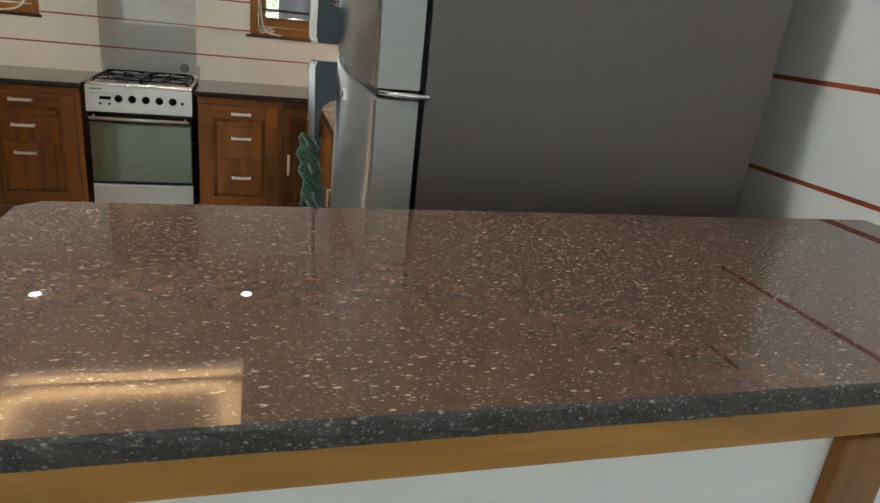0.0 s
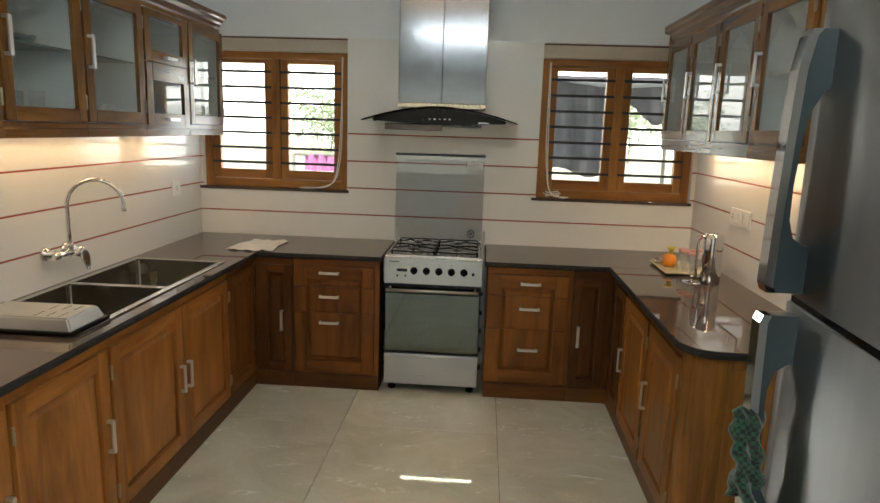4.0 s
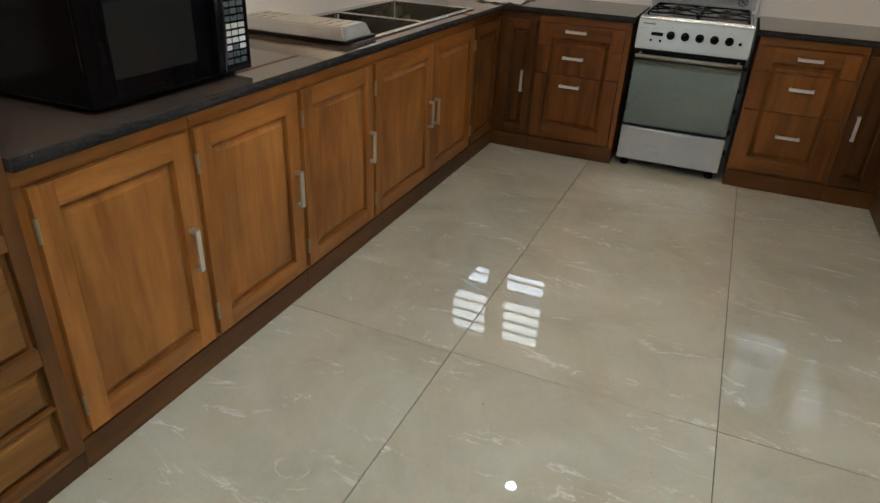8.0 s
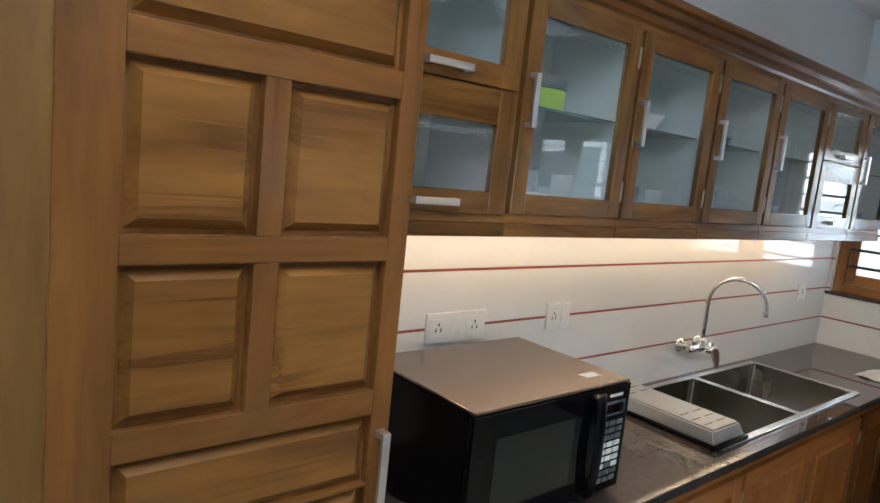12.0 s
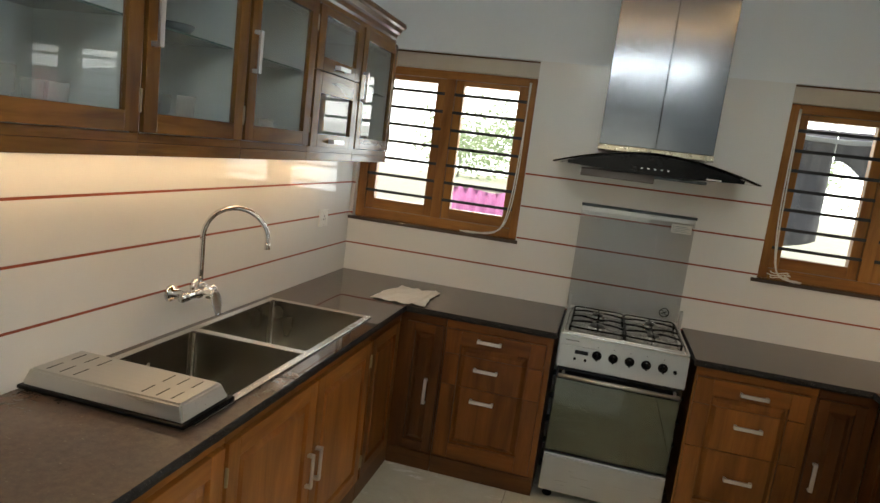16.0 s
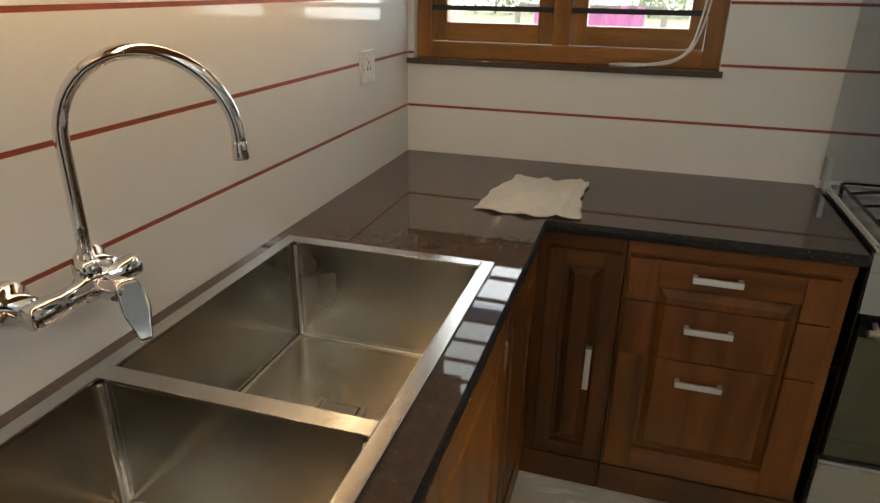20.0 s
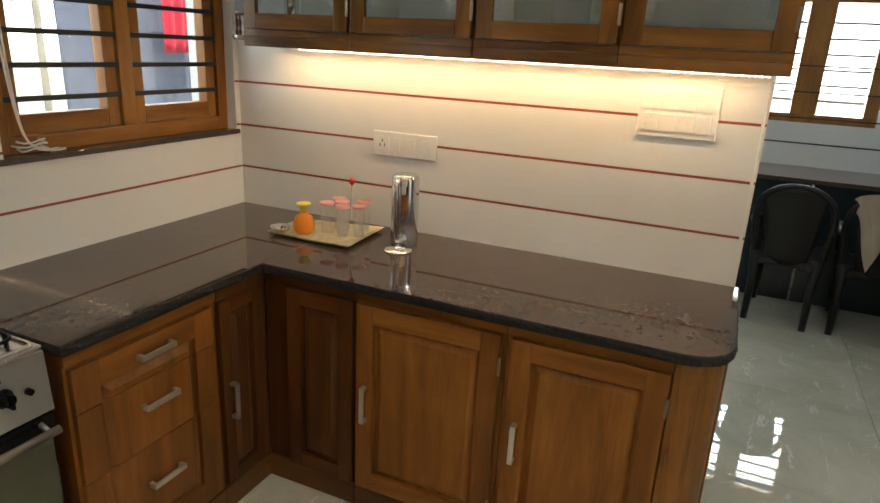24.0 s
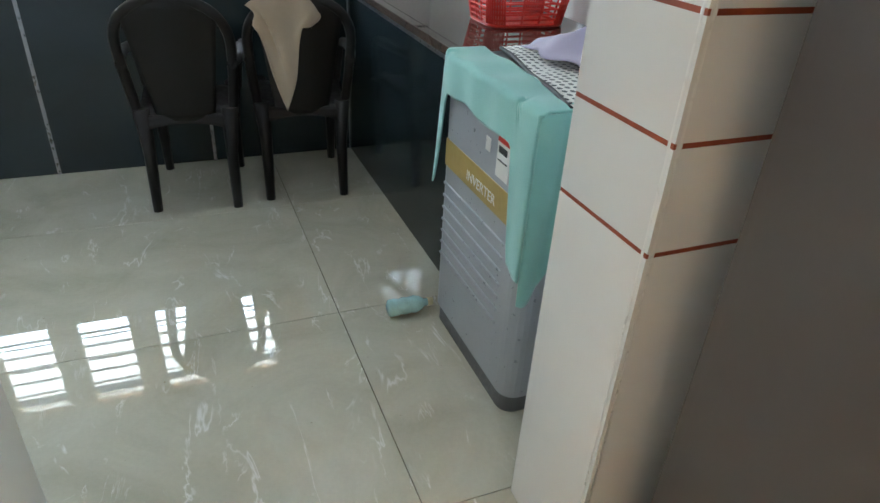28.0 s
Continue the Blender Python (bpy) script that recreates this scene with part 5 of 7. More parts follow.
SINK_STEEL = plain("sink_bowl_steel", (0.47, 0.44, 0.385), 0.22, 1.0, vary=0.08, scale=3, bscale=2.5)
sink = thing("sink", pose(0, 0, 0), "double-bowl brushed steel sink set into the worktop", "sink")
bm = bmesh.new()
RX = (0.036, 0.553)
BY = [(-2.235, -1.608), (-1.572, -0.995)]
zt = 0.8765
box(bm, RX[0], 0.066, -2.285, -0.962, 0.8705, zt, 0, 0.0015)
box(bm, 0.524, RX[1], -2.285, -0.962, 0.8705, zt, 0, 0.0015)
for a, b in ((-2.285, BY[0][0]), (BY[0][1], BY[1][0]), (BY[1][1], -0.962)):
    box(bm, 0.066, 0.524, a, b, 0.8705, zt, 0, 0.0015)
part("rim", bm, STEEL_Y, sink, "flat polished steel rim")
for y0, y1 in BY:
    bm = bmesh.new()
    bowl(bm, 0.0665, 0.5235, y0, y1, 0.8702, 0.247)
    b = part("bowl", bm, SINK_STEEL, sink, "deep square steel bowl")
    zf = 0.6232
    for wx in (0.0712, 0.5162):
        for wy in (y0 + 0.006, y1 - 0.008):
            part("weld", bx(wx, wx + 0.006, wy - 0.002, wy + 0.004, zf + 0.006, 0.868, bev=0.0008), NICKEL, b, "bright welded corner")
    for a in ((0.0705, 0.0735, y0 + 0.012, y1 - 0.012), (0.5165, 0.5195, y0 + 0.012, y1 - 0.012), (0.078, 0.512, y0 + 0.004, y0 + 0.007), (0.078, 0.512, y1 - 0.007, y1 - 0.004)):
        part("weld", bx(*a, zf + 0.001, zf + 0.0045, bev=0.0008), NICKEL, b)
    cx, cy = 0.295, (y0 + y1) / 2
    part("waste", bx(cx - 0.055, cx + 0.055, cy - 0.055, cy + 0.055, zf - 0.001, zf + 0.003, bev=0.001), CHROME, b, "square chrome waste cover")
    part("waste_gap", bx(cx - 0.045, cx + 0.045, cy - 0.045, cy + 0.045, zf + 0.0031, zf + 0.0036), DARK_PL, b)
    part("waste_plate", bx(cx - 0.041, cx + 0.041, cy - 0.041, cy + 0.041, zf + 0.0037, zf + 0.0055, bev=0.0005), CHROME, b)

rack = thing("drainer_tray", pose(0, 0, 0), "slotted brushed steel drainer tray laid across the sink end", "drainer")
part("base", bx(0.006, 0.548, -2.325, -2.085, 0.8768, 0.888, bev=0.004), BLACK, rack, "black plastic base")
bm = bmesh.new()
o = [(0.012, -2.318), (0.538, -2.318), (0.538, -2.10), (0.012, -2.10)]
i_ = [(0.03, -2.305), (0.520, -2.305), (0.520, -2.118), (0.03, -2.118)]
vo = [bm.verts.new((x, y, 0.8882)) for x, y in o]
vm = [bm.verts.new((x, y, 0.935)) for x, y in i_]
for k in range(4):
    bm.faces.new((vo[k], vo[(k + 1) % 4], vm[(k + 1) % 4], vm[k]))
bm.faces.new(vm)
bm.faces.new(vo[::-1])
bmesh.ops.recalc_face_normals(bm, faces=bm.faces)
bmesh.ops.bevel(bm, geom=list(bm.edges), offset=0.006, segments=2, affect='EDGES')
part("tray", bm, STEEL, rack)
for sx in (0.070, 0.115, 0.160, 0.383, 0.430, 0.476):
    for sy in (-2.170, -2.258):
        part("slot", bx(sx - 0.002, sx + 0.002, sy - 0.028, sy + 0.028, 0.9345, 0.9356), DARK_PL, rack)

tap = thing("wall_tap", pose(0, 0, 0), "chrome wall-mounted mixer tap with a tall swan-neck spout", "tap")
TY = -1.578
for fy in (TY - 0.094, TY + 0.056):
    part("flange", lathe(bmesh.new(), [(0.033, 0.001), (0.033, 0.006), (0.029, 0.016), (0.019, 0.024), (0.016, 0.052)], (0, fy, 1.026), 24, axis='x'), CHROME, tap, "round chrome wall flange")
bm = bmesh.new()
lathe(bm, [(0.0, TY - 0.118), (0.0175, TY - 0.117), (0.019, TY - 0.110), (0.019, TY - 0.075), (0.0165, TY - 0.066), (0.0165, TY - 0.03), (0.021, TY - 0.024), (0.021, TY + 0.024), (0.0165, TY + 0.03), (0.0165, TY + 0.066),
           (0.019, TY + 0.072), (0.019, TY + 0.082), (0.0, TY + 0.083)], (0.066, 0, 1.022), 24, axis='y')
part("body", bm, CHROME, tap)
bm = bmesh.new()
lathe(bm, [(0.016, 1.026), (0.018, 1.042), (0.018, 1.058), (0.0135, 1.064)], (0.062, TY, 0), 18)
dx, dy = 0.222, 0.090
R = math.hypot(dx, dy) / 2
arc = [(0.062, TY, 1.05), (0.062, TY, 1.12), (0.062, TY, 1.20), (0.062, TY, 1.242)]
for k in range(1, 21):
    a = math.pi * k / 20
    s = (1 - math.cos(a)) / 2
    arc.append((0.062 + dx * s, TY + dy * s, 1.242 + R * math.sin(a)))
arc += [(0.062 + dx, TY + dy, 1.235)]
tube(bm, arc, 0.0100, 14)
part("spout", bm, CHROME, tap, "tall arched chrome spout")
bm = bmesh.new()
lathe(bm, [(0.0112, 1.214), (0.0115, 1.216), (0.0115, 1.236), (0.0102, 1.240)], (0.062 + dx, TY + dy, 0), 16)
part("aerator", bm, CHROME, tap)
bm = bmesh.new()
lathe(bm, [(0.0165, 0.080), (0.0195, 0.092), (0.0195, 0.120), (0.016, 0.128), (0, 0.129)], (0, TY, 1.022), 20, axis='x')
part("cartridge", bm, CHROME, tap)
bm = bmesh.new()


def paddle(u, v):
    w = 0.0205 * (1 - 0.62 * max(0, v - 0.5) / 0.5) * (0.6 + 0.4 * min(1, v * 4))
    q = (2 * u - 1) * w
    return (0.130 + 0.028 * v + 0.55 * q, TY - 0.012 * v + 0.83 * q, 1.040 - 0.092 * v)


sheet(bm, 8, 14, paddle, 0, 0.006)
part("lever", bm, CHROME, tap, "flat paddle lever")

# ---- microwave ----
mw = thing("microwave_oven", pose(0.529, -3.455, 0.8705, 0, 0, 90), "black microwave oven with a keypad and dark glass door", "microwave")
MWW, MWH, MWD = 0.592, 0.322, 0.440
part("case", bx(0.0, MWW, 0.018, MWD, 0.014, MWH, bev=0.006), BLACK, mw)
part("top_cover", bx(0.002, MWW - 0.002, 0.002, MWD - 0.002, MWH - 0.0005, MWH + 0.006, bev=0.003), plain("brown_metal_cover", (0.20, 0.155, 0.125), 0.2, 0.85, vary=0.03, scale=2, bscale=2), mw, "brown metallic top cover")
part("door", bx(0.0, 0.462, 0.0, 0.0175, 0.016, MWH - 0.003, bev=0.004), BLACK_GLASS, mw)
part("door_window", bx(0.075, 0.36, -0.0015, 0.001, 0.075, 0.255, bev=0.0006), plain("microwave_window", (0.014, 0.016, 0.016), 0.12), mw, "meshed door window")


def pull(u, v):
    """A wide plate bowed away from the door, hollowed a little along its middle."""
    return (0.424 + 0.036 * u, -0.003 - 0.020 * math.sin(math.pi * (0.06 + 0.88 * v)) ** 0.6 - 0.005 * math.sin(math.pi * u), 0.024 + 0.284 * v)


part("door_handle", sheet(bmesh.new(), 8, 18, pull, 0, 0.004), BLACK, mw, "wide curved black handle")
BRONZE = plain("bronze_cap", (0.25, 0.17, 0.11), 0.25, 0.8)
part("handle_cap", bx(0.414, 0.462, -0.018, -0.001, 0.302, 0.311, bev=0.003), BRONZE, mw, "bronze handle cap")
part("keypad_panel", bx(0.465, MWW, 0.0, 0.0175, 0.016, MWH - 0.003, bev=0.003), BLACK, mw)
part("display", bx(0.482, 0.575, -0.0012, 0.0, 0.235, 0.275), HANDLE_GREY, mw, "grey display surround")
part("display_glass", bx(0.492, 0.565, -0.002, -0.001, 0.242, 0.268), BLACK_GLASS, mw)
for r in range(9):
    for k in range(3):
        mt = WHITE_PL if r in (3, 4, 5, 6) and not (r == 6 and k == 1) else HANDLE_GREY
        part("key", bx(0.484 + k * 0.031, 0.510 + k * 0.031, -0.0012, 0.0002, 0.205 - r * 0.0205, 0.219 - r * 0.0205), mt, mw)
for k in range(9):
    part("maker_mark", bx(0.500 + k * 0.0065, 0.5045 + k * 0.0065, -0.0012, 0.0002, 0.288, 0.296), WHITE_PL, mw)
part("energy_label", bx(0.47, 0.53, 0.06, 0.09, MWH + 0.006, MWH + 0.0066), PAPER, mw, "small white label")
for fx in (0.05, MWW - 0.05):
    for fy in (0.06, 0.38):
        part("foot", bx(fx - 0.02, fx + 0.02, fy - 0.02, fy + 0.02, 0.0, 0.0145, bev=0.003), BLACK, mw)

# ---- refrigerator ----
FX, FY0, FY1 = 2.635, -3.988, -3.142     # front of the cabinet, its two sides
fr = thing("refrigerator", pose(0, 0, 0), "tall grey two-door steel refrigerator with grey grip handles", "refrigerator")
FH = 1.96
part("cabinet", prism(bmesh.new(), [(FX, FY0), (3.245, FY0), (3.315, FY1), (FX + 0.02, FY1)], 0.03, FH), FRIDGE_SIDE, fr, "dark grey metal cabinet")
SPLIT = 1.338


def fridge_door(z0, z1):
    n = 24
    back = [(FX + 0.008, FY1), (FX - 0.010, FY0)]
    front = []
    for k in range(n + 1):
        s = 2 * k / n - 1
        yy = FY0 + (FY1 - FY0) * k / n
        front.append((FX - 0.074 + 0.040 * (s + 1) / 2 - 0.012 * (1 - s * s), yy))
    d = part("door", prism(bmesh.new(), back + front, z0, z1), FRIDGE_EDGE, fr, "bowed brushed steel door")
    skin = prism(bmesh.new(), [(x - 0.003, y) for x, y in front] + [(x - 0.0006, y) for x, y in front[::-1]], z0 + 0.001, z1 - 0.001)
    for f in skin.faces:
        f.smooth = abs(f.normal.x) > 0.8
    part("skin", skin, FRIDGE_DOOR, d, "brushed steel skin")
    part("gasket", prism(bmesh.new(), [(FX - 0.0095, FY0 + 0.004), (FX - 0.0005, FY0 + 0.004), (FX + 0.0195, FY1 - 0.004), (FX + 0.0085, FY1 - 0.004)], z0 + 0.006, z1 - 0.006), BLACK, d)
    return d


fridge_door(0.045, SPLIT - 0.008)
fridge_door(SPLIT + 0.008, FH - 0.002)
part("split_trim", prism(bmesh.new(), [(FX - 0.070, FY0 + 0.02), (FX - 0.068, (FY0 + FY1) / 2), (FX - 0.032, FY1 - 0.006), (FX, FY1 - 0.006), (FX, FY0 + 0.02)], SPLIT - 0.0075, SPLIT + 0.0075), BLACK, fr)
bm = bmesh.new()
tube(bm, smooth_path([(FX + 0.004, FY0 - 0.004, SPLIT), (FX - 0.014, FY0 - 0.006, SPLIT), (FX - 0.046, FY0 + 0.002, SPLIT), (FX - 0.066, FY0 + 0.02, SPLIT)]), 0.0045, 10)
part("hinge_cap", bm, CHROME, fr)


def grip(zs, ze):
    """Grey grip: a broad block at the split end, tapering to a chrome-faced bar that leaves a long slot behind it."""
    y = FY1 - 0.055
    xo = FX - 0.041
    s = 1 if ze > zs else -1
    L = abs(ze - zs)
    q = lambda a, t: (xo + a, zs + s * t * L)
    side = [q(0.006, 0), q(-0.066, 0), q(-0.072, 0.03), q(-0.070, 0.25), q(-0.066, 0.55), q(-0.060, 0.85), q(-0.050, 0.975), q(-0.040, 1.0), q(0.006, 1.0),
            q(0.006, 0.80), q(-0.014, 0.77), q(-0.032, 0.70), q(-0.040, 0.58), q(-0.045, 0.42), q(-0.044, 0.29), q(-0.034, 0.22), q(-0.014, 0.19), q(0.006, 0.185)]
    h = part("grip", prism(bmesh.new(), side, y - 0.016, y + 0.016, axis='y'), GRIP, fr, "slate-grey moulded door grip")
    face = side[1:8]
    part("chrome_face", prism(bmesh.new(), [(a - 0.003, b) for a, b in face] + [(a + 0.013, b) for a, b in face][::-1], y - 0.0175, y + 0.0175, axis='y'), CHROME, h, "chromed grip face")


grip(SPLIT + 0.022, SPLIT + 0.50)
grip(SPLIT - 0.022, SPLIT - 0.535)
lock = part("lock", bx(FX - 0.0775, FX - 0.070, -3.633, -3.611, 1.278, 1.300, bev=0.0008), NICKEL, fr, "small square door lock")
part("keyhole", bx(FX - 0.0785, FX - 0.0774, -3.628, -3.616, 1.283, 1.295), BLACK, lock)
part("rating_label", bx(2.795, 2.862, FY1 - 0.0005, FY1 + 0.001, 0.052, 0.122), PAPER, fr, "white rating label")
for fx in (FX + 0.035, 3.2):
    for fy in (FY0 + 0.05, FY1 - 0.022):
        bm = bmesh.new()
        lathe(bm, [(0.020, 0.0), (0.022, 0.018), (0.016, 0.034)], (fx, fy, 0), 14)
        part("foot", bm, BLACK, fr)

# ---- ceiling downlights ----
for sx, sy in SPOTS:
    dl = thing("downlight", pose(sx, sy, CEIL), "round white recessed ceiling downlight, lit", "downlight", "ceiling downlights")
    bm = bmesh.new()
    lathe(bm, [(0.062, -0.0005), (0.060, -0.006), (0.036, -0.006), (0.035, -0.001)], (0, 0, 0), 28)
    part("trim_ring", bm, WHITE_PL, dl)
    bm = bmesh.new()
    lathe(bm, [(0.034, -0.003), (0.0, -0.003)], (0, 0, 0), 28)
    part("lens", bm, GLOW_COLD, dl, "lit lens").visible_shadow = False

# ---- fluorescent tube light ----
tl = thing("tube_light", pose(0, 0, 0), "long fluorescent tube light fixed under the ceiling, lit", "tube light")
part("batten", bx(TUBE_X0 - 0.02, TUBE_X1 + 0.02, TUBE_Y - 0.022, TUBE_Y + 0.022, TUBE_Z + 0.022, CEIL - 0.0005, bev=0.004), WHITE_PL, tl)
part("tube", tube(bmesh.new(), [(TUBE_X0, TUBE_Y, TUBE_Z), (TUBE_X1, TUBE_Y, TUBE_Z)], 0.013, 12), GLOW_TUBE, tl, "glowing glass tube").visible_shadow = False
for ex in (TUBE_X0, TUBE_X1):
    part("end_holder", bx(ex - 0.014, ex + 0.014, TUBE_Y - 0.017, TUBE_Y + 0.017, TUBE_Z - 0.017, TUBE_Z + 0.0215, bev=0.003), WHITE_PL, tl)

# ---- utility room ----
UX, UY = 6.05, -3.27
ucf = thing("utility_counter", pose(0, 0, 0), "dark panelled counter with a polished granite top", "counter")
y = UY
for k in range(5):
    part("panel", bx(UX, UX + 0.03, -3.27 + k * 0.72 + 0.002, -3.27 + (k + 1) * 0.72 - 0.002, 0.0, 0.838, bev=0.002), DADO, ucf, "glossy near-black panel")
    part("joint_strip", bx(UX - 0.003, UX + 0.001, -3.27 + k * 0.72 - 0.008, -3.27 + k * 0.72 + 0.008, 0.0, 0.838), ALU, ucf)
part("core", bx(UX + 0.031, 6.655, -3.26, 0.0, 0.0, 0.8385), DADO, ucf)
part("top", bx(UX - 0.02, 6.658, -3.29, -0.002, 0.8395, 0.87, bev=0.003), GRANITE, ucf, "polished dark granite top")
ucs = thing("utility_counter", pose(0, 0, 0), "dark panelled counter with a granite top beside the washing machine", "counter")
part("panel", bx(4.52, UX - 0.001, UY - 0.03, UY, 0.0, 0.838, bev=0.002), DADO, ucs, "glossy near-black panel")
part("edge_strip", bx(4.52, UX - 0.022, UY - 0.001, UY + 0.004, 0.815, 0.838), ALU, ucs)
part("core", bx(4.52, 6.65, -3.94, UY - 0.031, 0.0, 0.8385), DADO, ucs)
part("top", bx(4.50, 6.658, -3.945, -3.291, 0.8395, 0.87, bev=0.003), GRANITE, ucs, "polished dark granite top")
part("top_front", bx(4.50, UX - 0.021, -3.2909, UY + 0.02, 0.8395, 0.87, bev=0.003), GRANITE, ucs)
for z in (1.04, 1.225, 1.41, 1.595):
    part("strip", bx(6.655, 6.6602, -3.94, 0.0, z - 0.005, z + 0.005), BLACK_MATT, wall_far)
uw = thing("window_3", pose(0, 0, 0), "four-leaf teak window with iron bars over the utility counter", "window", kind="structure")
n = 4
step = (UW[1] - UW[0]) / n
part("bottom_rail", bx(6.70, 6.77, UW[0], UW[1], 1.19, 1.25, bev=0.003), WIN_V, uw)
part("top_rail", bx(6.70, 6.77, UW[0], UW[1], 2.03, 2.09, bev=0.003), WIN_V, uw)
for k in range(n + 1):
    yy = UW[0] + k * step
    a, b = max(UW[0], yy - 0.085), min(UW[1], yy + 0.085)
    part("post", bx(6.70, 6.77, a, b, 1.25, 2.03, bev=0.003), WIN_V, uw)
for k in range(n):
    for j in range(6):
        z = 1.34 + j * 0.11
        part("bar", bx(6.775, 6.785, UW[0] + k * step + 0.08, UW[0] + (k + 1) * step - 0.08, z, z + 0.014), IRON, uw)
    p = part("pane", bx(6.735, 6.736, UW[0] + k * step + 0.08, UW[0] + (k + 1) * step - 0.08, 1.245, 2.035), PANE, uw)
    p.visible_shadow = False

# washing machine
wm = thing("washing_machine", pose(0, 0, 0), "grey top-loading washing machine with a gold band, draped with towels", "washing machine")
WX0, WX1, WY0, WY1 = 3.905, 4.46, -3.72, -3.150


part("body", prism(bmesh.new(), round_rect(WX0, WX1, WY0, WY1, 0.05), 0.065, 0.885), GREY_PL, wm, smooth=False)
part("base", prism(bmesh.new(), round_rect(WX0 + 0.01, WX1 - 0.01, WY0 + 0.01, WY1 - 0.008, 0.045), 0.0, 0.064), GREY_DK, wm, "dark grey base")
part("lid", prism(bmesh.new(), round_rect(WX0 + 0.01, WX1 - 0.01, WY0 + 0.01, WY1 - 0.01, 0.045), 0.8855, 0.915), GREY_DK, wm)
part("gold_band", bx(WX0 + 0.10, WX1 - 0.035, WY1 - 0.001, WY1 + 0.002, 0.585, 0.670), GOLD, wm, "gold band with pale lettering")
bm = text_bm("INVERTER", 0.042)
bmesh.ops.rotate(bm, verts=bm.verts, cent=(0, 0, 0), matrix=Matrix.Rotation(radians(180), 3, 'Z'))
bmesh.ops.translate(bm, verts=bm.verts, vec=(WX0 + 0.36, WY1 + 0.0028, 0.605))
part("lettering", bm, WHITE_PL, wm)
for k in range(7):
    part("rib", bx(WX0 + 0.10, WX1 - 0.04, WY1 - 0.002, WY1 + 0.006, 0.27 + k * 0.042, 0.278 + k * 0.042, bev=0.002), GREY_PL, wm)
part("sticker", bx(WX0 + 0.118, WX0 + 0.190, WY1 - 0.001, WY1 + 0.002, 0.690, 0.805), PAPER, wm, "pale energy sticker with a red head")
part("sticker_head", bx(WX0 + 0.120, WX0 + 0.188, WY1 + 0.0021, WY1 + 0.003, 0.785, 0.803), REDPL, wm)
part("sticker_mark", bx(WX0 + 0.135, WX0 + 0.180, WY1 + 0.0021, WY1 + 0.003, 0.757, 0.775), DARK_PL, wm)
part("sticker_mark", bx(WX0 + 0.130, WX0 + 0.182, WY1 + 0.0021, WY1 + 0.003, 0.735, 0.739), DARK_PL, wm)
part("badge", bx(WX0 + 0.232, WX0 + 0.258, WY1 - 0.001, WY1 + 0.002, 0.735, 0.772), WHITE_PL, wm)

# ---- floor slabs ----
XE = [-0.009, 0.38, 1.25, 2.12, 3.0, 3.675, 4.55, 5.43, 6.3, 6.9]
YE = [-8.15, -6.31, -4.57, -2.83, -1.095, 0.009]
for i in range(len(XE) - 1):
    for j in range(len(YE) - 1):
        g = 0.0014
        if XE[i] > 3.6 and YE[j + 1] < -4.5:
            continue
        me = bpy.data.meshes.new("slab")
        bm = bx(XE[i] + g, XE[i + 1] - g, (max(YE[j], -4.0) if XE[i] > 3.6 else YE[j]) + g, YE[j + 1] - g, -0.010, 0.0, bev=0.0008)
        bm.to_mesh(me)
        bm.free()
        me.materials.append(MARBLE)
        ob = new("slab", me)
        ob.parent = floor_base

# ---- wall sockets and switches ----


def socket_plate(m, w, h, layout, label):
    """A white plate on the wall; local x along it, facing -y. layout: 's' a socket, 'r' a rocker switch."""
    s = thing("wall_socket", m, label, "socket", "wall sockets")
    plate = part("plate", bx(0, w, -0.009, -0.0005, 0, h, bev=0.003), WHITE_PL, s)
    n = len(layout)
    step = (w - 0.02) / n
    for i, c in enumerate(layout):
        cx = 0.01 + step * (i + 0.5)
        if c == 's':
            part("module", bx(cx - step / 2 + 0.002, cx + step / 2 - 0.002, -0.0105, -0.0088, 0.018, h - 0.018, bev=0.0008), WHITE_PL, plate)
            for dx, dz, r in ((0, 0.012, 0.0030), (-0.010, -0.007, 0.0026), (0.010, -0.007, 0.0026), (-0.010, 0.001, 0.0014), (0.010, 0.001, 0.0014)):
                part("hole", bx(cx + dx - r, cx + dx + r, -0.0110, -0.0104, h / 2 + dz - r * 1.5, h / 2 + dz + r * 1.5), DARK_PL, plate)
        else:
            part("rocker", bx(cx - min(step / 2 - 0.002, 0.014), cx + min(step / 2 - 0.002, 0.014), -0.0125, -0.0088, 0.020, h - 0.020, bev=0.0012), WHITE_PL, plate)
    return s


WL = lambda y, z: pose(0.0, y, z, 0, 0, 90)
WR = lambda y, z: pose(XR, y, z, 0, 0, -90)
socket_plate(WL(-3.190, 1.178), 0.248, 0.098, "srs", "white double socket plate with a switch, above the microwave")
socket_plate(WL(-2.632, 1.178), 0.128, 0.096, "sr", "white single socket plate with a switch on the tiles")
socket_plate(WL(-0.430, 1.166), 0.105, 0.096, "s", "white socket plate near the window corner")
socket_plate(WR(-0.682, 1.168), 0.282, 0.096, "srrr", "long white socket and switch plate on the tiles")
socket_plate(pose(6.6545, -3.115, 1.192, 0, 0, -90), 0.125, 0.072, "rs", "small white switch plate on the utility room wall")
sw = thing("switch_plate", WR(-1.698, 1.345), "large white switch plate with two rows of switches", "switch")
part("plate", bx(0, 0.250, -0.009, -0.0005, 0, 0.170, bev=0.003), WHITE_PL, sw)
for r in range(2):
    for k in range(4):
        part("rocker", bx(0.018 + k * 0.055, 0.064 + k * 0.055, -0.0125, -0.0088, 0.020 + r * 0.070, 0.078 + r * 0.070, bev=0.0012), WHITE_PL, sw)

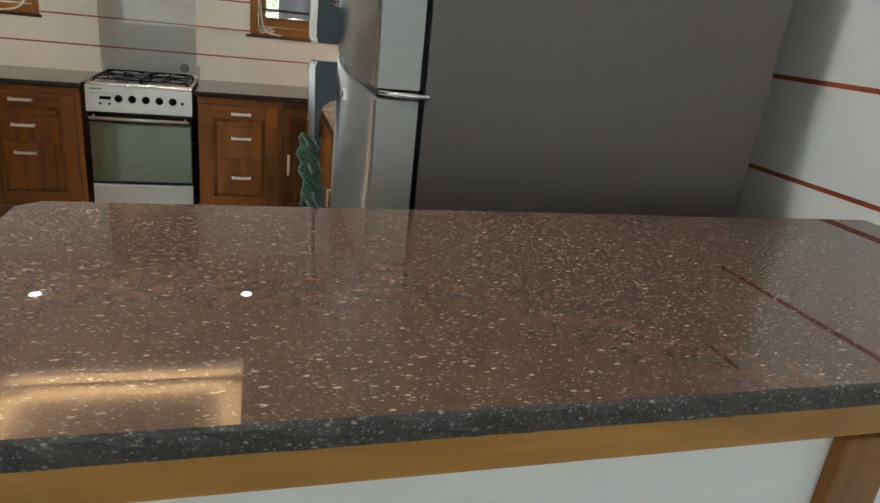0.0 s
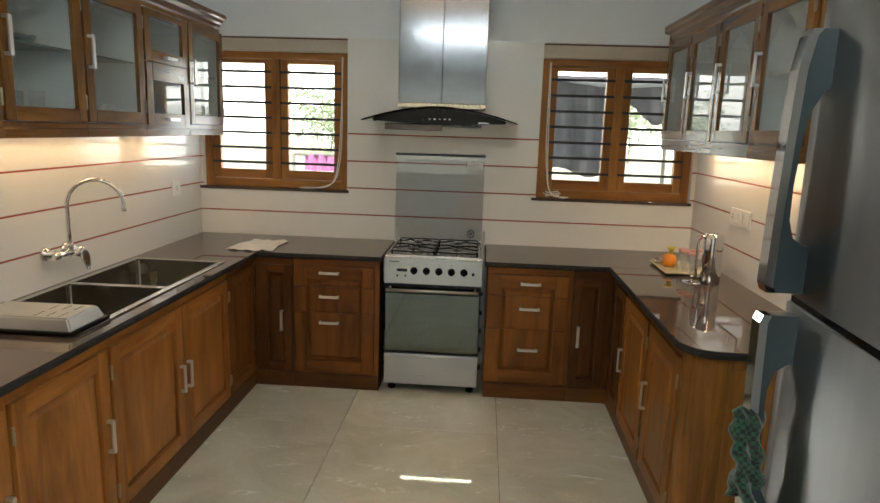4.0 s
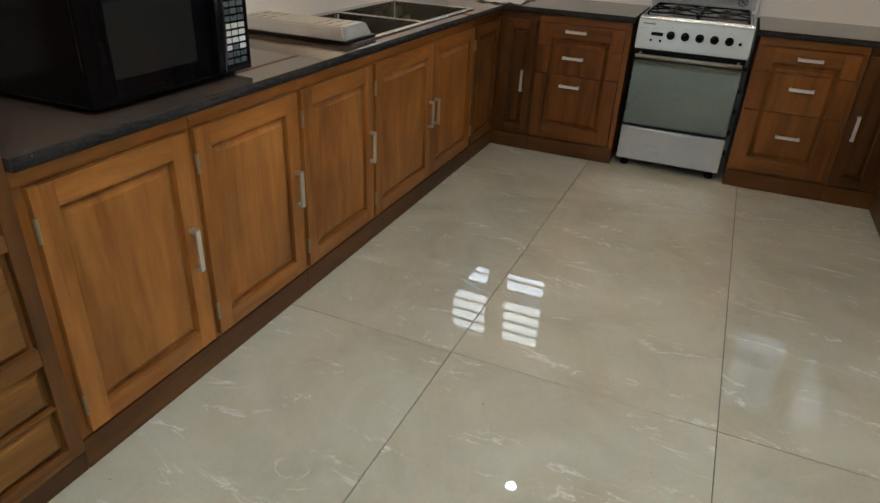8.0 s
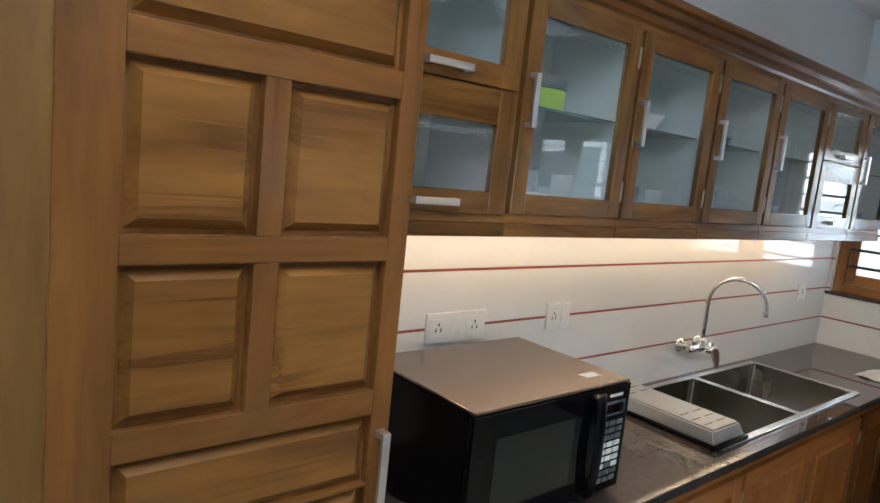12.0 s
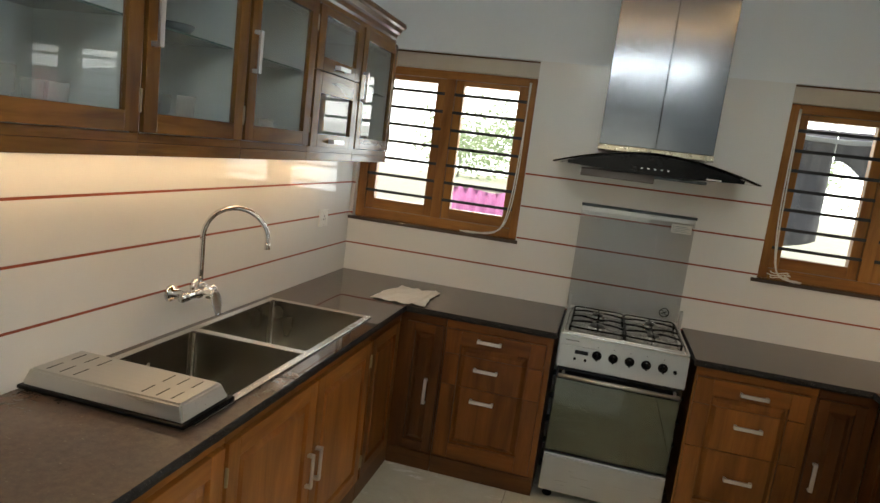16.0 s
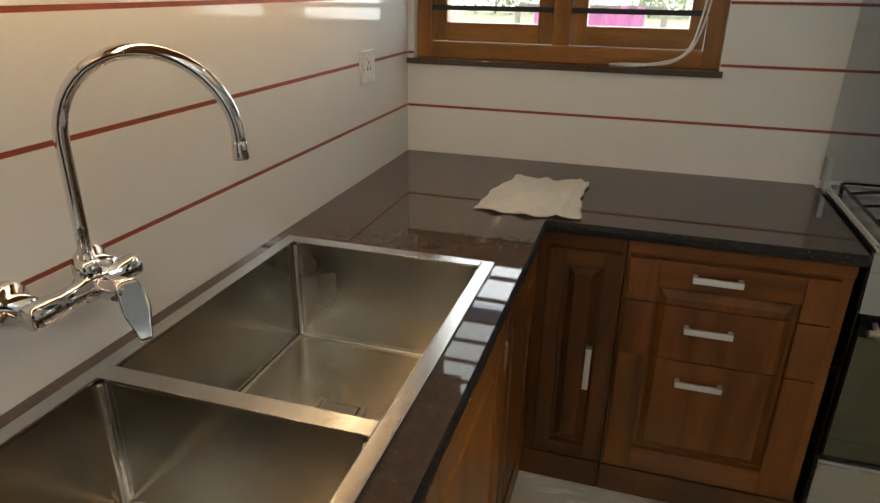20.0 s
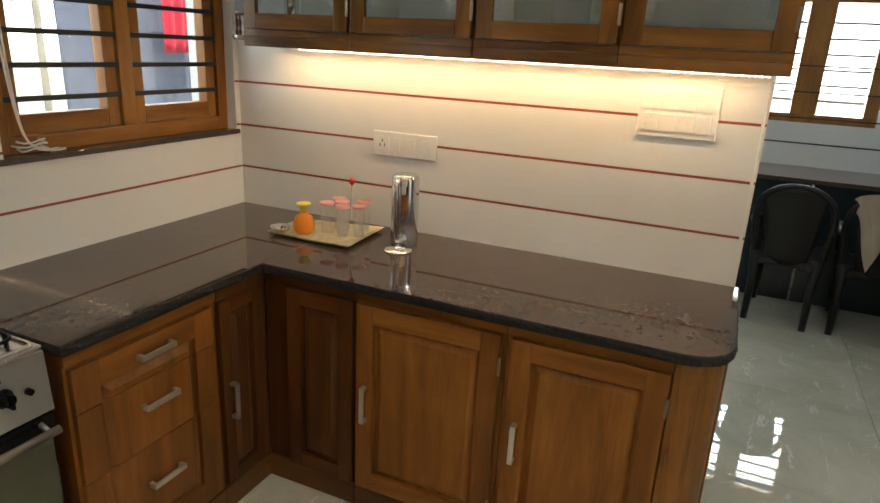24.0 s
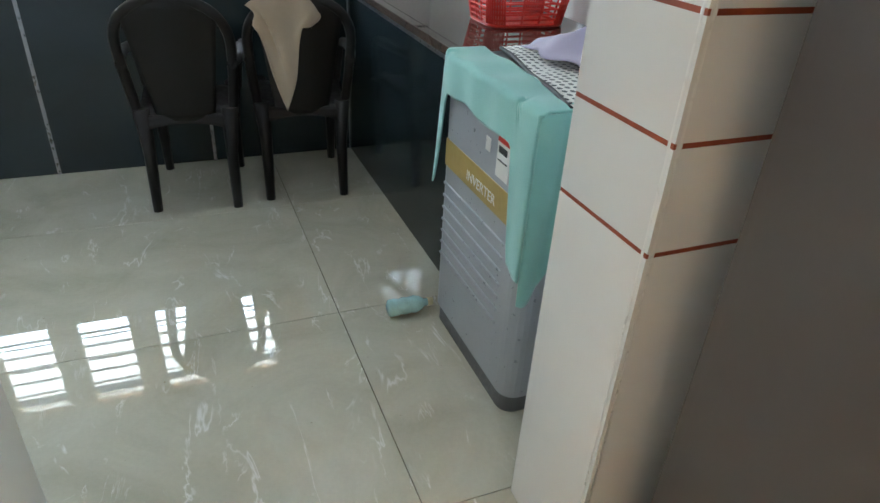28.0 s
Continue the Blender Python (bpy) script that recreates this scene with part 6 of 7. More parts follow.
# ---- under-cabinet light strips ----
for x, y0, y1 in ((0.10, -3.70, LEND - 0.03), (3.31, REND + 0.03, RS - 0.03)):
    st = thing("light_strip", pose(x, 0, 0), "warm light strip under the wall cabinets, lit", "light strip")
    part("channel", bx(-0.009, 0.009, y0, y1, 1.5595, 1.5648), NICKEL, st)
    part("tape", bx(-0.006, 0.006, y0 + 0.005, y1 - 0.005, 1.5588, 1.5594), WHITE_PL, st)
    bm = bmesh.new()
    for k in range(int((y1 - y0 - 0.02) / 0.018)):
        box(bm, -0.0035, 0.0035, y0 + 0.010 + k * 0.018, y0 + 0.017 + k * 0.018, 1.5568, 1.5587)
    part("lit_diodes", bm, GLOW_WARM, st, "row of glowing warm diodes").visible_shadow = False

# ---- cloth on the worktop ----


def rag(u, v):
    """A flat rectangle with nibbled edges, small creases and one fold turned up."""
    a, b, c, d = Vector((0.405, -0.612, 0)), Vector((0.698, -0.606, 0)), Vector((0.690, -0.235, 0)), Vector((0.455, -0.247, 0))
    p = a * (1 - u) * (1 - v) + b * u * (1 - v) + c * u * v + d * (1 - u) * v
    ex, ey = abs(2 * u - 1) ** 6, abs(2 * v - 1) ** 6
    p.x += ex * (0.006 * math.sin(7 * v + 1) + 0.003 * math.sin(23 * v))
    p.y += ey * (0.010 * math.sin(5 * u + 2) + 0.005 * math.sin(19 * u))
    z = 0.8712 + 0.0035 * abs(math.sin(9 * u + 4 * v)) ** 3 + 0.003 * abs(math.sin(6 * v - 11 * u + 1)) ** 4 + 0.0016 * math.sin(31 * u) * math.sin(27 * v) + 0.0016
    z += 0.010 * math.exp(-((u - 0.80 - 0.1 * v) / 0.035) ** 2) * (0.4 + 0.6 * v)
    return (p.x, p.y, z)


tagged(mesh_ob("cleaning_cloth", sheet(bmesh.new(), 44, 44, rag, 0, 0.0025), RAG), "crumpled cream cleaning cloth lying on the worktop", "cloth")

# ---- tray, glasses, squeezer and flask ----
tray = thing("serving_tray", pose(0, 0, 0), "patterned yellow-green serving tray on the worktop", "tray")


def tray_f(u, v):
    a, b, c, d = Vector((3.035, -0.425, 0)), Vector((3.030, -0.795, 0)), Vector((3.335, -0.775, 0)), Vector((3.255, -0.420, 0))
    p = a * (1 - u) * (1 - v) + b * u * (1 - v) + c * u * v + d * (1 - u) * v
    e = min(u, 1 - u, v, 1 - v)
    return (p.x, p.y, 0.8712 + (0.014 if e < 0.01 else 0.004 if e < 0.08 else 0.001) + 0.0015 * math.sin(9 * u))


part("dish", sheet(bmesh.new(), 22, 22, tray_f, 0, 0.0022), TRAYM, tray)


def tumbler(x, y, z, h=0.12, r=0.027, rim=PINK, name="drinking_glass", label="clear tumbler with a pink rim on the tray", g="tumblers on the tray"):
    t = thing(name, pose(x, y, z), label, "glass", g)
    bm = bmesh.new()
    lathe(bm, [(0, 0.001), (r * 0.74, 0.0), (r * 0.78, 0.004), (r, h - 0.0005), (r - 0.0002, h)], (0, 0, 0), 20, closed=False)
    part("cup", bm, CLEAR, t)
    bm = bmesh.new()
    lathe(bm, [(r * 0.985, h - 0.009), (r * 1.03, h - 0.008), (r * 1.03, h + 0.001), (r * 0.97, h + 0.001)], (0, 0, 0), 20)
    part("rim_band", bm, rim, t)
    return t


for x, y in ((3.18, -0.60), (3.23, -0.64), (3.17, -0.68), (3.27, -0.60), (3.20, -0.735), (3.28, -0.71)):
    tumbler(x, y, 0.8765)
sq = thing("juice_squeezer", pose(3.12, -0.535, 0.8765), "orange and yellow plastic juice squeezer on the tray", "squeezer")
bm = bmesh.new()
lathe(bm, [(0.030, 0.0), (0.040, 0.015), (0.042, 0.040), (0.034, 0.065), (0.020, 0.075), (0.0, 0.078)], (0, 0, 0), 20)
part("bowl", bm, ORANGE, sq)
bm = bmesh.new()
lathe(bm, [(0.016, 0.078), (0.014, 0.10), (0.026, 0.105), (0.028, 0.115), (0.010, 0.118), (0, 0.118)], (0.012, 0.01, 0), 18)
part("cone", bm, YELLOW, sq)
dish = thing("steel_dish", pose(3.085, -0.450, 0.8765), "small steel dish at the end of the tray", "dish")
bm = bmesh.new()
lathe(bm, [(0, 0.001), (0.022, 0.0), (0.036, 0.010), (0.040, 0.022), (0.037, 0.022), (0.020, 0.004), (0, 0.004)], (0, 0, 0), 22)
part("body", bm, CHROME, dish)
stick = thing("cocktail_stirrer", pose(3.235, -0.665, 0.878), "red-topped clear stirrer standing among the tumblers", "stirrer")
bm = bmesh.new()
tube(bm, [(0, 0, 0), (0.008, -0.01, 0.19)], 0.003, 8)
part("rod", bm, CLEAR, stick)
bm = bmesh.new()
lathe(bm, [(0.004, 0.185), (0.012, 0.195), (0.014, 0.205), (0.006, 0.213), (0.0, 0.214)], (0.008, -0.01, 0), 12)
part("knob", bm, REDPL, stick)
flask = thing("steel_flask", pose(3.235, -0.915, 0.8705), "tall polished steel flask standing on the worktop", "flask")
bm = bmesh.new()
lathe(bm, [(0.050, 0.0), (0.052, 0.006), (0.052, 0.252), (0.049, 0.262), (0.040, 0.268), (0, 0.269)], (0, 0, 0), 30)
part("body", bm, CHROME, flask)
bm = bmesh.new()
tube(bm, smooth_path([(-0.045, 0, 0.25), (-0.078, 0, 0.235), (-0.080, 0, 0.13), (-0.075, 0, 0.04), (-0.048, 0, 0.03)]), 0.007, 10)
part("handle", bm, CHROME, flask)
lidd = thing("steel_saucer", pose(3.13, -0.945, 0.8705), "small polished steel saucer with a knob on the worktop", "saucer")
bm = bmesh.new()
lathe(bm, [(0.050, 0.0), (0.052, 0.004), (0.048, 0.008), (0.020, 0.013), (0.010, 0.016), (0.008, 0.026), (0.013, 0.033), (0.010, 0.040), (0, 0.042)], (0, 0, 0), 26)
part("cap", bm, CHROME, lidd)

# ---- things inside the wall cabinets ----


def turned(name, x, y, z, profile, m, label, cat, g=""):
    t = thing(name, pose(x, y, z), label, cat, g)
    bm = bmesh.new()
    lathe(bm, profile, (0, 0, 0), 22, closed=m is not CLEAR)
    part("body", bm, m, t)
    return t


SH = 1.9112
t = turned("food_container", 0.19, -3.02, SH, [(0.070, 0.0), (0.078, 0.01), (0.080, 0.055), (0.078, 0.058)], LIME, "lime-green food container with a grey lid on the shelf", "container")
bm = bmesh.new()
lathe(bm, [(0.081, 0.0582), (0.081, 0.085), (0.060, 0.098), (0, 0.10)], (0, 0, 0), 22)
part("lid", bm, HANDLE_GREY, t)
turned("serving_bowl", 0.18, -2.50, SH, [(0.045, 0.0), (0.055, 0.004), (0.085, 0.055), (0.081, 0.055), (0.05, 0.01), (0, 0.008)], WHITE_PL, "white bowl upside on the glass shelf", "bowl")
turned("serving_bowl", 0.18, -1.98, SH, [(0.040, 0.0), (0.050, 0.004), (0.070, 0.035), (0.066, 0.035), (0.045, 0.01), (0, 0.008)], HANDLE_GREY, "small dark bowl on the glass shelf", "bowl")
turned("serving_bowl", 0.18, -1.55, 1.604, [(0.045, 0.0), (0.055, 0.004), (0.080, 0.06), (0.076, 0.06), (0.05, 0.01), (0, 0.008)], WHITE_PL, "white bowl inside the wall cabinet", "bowl")
rnd = random.Random(5)
for y0 in (-3.1, -2.62, -2.15, -1.68, -0.72):
    for k in range(4):
        h = rnd.uniform(0.09, 0.15)
        r = rnd.uniform(0.026, 0.034)
        if k % 2:
            prof = [(0, 0.0), (r * 0.9, 0.0), (0.005, 0.008), (0.005, h * 0.45), (r * 0.9, h * 0.62), (r, h)]
            turned("wine_glass", 0.12 + 0.07 * (k % 3), y0 + k * 0.075, 1.6035, prof, CLEAR, "clear stemmed glass inside the wall cabinet", "glass", "glasses in the wall cabinets")
        else:
            prof = [(0, 0.0), (r * 0.8, 0.0), (r, h)]
            turned("tumbler", 0.12 + 0.07 * (k % 3), y0 + k * 0.075, 1.6035, prof, CLEAR, "clear tumbler inside the wall cabinet", "glass", "glasses in the wall cabinets")
for i, (x0, x1, y0, y1, h, m, lb) in enumerate(((0.08, 0.28, -3.66, -3.50, 0.07, YELLOW, "yellow carton lying in the wall cabinet"), (0.09, 0.29, -3.48, -3.29, 0.055, PINK, "pink carton lying in the wall cabinet"),
                                               (0.10, 0.24, -3.20, -2.98, 0.075, PAPER, "white cardboard box inside the wall cabinet"))):
    c = thing("carton", pose(0, 0, 0), lb, "box")
    part("box", bx(x0, x1, y0, y1, 1.6032, 1.6032 + h, bev=0.002), m, c)
for y0, kind in ((-0.42, 0), (-0.50, 1), (-0.57, 1), (-0.65, 2)):
    prof = ([(0.026, 0), (0.028, 0.17), (0.018, 0.19), (0.018, 0.21), (0, 0.212)], [(0.022, 0), (0.030, 0.05), (0.027, 0.05), (0.02, 0.006), (0, 0.006)], [(0, 0), (0.030, 0), (0.036, 0.09)])[kind]
    turned("steel_bottle" if kind == 0 else "small_cup", 3.22 + 0.02 * kind, y0, 1.6035, prof, CHROME if kind < 2 else CLEAR, ("steel bottle", "small steel cup", "clear cup")[kind] + " standing in a glazed wall cabinet", "bottle" if kind == 0 else "cup")
t = turned("food_container", 3.22, -1.477, 1.79, [(0.065, 0.0), (0.072, 0.01), (0.074, 0.075), (0.070, 0.078)], LIME, "lime-green food container stacked on a clear jar", "container")
bm = bmesh.new()
lathe(bm, [(0.075, 0.0782), (0.075, 0.10), (0.055, 0.112), (0, 0.114)], (0, 0, 0), 22)
part("lid", bm, WHITE_PL, t)
turned("storage_jar", 3.22, -1.477, 1.6035, [(0, 0), (0.058, 0), (0.060, 0.17), (0.056, 0.1855), (0, 0.186)], CLEAR, "clear storage jar in the wall cabinet", "jar")
turned("glass_bowl", 3.20, -1.33, 1.6035, [(0, 0), (0.05, 0.004), (0.075, 0.04), (0.095, 0.08)], CLEAR, "clear glass bowl in the wall cabinet", "bowl")
turned("glass_jar", 3.22, -0.95, SH, [(0.05, 0), (0.055, 0.01), (0.055, 0.10), (0.045, 0.115), (0.047, 0.125), (0, 0.126)], CLEAR, "clear jar on the cabinet shelf", "jar")
for k in range(5):
    t = thing("cutlery_piece", pose(3.18 + 0.01 * k, -0.90 - 0.05 * k, 1.6035, 0, 0, 20 * k), "blue-handled utensil lying in the wall cabinet", "utensil")
    part("handle", bx(-0.05, 0.05, -0.007, 0.007, 0.0, 0.012, bev=0.003), BLUE_INK, t)
    part("blade", bx(0.05, 0.12, -0.006, 0.006, 0.004, 0.007), CHROME, t)

# boxes on top of the cabinets
rb = thing("red_carton", pose(0.345, -3.225, 2.2825, 0, 0, 25), "small red carton with a white band on top of the cabinets", "box")
part("box", bx(-0.045, 0.045, -0.04, 0.04, 0, 0.075, bev=0.002), REDPL, rb)
part("band", bx(-0.030, 0.046, -0.0408, -0.0402, 0.040, 0.052), PAPER, rb)
part("band", bx(0.0452, 0.0458, -0.030, 0.030, 0.040, 0.052), PAPER, rb)
wb = thing("white_carton", pose(0.30, -3.42, 2.2825, 0, 0, 8), "white carton with a blue mark on top of the cabinets", "box")
part("box", bx(-0.06, 0.06, -0.11, 0.11, 0, 0.085, bev=0.002), PAPER, wb)
part("mark", bx(0.0602, 0.0608, -0.03, 0.06, 0.03, 0.055), BLUE_INK, wb)

# ---- open corner shelves with turned rails beside the wall cabinets ----
cs = thing("corner_shelf", pose(3.385, RS + 0.002, 0), "quarter-round teak corner shelves with little turned rails", "shelf")
for z in (1.585, 1.865):
    pts = [(0, 0)] + [(-0.30 * math.cos(a), 0.195 * math.sin(a)) for a in (math.pi / 2 * k / 10 for k in range(11))]
    part("shelf", prism(bmesh.new(), pts, z, z + 0.016), CAB_H, cs)
    for k in range(7):
        a = math.pi / 2 * (k + 0.4) / 7.2
        px, py = -0.288 * math.cos(a), 0.184 * math.sin(a)
        bm = bmesh.new()
        lathe(bm, [(0.004, z + 0.016), (0.007, z + 0.026), (0.0035, z + 0.040), (0.007, z + 0.060), (0.0035, z + 0.080), (0.006, z + 0.092)], (px, py, 0), 8)
        part("spindle", bm, WOOD_DK, cs)
    bm = bmesh.new()
    tube(bm, [(-0.288 * math.cos(a), 0.184 * math.sin(a), z + 0.096) for a in (math.pi / 2 * k / 12 for k in range(13))], 0.006, 8)
    part("rail", bm, WOOD_DK, cs)
bm = bmesh.new()
lathe(bm, [(0.012, 1.601), (0.012, 1.66), (0.006, 1.68), (0.011, 1.72), (0.006, 1.76), (0.012, 1.80), (0.012, 1.864)], (-0.27, 0.02, 0), 10)
part("post", bm, WOOD_DK, cs)
pts = [(0, 0)] + [(-0.355 * math.cos(a), 0.230 * math.sin(a)) for a in (math.pi / 2 * k / 12 for k in range(13))]
part("top", prism(bmesh.new(), pts, UT + 0.075, UT + 0.102), CAB_H, cs)
pts = [(0, 0)] + [(-0.325 * math.cos(a), 0.210 * math.sin(a)) for a in (math.pi / 2 * k / 12 for k in range(13))]
part("top_moulding", prism(bmesh.new(), pts, UT + 0.0, UT + 0.0748), CAB_H, cs)

# ---- dish cloth on the refrigerator grip ----


def cloth_wrap(u, v):
    a = 2 * math.pi * u
    z = 0.915 + 0.205 * v
    r = 0.0215 + 0.005 * math.sin(3 * a + 7 * v) + 0.004 * math.sin(23 * v + a) + (0.004 if v < 0.2 else 0)
    return (FX - 0.094 + r * math.cos(a) * 1.2 - 0.012 * v, FY1 - 0.056 + r * math.sin(a), z + 0.012 * math.sin(2 * a) - 0.018 * (1 - v) * math.cos(a))


tagged(mesh_ob("dish_cloth", sheet(bmesh.new(), 32, 30, cloth_wrap, 0, 0.002), CHECK), "green and black checked dish cloth tied on the refrigerator grip", "cloth")

# ---- sack in front of the refrigerator ----
sk = thing("fertiliser_sack", pose(2.385, -3.665, 0), "white woven plastic sack with blue print standing by the refrigerator", "sack")


def sack_f(u, v):
    a = 2 * math.pi * u
    top = 1 - max(0, v - 0.85) * 0.9
    bulge = (0.92 + 0.10 * math.sin(math.pi * min(1, v * 1.2 + 0.05))) * top
    c, s = math.cos(a), math.sin(a)
    p = 0.6
    x = 0.110 * bulge * math.copysign(abs(c) ** p, c) + 0.007 * math.sin(5 * a + 9 * v)
    y = (0.190 - 0.095 * v) * bulge * math.copysign(abs(s) ** p, s) + 0.005 * math.sin(4 * a - 11 * v)
    return (x + 0.09 * v, y - 0.075 * v - 0.012, 0.58 * v + 0.010 * math.sin(6 * a) * v)


bm = sheet(bmesh.new(), 44, 26, sack_f)
vb = [bm.verts.new((0.08 * math.cos(2 * math.pi * k / 12), 0.14 * math.sin(2 * math.pi * k / 12), 0.002)) for k in range(12)]
bm.faces.new(vb)
body_s = part("bag", bm, SACK, sk)


def on_sack(bm):
    """Wrap flat lettering (x along the line, z up) on the bag, its line climbing steeply."""
    for v in bm.verts:
        right = v.co.x * 0.30 - v.co.z * 0.954
        up = v.co.x * 0.954 + v.co.z * 0.30
        a_ = radians(108) + right / 0.15
        q = Vector(sack_f(a_ / (2 * math.pi), max(0.02, min(0.98, (0.25 + up) / 0.58))))
        out = Vector((math.cos(a_), math.sin(a_), 0)) * (0.0022 - v.co.y)
        v.co = q + out
    return bm


bm = text_bm("NEEM", 0.052)
bmesh.ops.triangulate(bm, faces=bm.faces)
part("print", on_sack(bm), BLUE_INK, sk, "blue printed letters")
for k in range(4):
    part("print_bar", on_sack(bx(-0.125 + k * 0.029, -0.106 + k * 0.029, -0.0006, 0.0006, 0.0, 0.036)), BLUE_INK, sk)
bm = bmesh.new()
prism(bm, [(0.02, 0.06), (0.15, 0.06), (0.12, 0.15), (0.05, 0.13)], -0.0006, 0.0006, axis='y')
bmesh.ops.subdivide_edges(bm, edges=bm.edges, cuts=4, use_grid_fill=True)
part("print_patch", on_sack(bm), BLUE_INK, sk, "dark blue printed patch")

# ---- chairs in the utility room ----


def plastic_chair(m, label):
    """Moulded plastic armchair; it faces local +x, its back at the origin side."""
    c = thing("plastic_chair", m, label, "chair", "utility room chairs")
    W = 0.178

    def back(u, v):
        a = u * 2 - 1
        y = a * (0.115 + 0.055 * v)
        return (0.075 - 0.115 * v - 0.030 * (1 - a * a), y, 0.40 + (0.50 - 0.075 * a ** 4) * v)
    part("backrest", sheet(bmesh.new(), 18, 14, back, 0, 0.007), CHAIR_PL, c)
    bm = bmesh.new()
    arch = [(0.09, -W - 0.012, 0.42), (0.045, -W - 0.03, 0.62), (0.0, -W - 0.03, 0.76), (-0.030, -0.165, 0.845), (-0.045, -0.085, 0.893), (-0.050, 0, 0.905), (-0.045, 0.085, 0.893), (-0.030, 0.165, 0.845), (0.0, W + 0.03, 0.76), (0.045, W + 0.03, 0.62), (0.09, W + 0.012, 0.42)]
    tube(bm, smooth_path(arch, 5), 0.021, 8)
    part("back_frame", bm, CHAIR_PL, c)

    def seat(u, v):
        return (0.06 + 0.43 * u, (v * 2 - 1) * (0.185 + 0.03 * u), 0.425 - 0.014 * math.sin(math.pi * v) + 0.012 * u - (0.03 * max(0, u - 0.9) * 10))
    part("seat", sheet(bmesh.new(), 12, 10, seat, 0, 0.010), CHAIR_PL, c)
    part("seat_skirt", sheet(bmesh.new(), 10, 3, lambda u, v: (0.06 - 0.008 * v, (u * 2 - 1) * 0.185, 0.425 - 0.07 * v * (1 - 0.5 * (1 - (u * 2 - 1) ** 2))), 0, 0.006), CHAIR_PL, c)
    for s in (-1, 1):
        bm = bmesh.new()
        tube(bm, smooth_path([(0.02, s * (W + 0.03), 0.645), (0.16, s * (W + 0.055), 0.645), (0.34, s * (W + 0.055), 0.64), (0.42, s * (W + 0.04), 0.60), (0.44, s * (W + 0.02), 0.43)], 5), [0.022] * 21, 8)
        part("armrest", bm, CHAIR_PL, c)
        for xx, dx in ((0.075, -0.050), (0.45, 0.045)):
            bm = bmesh.new()
            tube(bm, [(xx, s * (W - 0.002), 0.45), (xx + dx * 0.35, s * (W - 0.010), 0.26), (xx + dx, s * (W - 0.008), 0.0)], [0.036, 0.026, 0.020], 8)
            part("leg", bm, CHAIR_PL, c)
    return c


ch1 = plastic_chair(pose(5.475, -2.425, 0, 0, 0, -8), "dark brown moulded plastic armchair pushed up to the counter")
ch2 = plastic_chair(pose(5.470, -2.915, 0, 0, 0, -6), "dark brown moulded plastic armchair with a beige towel over its back")


def chair_towel(u, v):
    """Thrown over the top of the chair back: bunched along the rim, one corner hanging low, soft folds running down to it."""
    y = -3.015 + 0.31 * u
    drop = v * (0.13 + 0.33 * max(0.0, 1 - abs(u - 0.60) / 0.42) ** 1.15)
    fold = 0.016 * math.sin(16 * u + 2.5 * v) * (0.35 + 0.65 * v)
    return (5.418 - 0.022 * v + fold - 0.02 * (1 - (2 * u - 1) ** 2), y + 0.10 * v * (0.60 - u) + 0.012 * math.sin(7 * v + 9 * u), 0.928 - drop - 0.05 * (2 * u - 1) ** 2 * (1 - v))


tagged(mesh_ob("towel", sheet(bmesh.new(), 40, 30, chair_towel, 0, 0.006), TOWEL_BEIGE), "beige towel hanging over the back of a plastic chair", "towel")

# ---- cloths, basket and bottle by the washing machine ----


def mint(u, v):
    """Lies over the front edge of the machine's top; its hem rises from one long end, flat on the face, to a thin tail at the other."""
    x = 3.890 + 0.580 * u
    k = min(1.0, max(0.0, (u - 0.14) / 0.07))
    k = k * k * (3 - 2 * k)
    hang = 0.430 - 0.10 * u + k * (-0.31 + 0.075 * u) + 0.34 * math.exp(-((u - 1) / 0.055) ** 2) + 0.006 * math.sin(17 * u)
    top = 0.12
    s = v * (top + hang)
    if s < top:
        return (x, -3.27 + s, 0.9185 + 0.003 * math.sin(20 * u))
    d = s - top
    fold = (0.002 + 0.008 * d) * (1 + math.sin(24 * u + 3 * d))
    out = max(0.0, u - 0.90) * 10
    return (x + 0.09 * d * out - 0.02 * d * (1 - k), -3.1425 + 0.002 * (1 - math.exp(-d * 30)) + fold - 0.012 * out * out, 0.918 - d - 0.004 * math.exp(-d * 40))


tagged(mesh_ob("towel", sheet(bmesh.new(), 64, 40, mint, 0, 0.005), TOWEL_GREEN), "mint-green towel hanging over the front of the washing machine", "towel")


def mint_side(u, v):
    y = -3.132 - 0.23 * u
    d = v * (0.50 - 0.20 * u + 0.03 * math.sin(11 * u))
    return (3.893 - (0.006 + 0.02 * d) * abs(math.sin(9 * u + 2 * d)), y, 0.918 - d)


tagged(mesh_ob("towel", sheet(bmesh.new(), 24, 24, mint_side, 0, 0.004), TOWEL_GREEN), "mint-green towel end hanging down the washing machine's side", "towel")


def dotted(u, v):
    return (3.90 + 0.56 * u, -3.66 + (0.44 - 0.10 * u) * v, 0.9245 + 0.003 * math.sin(12 * u + 5 * v))


dotted_cloth = mesh_ob("dotted_cloth", sheet(bmesh.new(), 20, 20, dotted, 0, 0.004), DOTS)
tagged(dotted_cloth, "white cloth with black dots lying on the washing machine", "cloth")
bm = bmesh.new()
tube(bm, [dotted(k / 20, 1.0) for k in range(21)], 0.006, 6)
part("hem", bm, BLACK_MATT, dotted_cloth, "black hem")


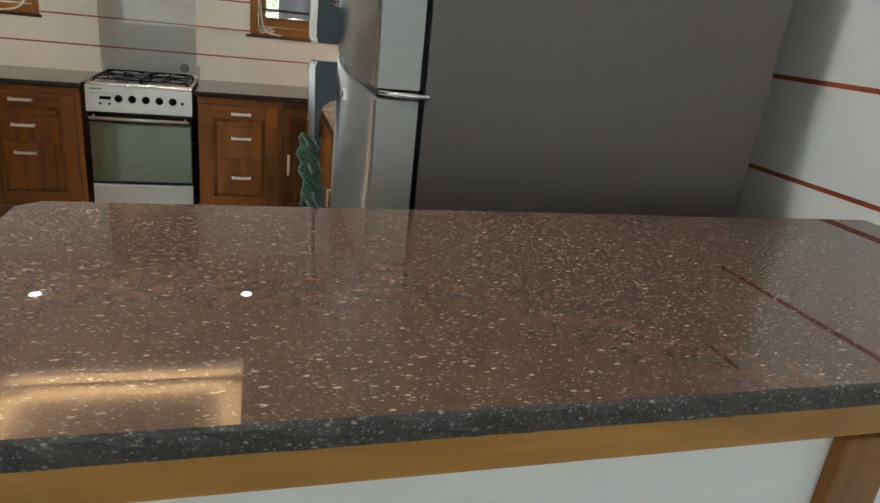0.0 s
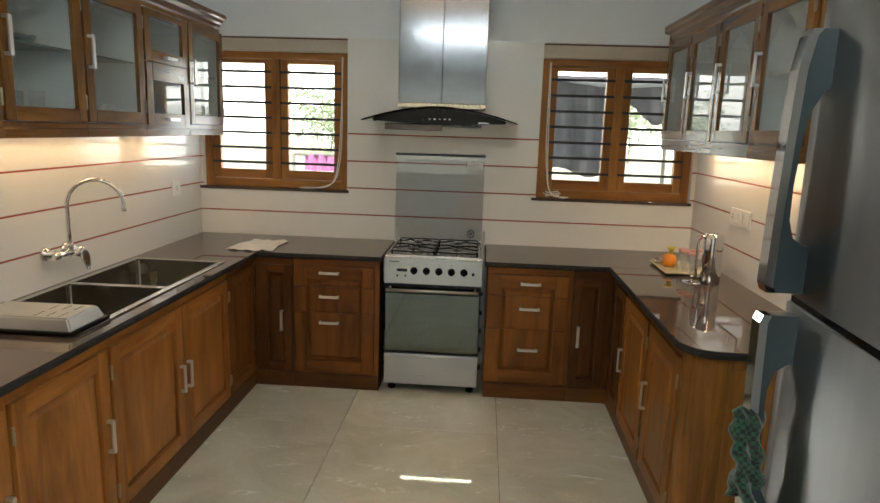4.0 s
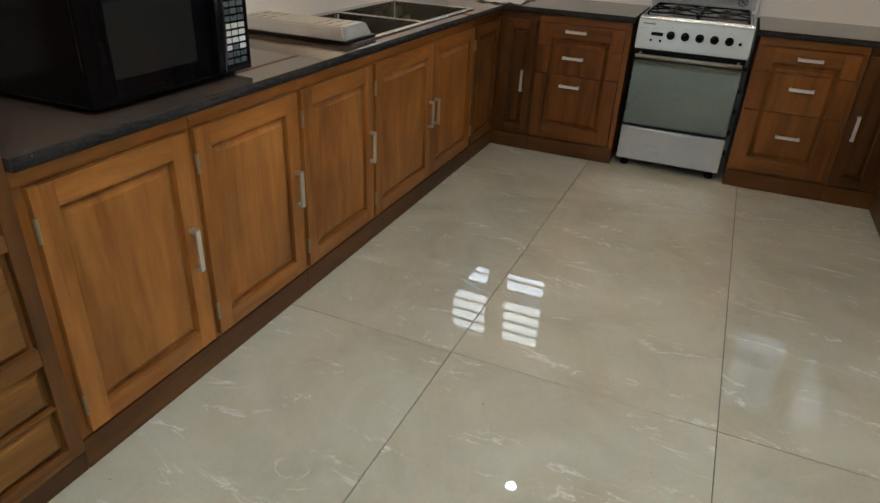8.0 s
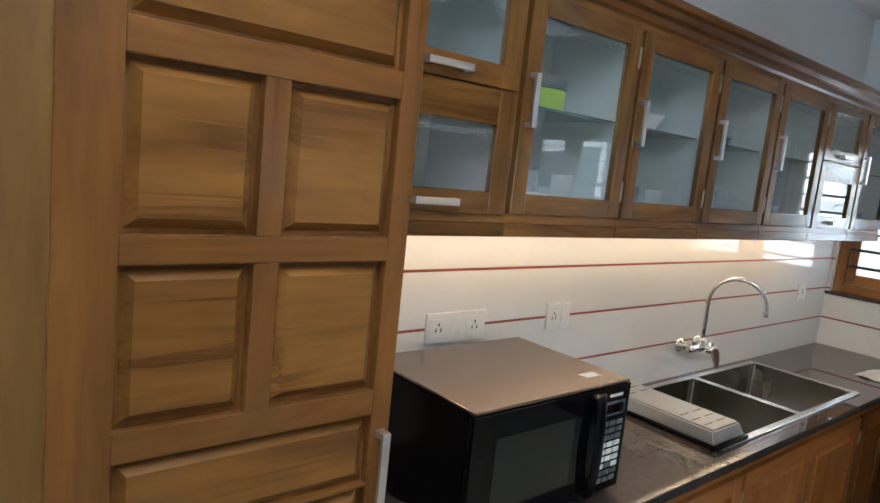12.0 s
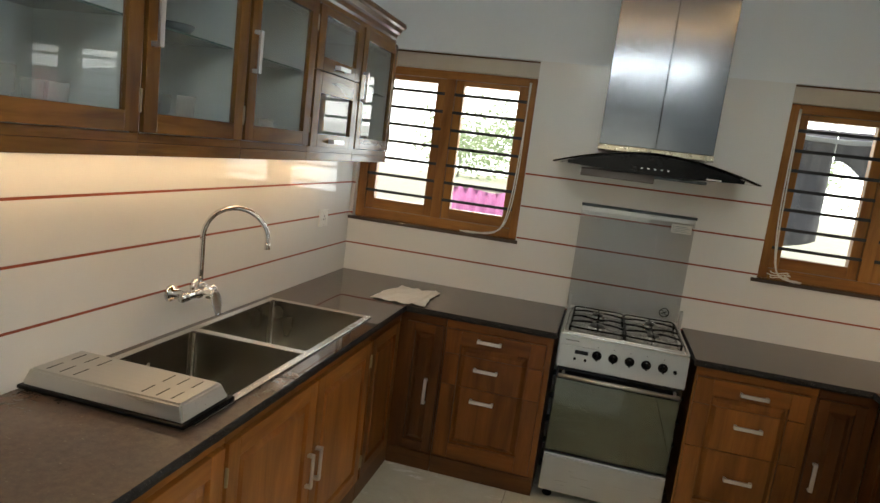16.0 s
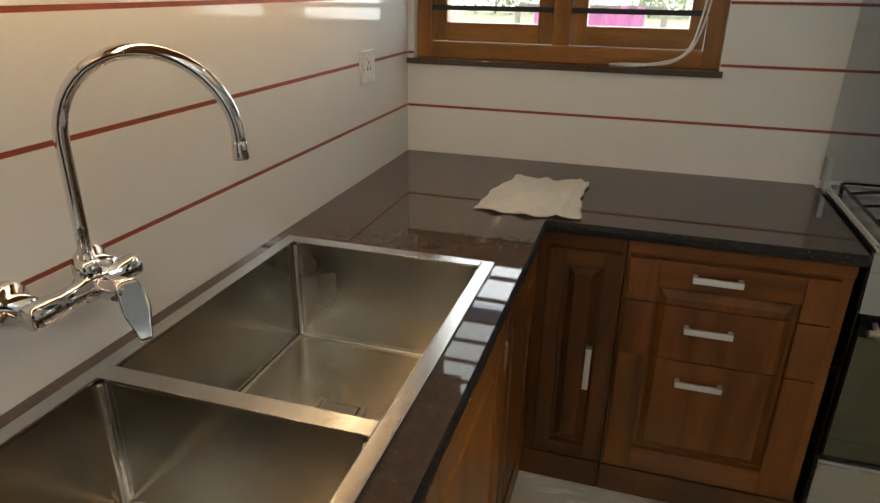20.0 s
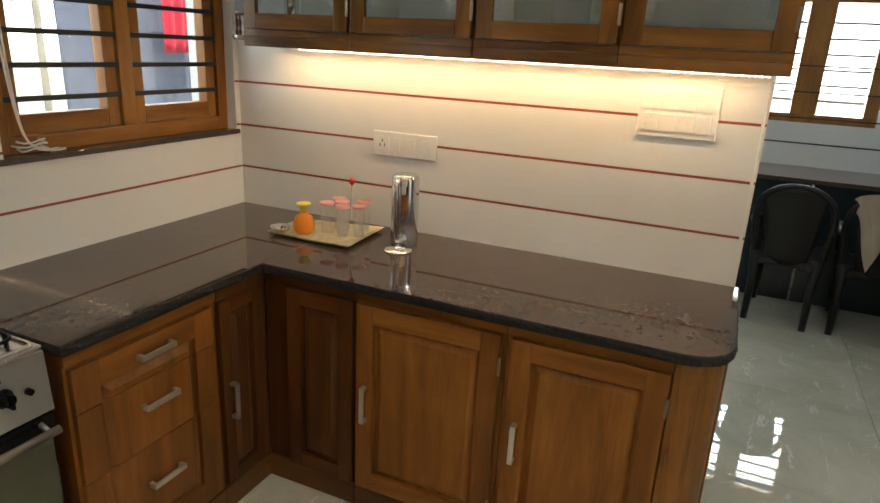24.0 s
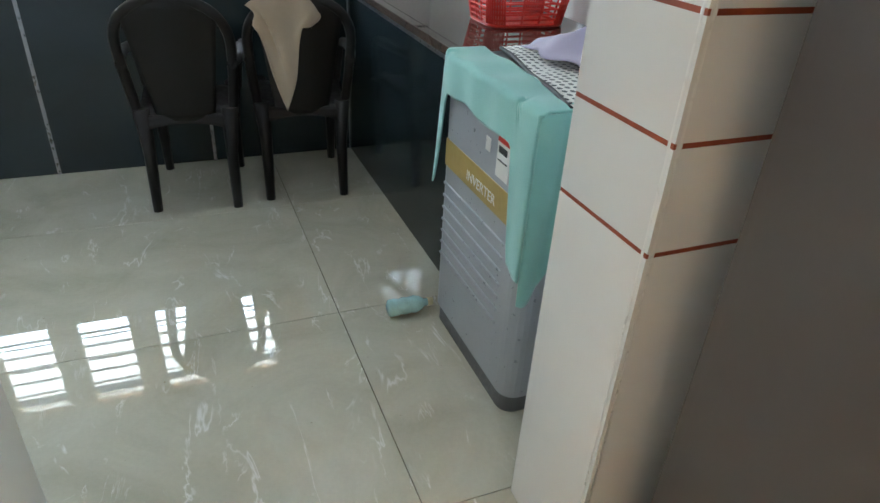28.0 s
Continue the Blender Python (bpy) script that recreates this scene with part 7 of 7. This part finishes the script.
def lilac(u, v):
    a, b = u * 2 - 1, v * 2 - 1
    h = 0.085 * math.exp(-1.6 * (a * a + b * b)) * (1 + 0.35 * math.sin(6 * a + 2) * math.cos(5 * b))
    return (4.21 + 0.23 * a + 0.02 * math.sin(5 * b), -3.50 + 0.14 * b + 0.02 * math.sin(6 * a), 0.9305 + max(0, h) + 0.004 * math.sin(9 * a * b + 3))


tagged(mesh_ob("lilac_cloth", sheet(bmesh.new(), 28, 24, lilac, 0, 0.004), LILAC), "crumpled lilac cloth lying on the washing machine", "cloth")

bk = thing("plastic_basket", pose(5.05, -3.68, 0.8705, 0, 0, 90), "red plastic basket with pierced sides on the counter", "basket")
part("bottom", prism(bmesh.new(), round_rect(-0.155, 0.155, -0.115, 0.115, 0.05), 0.0, 0.004), REDPL, bk)
for k, z in enumerate((0.0045, 0.024, 0.044, 0.063, 0.083, 0.102, 0.121, 0.141, 0.160)):
    g = 0.003 * k
    bm = bmesh.new()
    tube(bm, [(x, y, z + 0.004) for x, y in round_rect(-0.155 - g, 0.155 + g, -0.115 - g, 0.115 + g, 0.05)], 0.0065 if k in (0, 8) else 0.004, 6, closed=True)
    part("hoop", bm, REDPL, bk)
lo_, hi_ = round_rect(-0.155, 0.155, -0.115, 0.115, 0.05, 8), round_rect(-0.179, 0.179, -0.139, 0.139, 0.05, 8)
for k in range(len(lo_)):
    for j in range(3 if k % 9 == 8 else 1):
        f0 = j / 3
        a, b = lo_[k], lo_[(k + 1) % len(lo_)]
        c, d = hi_[k], hi_[(k + 1) % len(hi_)]
        p0 = (a[0] + (b[0] - a[0]) * f0, a[1] + (b[1] - a[1]) * f0, 0.006)
        p1 = (c[0] + (d[0] - c[0]) * f0, c[1] + (d[1] - c[1]) * f0, 0.163)
        bm = bmesh.new()
        tube(bm, [p0, p1], 0.0045, 5)
        part("rib", bm, REDPL, bk)

bt = thing("plastic_bottle", pose(4.475, -2.985, 0.034), "crumpled aqua plastic bottle lying on the floor", "bottle")
bm = bmesh.new()
lathe(bm, [(0.018, 0.0), (0.031, -0.006), (0.032, -0.03), (0.028, -0.045), (0.032, -0.06), (0.029, -0.08), (0.032, -0.10), (0.026, -0.12), (0.014, -0.135), (0.013, -0.15)], (0, 0, 0), 16, axis='y')
part("body", bm, AQUA, bt)
bm = bmesh.new()
lathe(bm, [(0.0155, -0.148), (0.0155, -0.168), (0, -0.169)], (0, 0, 0), 14, axis='y')
part("cap", bm, TRAYM, bt)
sb = thing("steel_box", pose(6.35, -3.42, 0.8705), "low grey metal box on the utility counter", "box")
part("case", bx(-0.12, 0.12, -0.16, 0.12, 0, 0.075, bev=0.005), HANDLE_GREY, sb)
part("lid", bx(-0.125, 0.125, -0.165, 0.125, 0.0755, 0.088, bev=0.004), STEEL, sb)

# ---- outside ----
# lawn colour paled to stand for its overexposure
GRASS = plain("glare_paled_yard", (0.60, 0.60, 0.46), 0.9, vary=0.15, scale=3)
# leaf and bark colours lightened to paint in the outdoor glare
LEAF = plain("leaves", (0.44, 0.54, 0.33), 0.6, vary=0.4, scale=8)
BARK = plain("bark", (0.40, 0.38, 0.32), 0.9, vary=0.3)
# two sheet colours darkened to paint in the shade under the awning
TARP_BLUE = plain("shaded_blue_sheet", (0.17, 0.20, 0.28), 0.6, vary=0.2)
TARP_DK = plain("shaded_grey_sheet", (0.145, 0.142, 0.155), 0.6, vary=0.25, scale=3)
TARP = plain("grey_tarpaulin", (0.50, 0.53, 0.60), 0.6, vary=0.15)
PINKC = cloth("pink_cloth", (0.80, 0.30, 0.62))
REDC = cloth("red_cloth", (0.75, 0.05, 0.10))
tagged(mesh_ob("ground", bx(-300, 300, -300, 300, -0.40, -0.30), GRASS), "yard ground outside the house, overexposed lawn painted pale", "ground", kind="structure")
# glowing panels take the place of overexposed sky and distance
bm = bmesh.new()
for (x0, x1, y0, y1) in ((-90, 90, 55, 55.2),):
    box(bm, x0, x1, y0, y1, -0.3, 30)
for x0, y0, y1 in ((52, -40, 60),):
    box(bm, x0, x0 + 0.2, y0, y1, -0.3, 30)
tagged(mesh_ob("backdrop", bm, emit("backdrop_glow", (0.93, 0.98, 1.0), 3.2)), "glowing panels standing for the overexposed sky and distance", "backdrop", kind="structure")


def tree(x, y, h, r, seed, label):
    t = thing("tree", pose(x, y, -0.3), label, "tree")
    rn = random.Random(seed)
    bm = bmesh.new()
    tube(bm, [(0, 0, 0), (0.05, 0.03, h * 0.35), (0.0, 0.08, h * 0.7)], [0.08, 0.06, 0.03], 9)
    tips = []
    for k in range(9):
        a = rn.uniform(0, 6.28)
        z = h * rn.uniform(0.35, 0.65)
        tip = (r * 0.7 * math.cos(a), r * 0.7 * math.sin(a), z + h * rn.uniform(0.1, 0.3))
        tube(bm, [(0.03, 0.05, z), (tip[0] * 0.5, tip[1] * 0.5, z + 0.15 * h * 0.6), tip], [0.035, 0.022, 0.008], 6)
        tips.append(tip)
    part("trunk", bm, BARK, t)
    vs, fs = [], []
    for k in range(1700):
        tx, ty, tz = tips[k % 9]
        s = rn.gauss(0, r * 0.42), rn.gauss(0, r * 0.42), rn.gauss(0, r * 0.45)
        c = Vector((tx + s[0], ty + s[1], tz + s[2]))
        d = Vector((rn.uniform(-1, 1), rn.uniform(-1, 1), rn.uniform(-0.6, 0.6))).normalized()
        e = d.orthogonal().normalized()
        L = rn.uniform(0.15, 0.27)
        i = len(vs)
        vs += [c - d * L, c + e * L * 0.4, c + d * L, c - e * L * 0.4]
        fs.append((i, i + 1, i + 2, i + 3))
    me = bpy.data.meshes.new("crown")
    me.from_pydata([tuple(v) for v in vs], [], fs)
    me.materials.append(LEAF)
    ob = new("crown", me)
    ob.parent = t
    ob["kind"] = "stuff"


for tx, ty, th, tr, sd in ((-9.5, 44.0, 3.6, 2.6, 1), (-5.0, 47.0, 4.4, 2.8, 2), (0.6, 44.0, 3.6, 2.6, 4), (5.2, 48.0, 3.6, 2.8, 5), (12.0, 42.0, 4.6, 2.6, 3)):
    tree(tx, ty, th, tr, sd, "leafy tree far out in the yard, glare painted pale into its colours")
pf = thing("pink_curtain", pose(0, 0, 0), "pink cloth hung in folds on a rail in the yard", "cloth")
part("sheet", sheet(bmesh.new(), 60, 6, lambda u, v: (0.02 + 0.75 * u, 2.6 + 0.025 * math.sin(44 * u), -0.1 + 1.42 * v + 0.02 * math.sin(9 * u) * v), 0, 0.004), PINKC, pf)
bm = bmesh.new()
tube(bm, [(-0.1, 2.6, 1.325), (0.9, 2.6, 1.325)], 0.012, 8)
tube(bm, [(-0.1, 2.6, 1.325), (-0.1, 2.6, -0.31)], 0.02, 8)
tube(bm, [(0.9, 2.6, 1.325), (0.9, 2.6, -0.31)], 0.02, 8)
part("rail", bm, BARK, pf)
tp = thing("tarpaulin", pose(0, 0, 0), "sagging grey tarpaulin shelter outside the window", "tarpaulin")
part("sheet", sheet(bmesh.new(), 16, 12, lambda u, v: (2.3 + 1.9 * u, 2.4 + 1.4 * v, 2.25 - 0.30 * u * v - 0.10 * math.sin(math.pi * u) + 0.15 * v), 0, 0.004), TARP, tp)
part("curtain", sheet(bmesh.new(), 30, 8, lambda u, v: (2.62 + 0.80 * u, 2.9 + 0.04 * math.sin(19 * u), 1.22 + 1.04 * v + 0.05 * math.sin(7 * u) * (1 - v)), 0, 0.004), TARP_DK, tp, "grey hanging sheet")
part("valance", sheet(bmesh.new(), 30, 6, lambda u, v: (3.42 + 0.95 * u, 2.86 + 0.04 * math.sin(15 * u), 1.90 + 0.10 * math.sin(9 * u + 1) * (1 - v) - 0.10 * u * (1 - v) + 0.36 * v), 0, 0.004), TARP_DK, tp, "sagging grey edge")
for x, y, z in ((2.3, 2.4, 2.25), (4.2, 2.4, 2.25), (2.3, 3.8, 2.4), (4.2, 3.8, 2.1)):
    part("pole", tube(bmesh.new(), [(x, y, -0.31), (x, y, z)], 0.025, 8), BARK, tp)
part("side_sheet", sheet(bmesh.new(), 40, 10, lambda u, v: (4.78 + 2.2 * u, 2.98 + 0.04 * math.sin(17 * u) + 0.05 * v, 0.45 + 1.75 * v - 0.12 * math.sin(math.pi * u) * v), 0, 0.004), TARP_BLUE, tp, "blue-grey hanging sheet")
rcl = thing("red_cloth", pose(0, 0, 0), "red cloth hanging by the tarpaulin in the yard", "cloth")
part("sheet", sheet(bmesh.new(), 20, 6, lambda u, v: (5.66 + 0.34 * u, 2.80 + 0.03 * math.sin(18 * u), 1.42 + 0.60 * v), 0, 0.004), REDC, rcl)
bm = bmesh.new()
tube(bm, [(5.60, 2.80, 2.03), (6.06, 2.80, 2.03), (6.06, 2.80, -0.31)], 0.015, 8)
part("rail", bm, BARK, rcl)
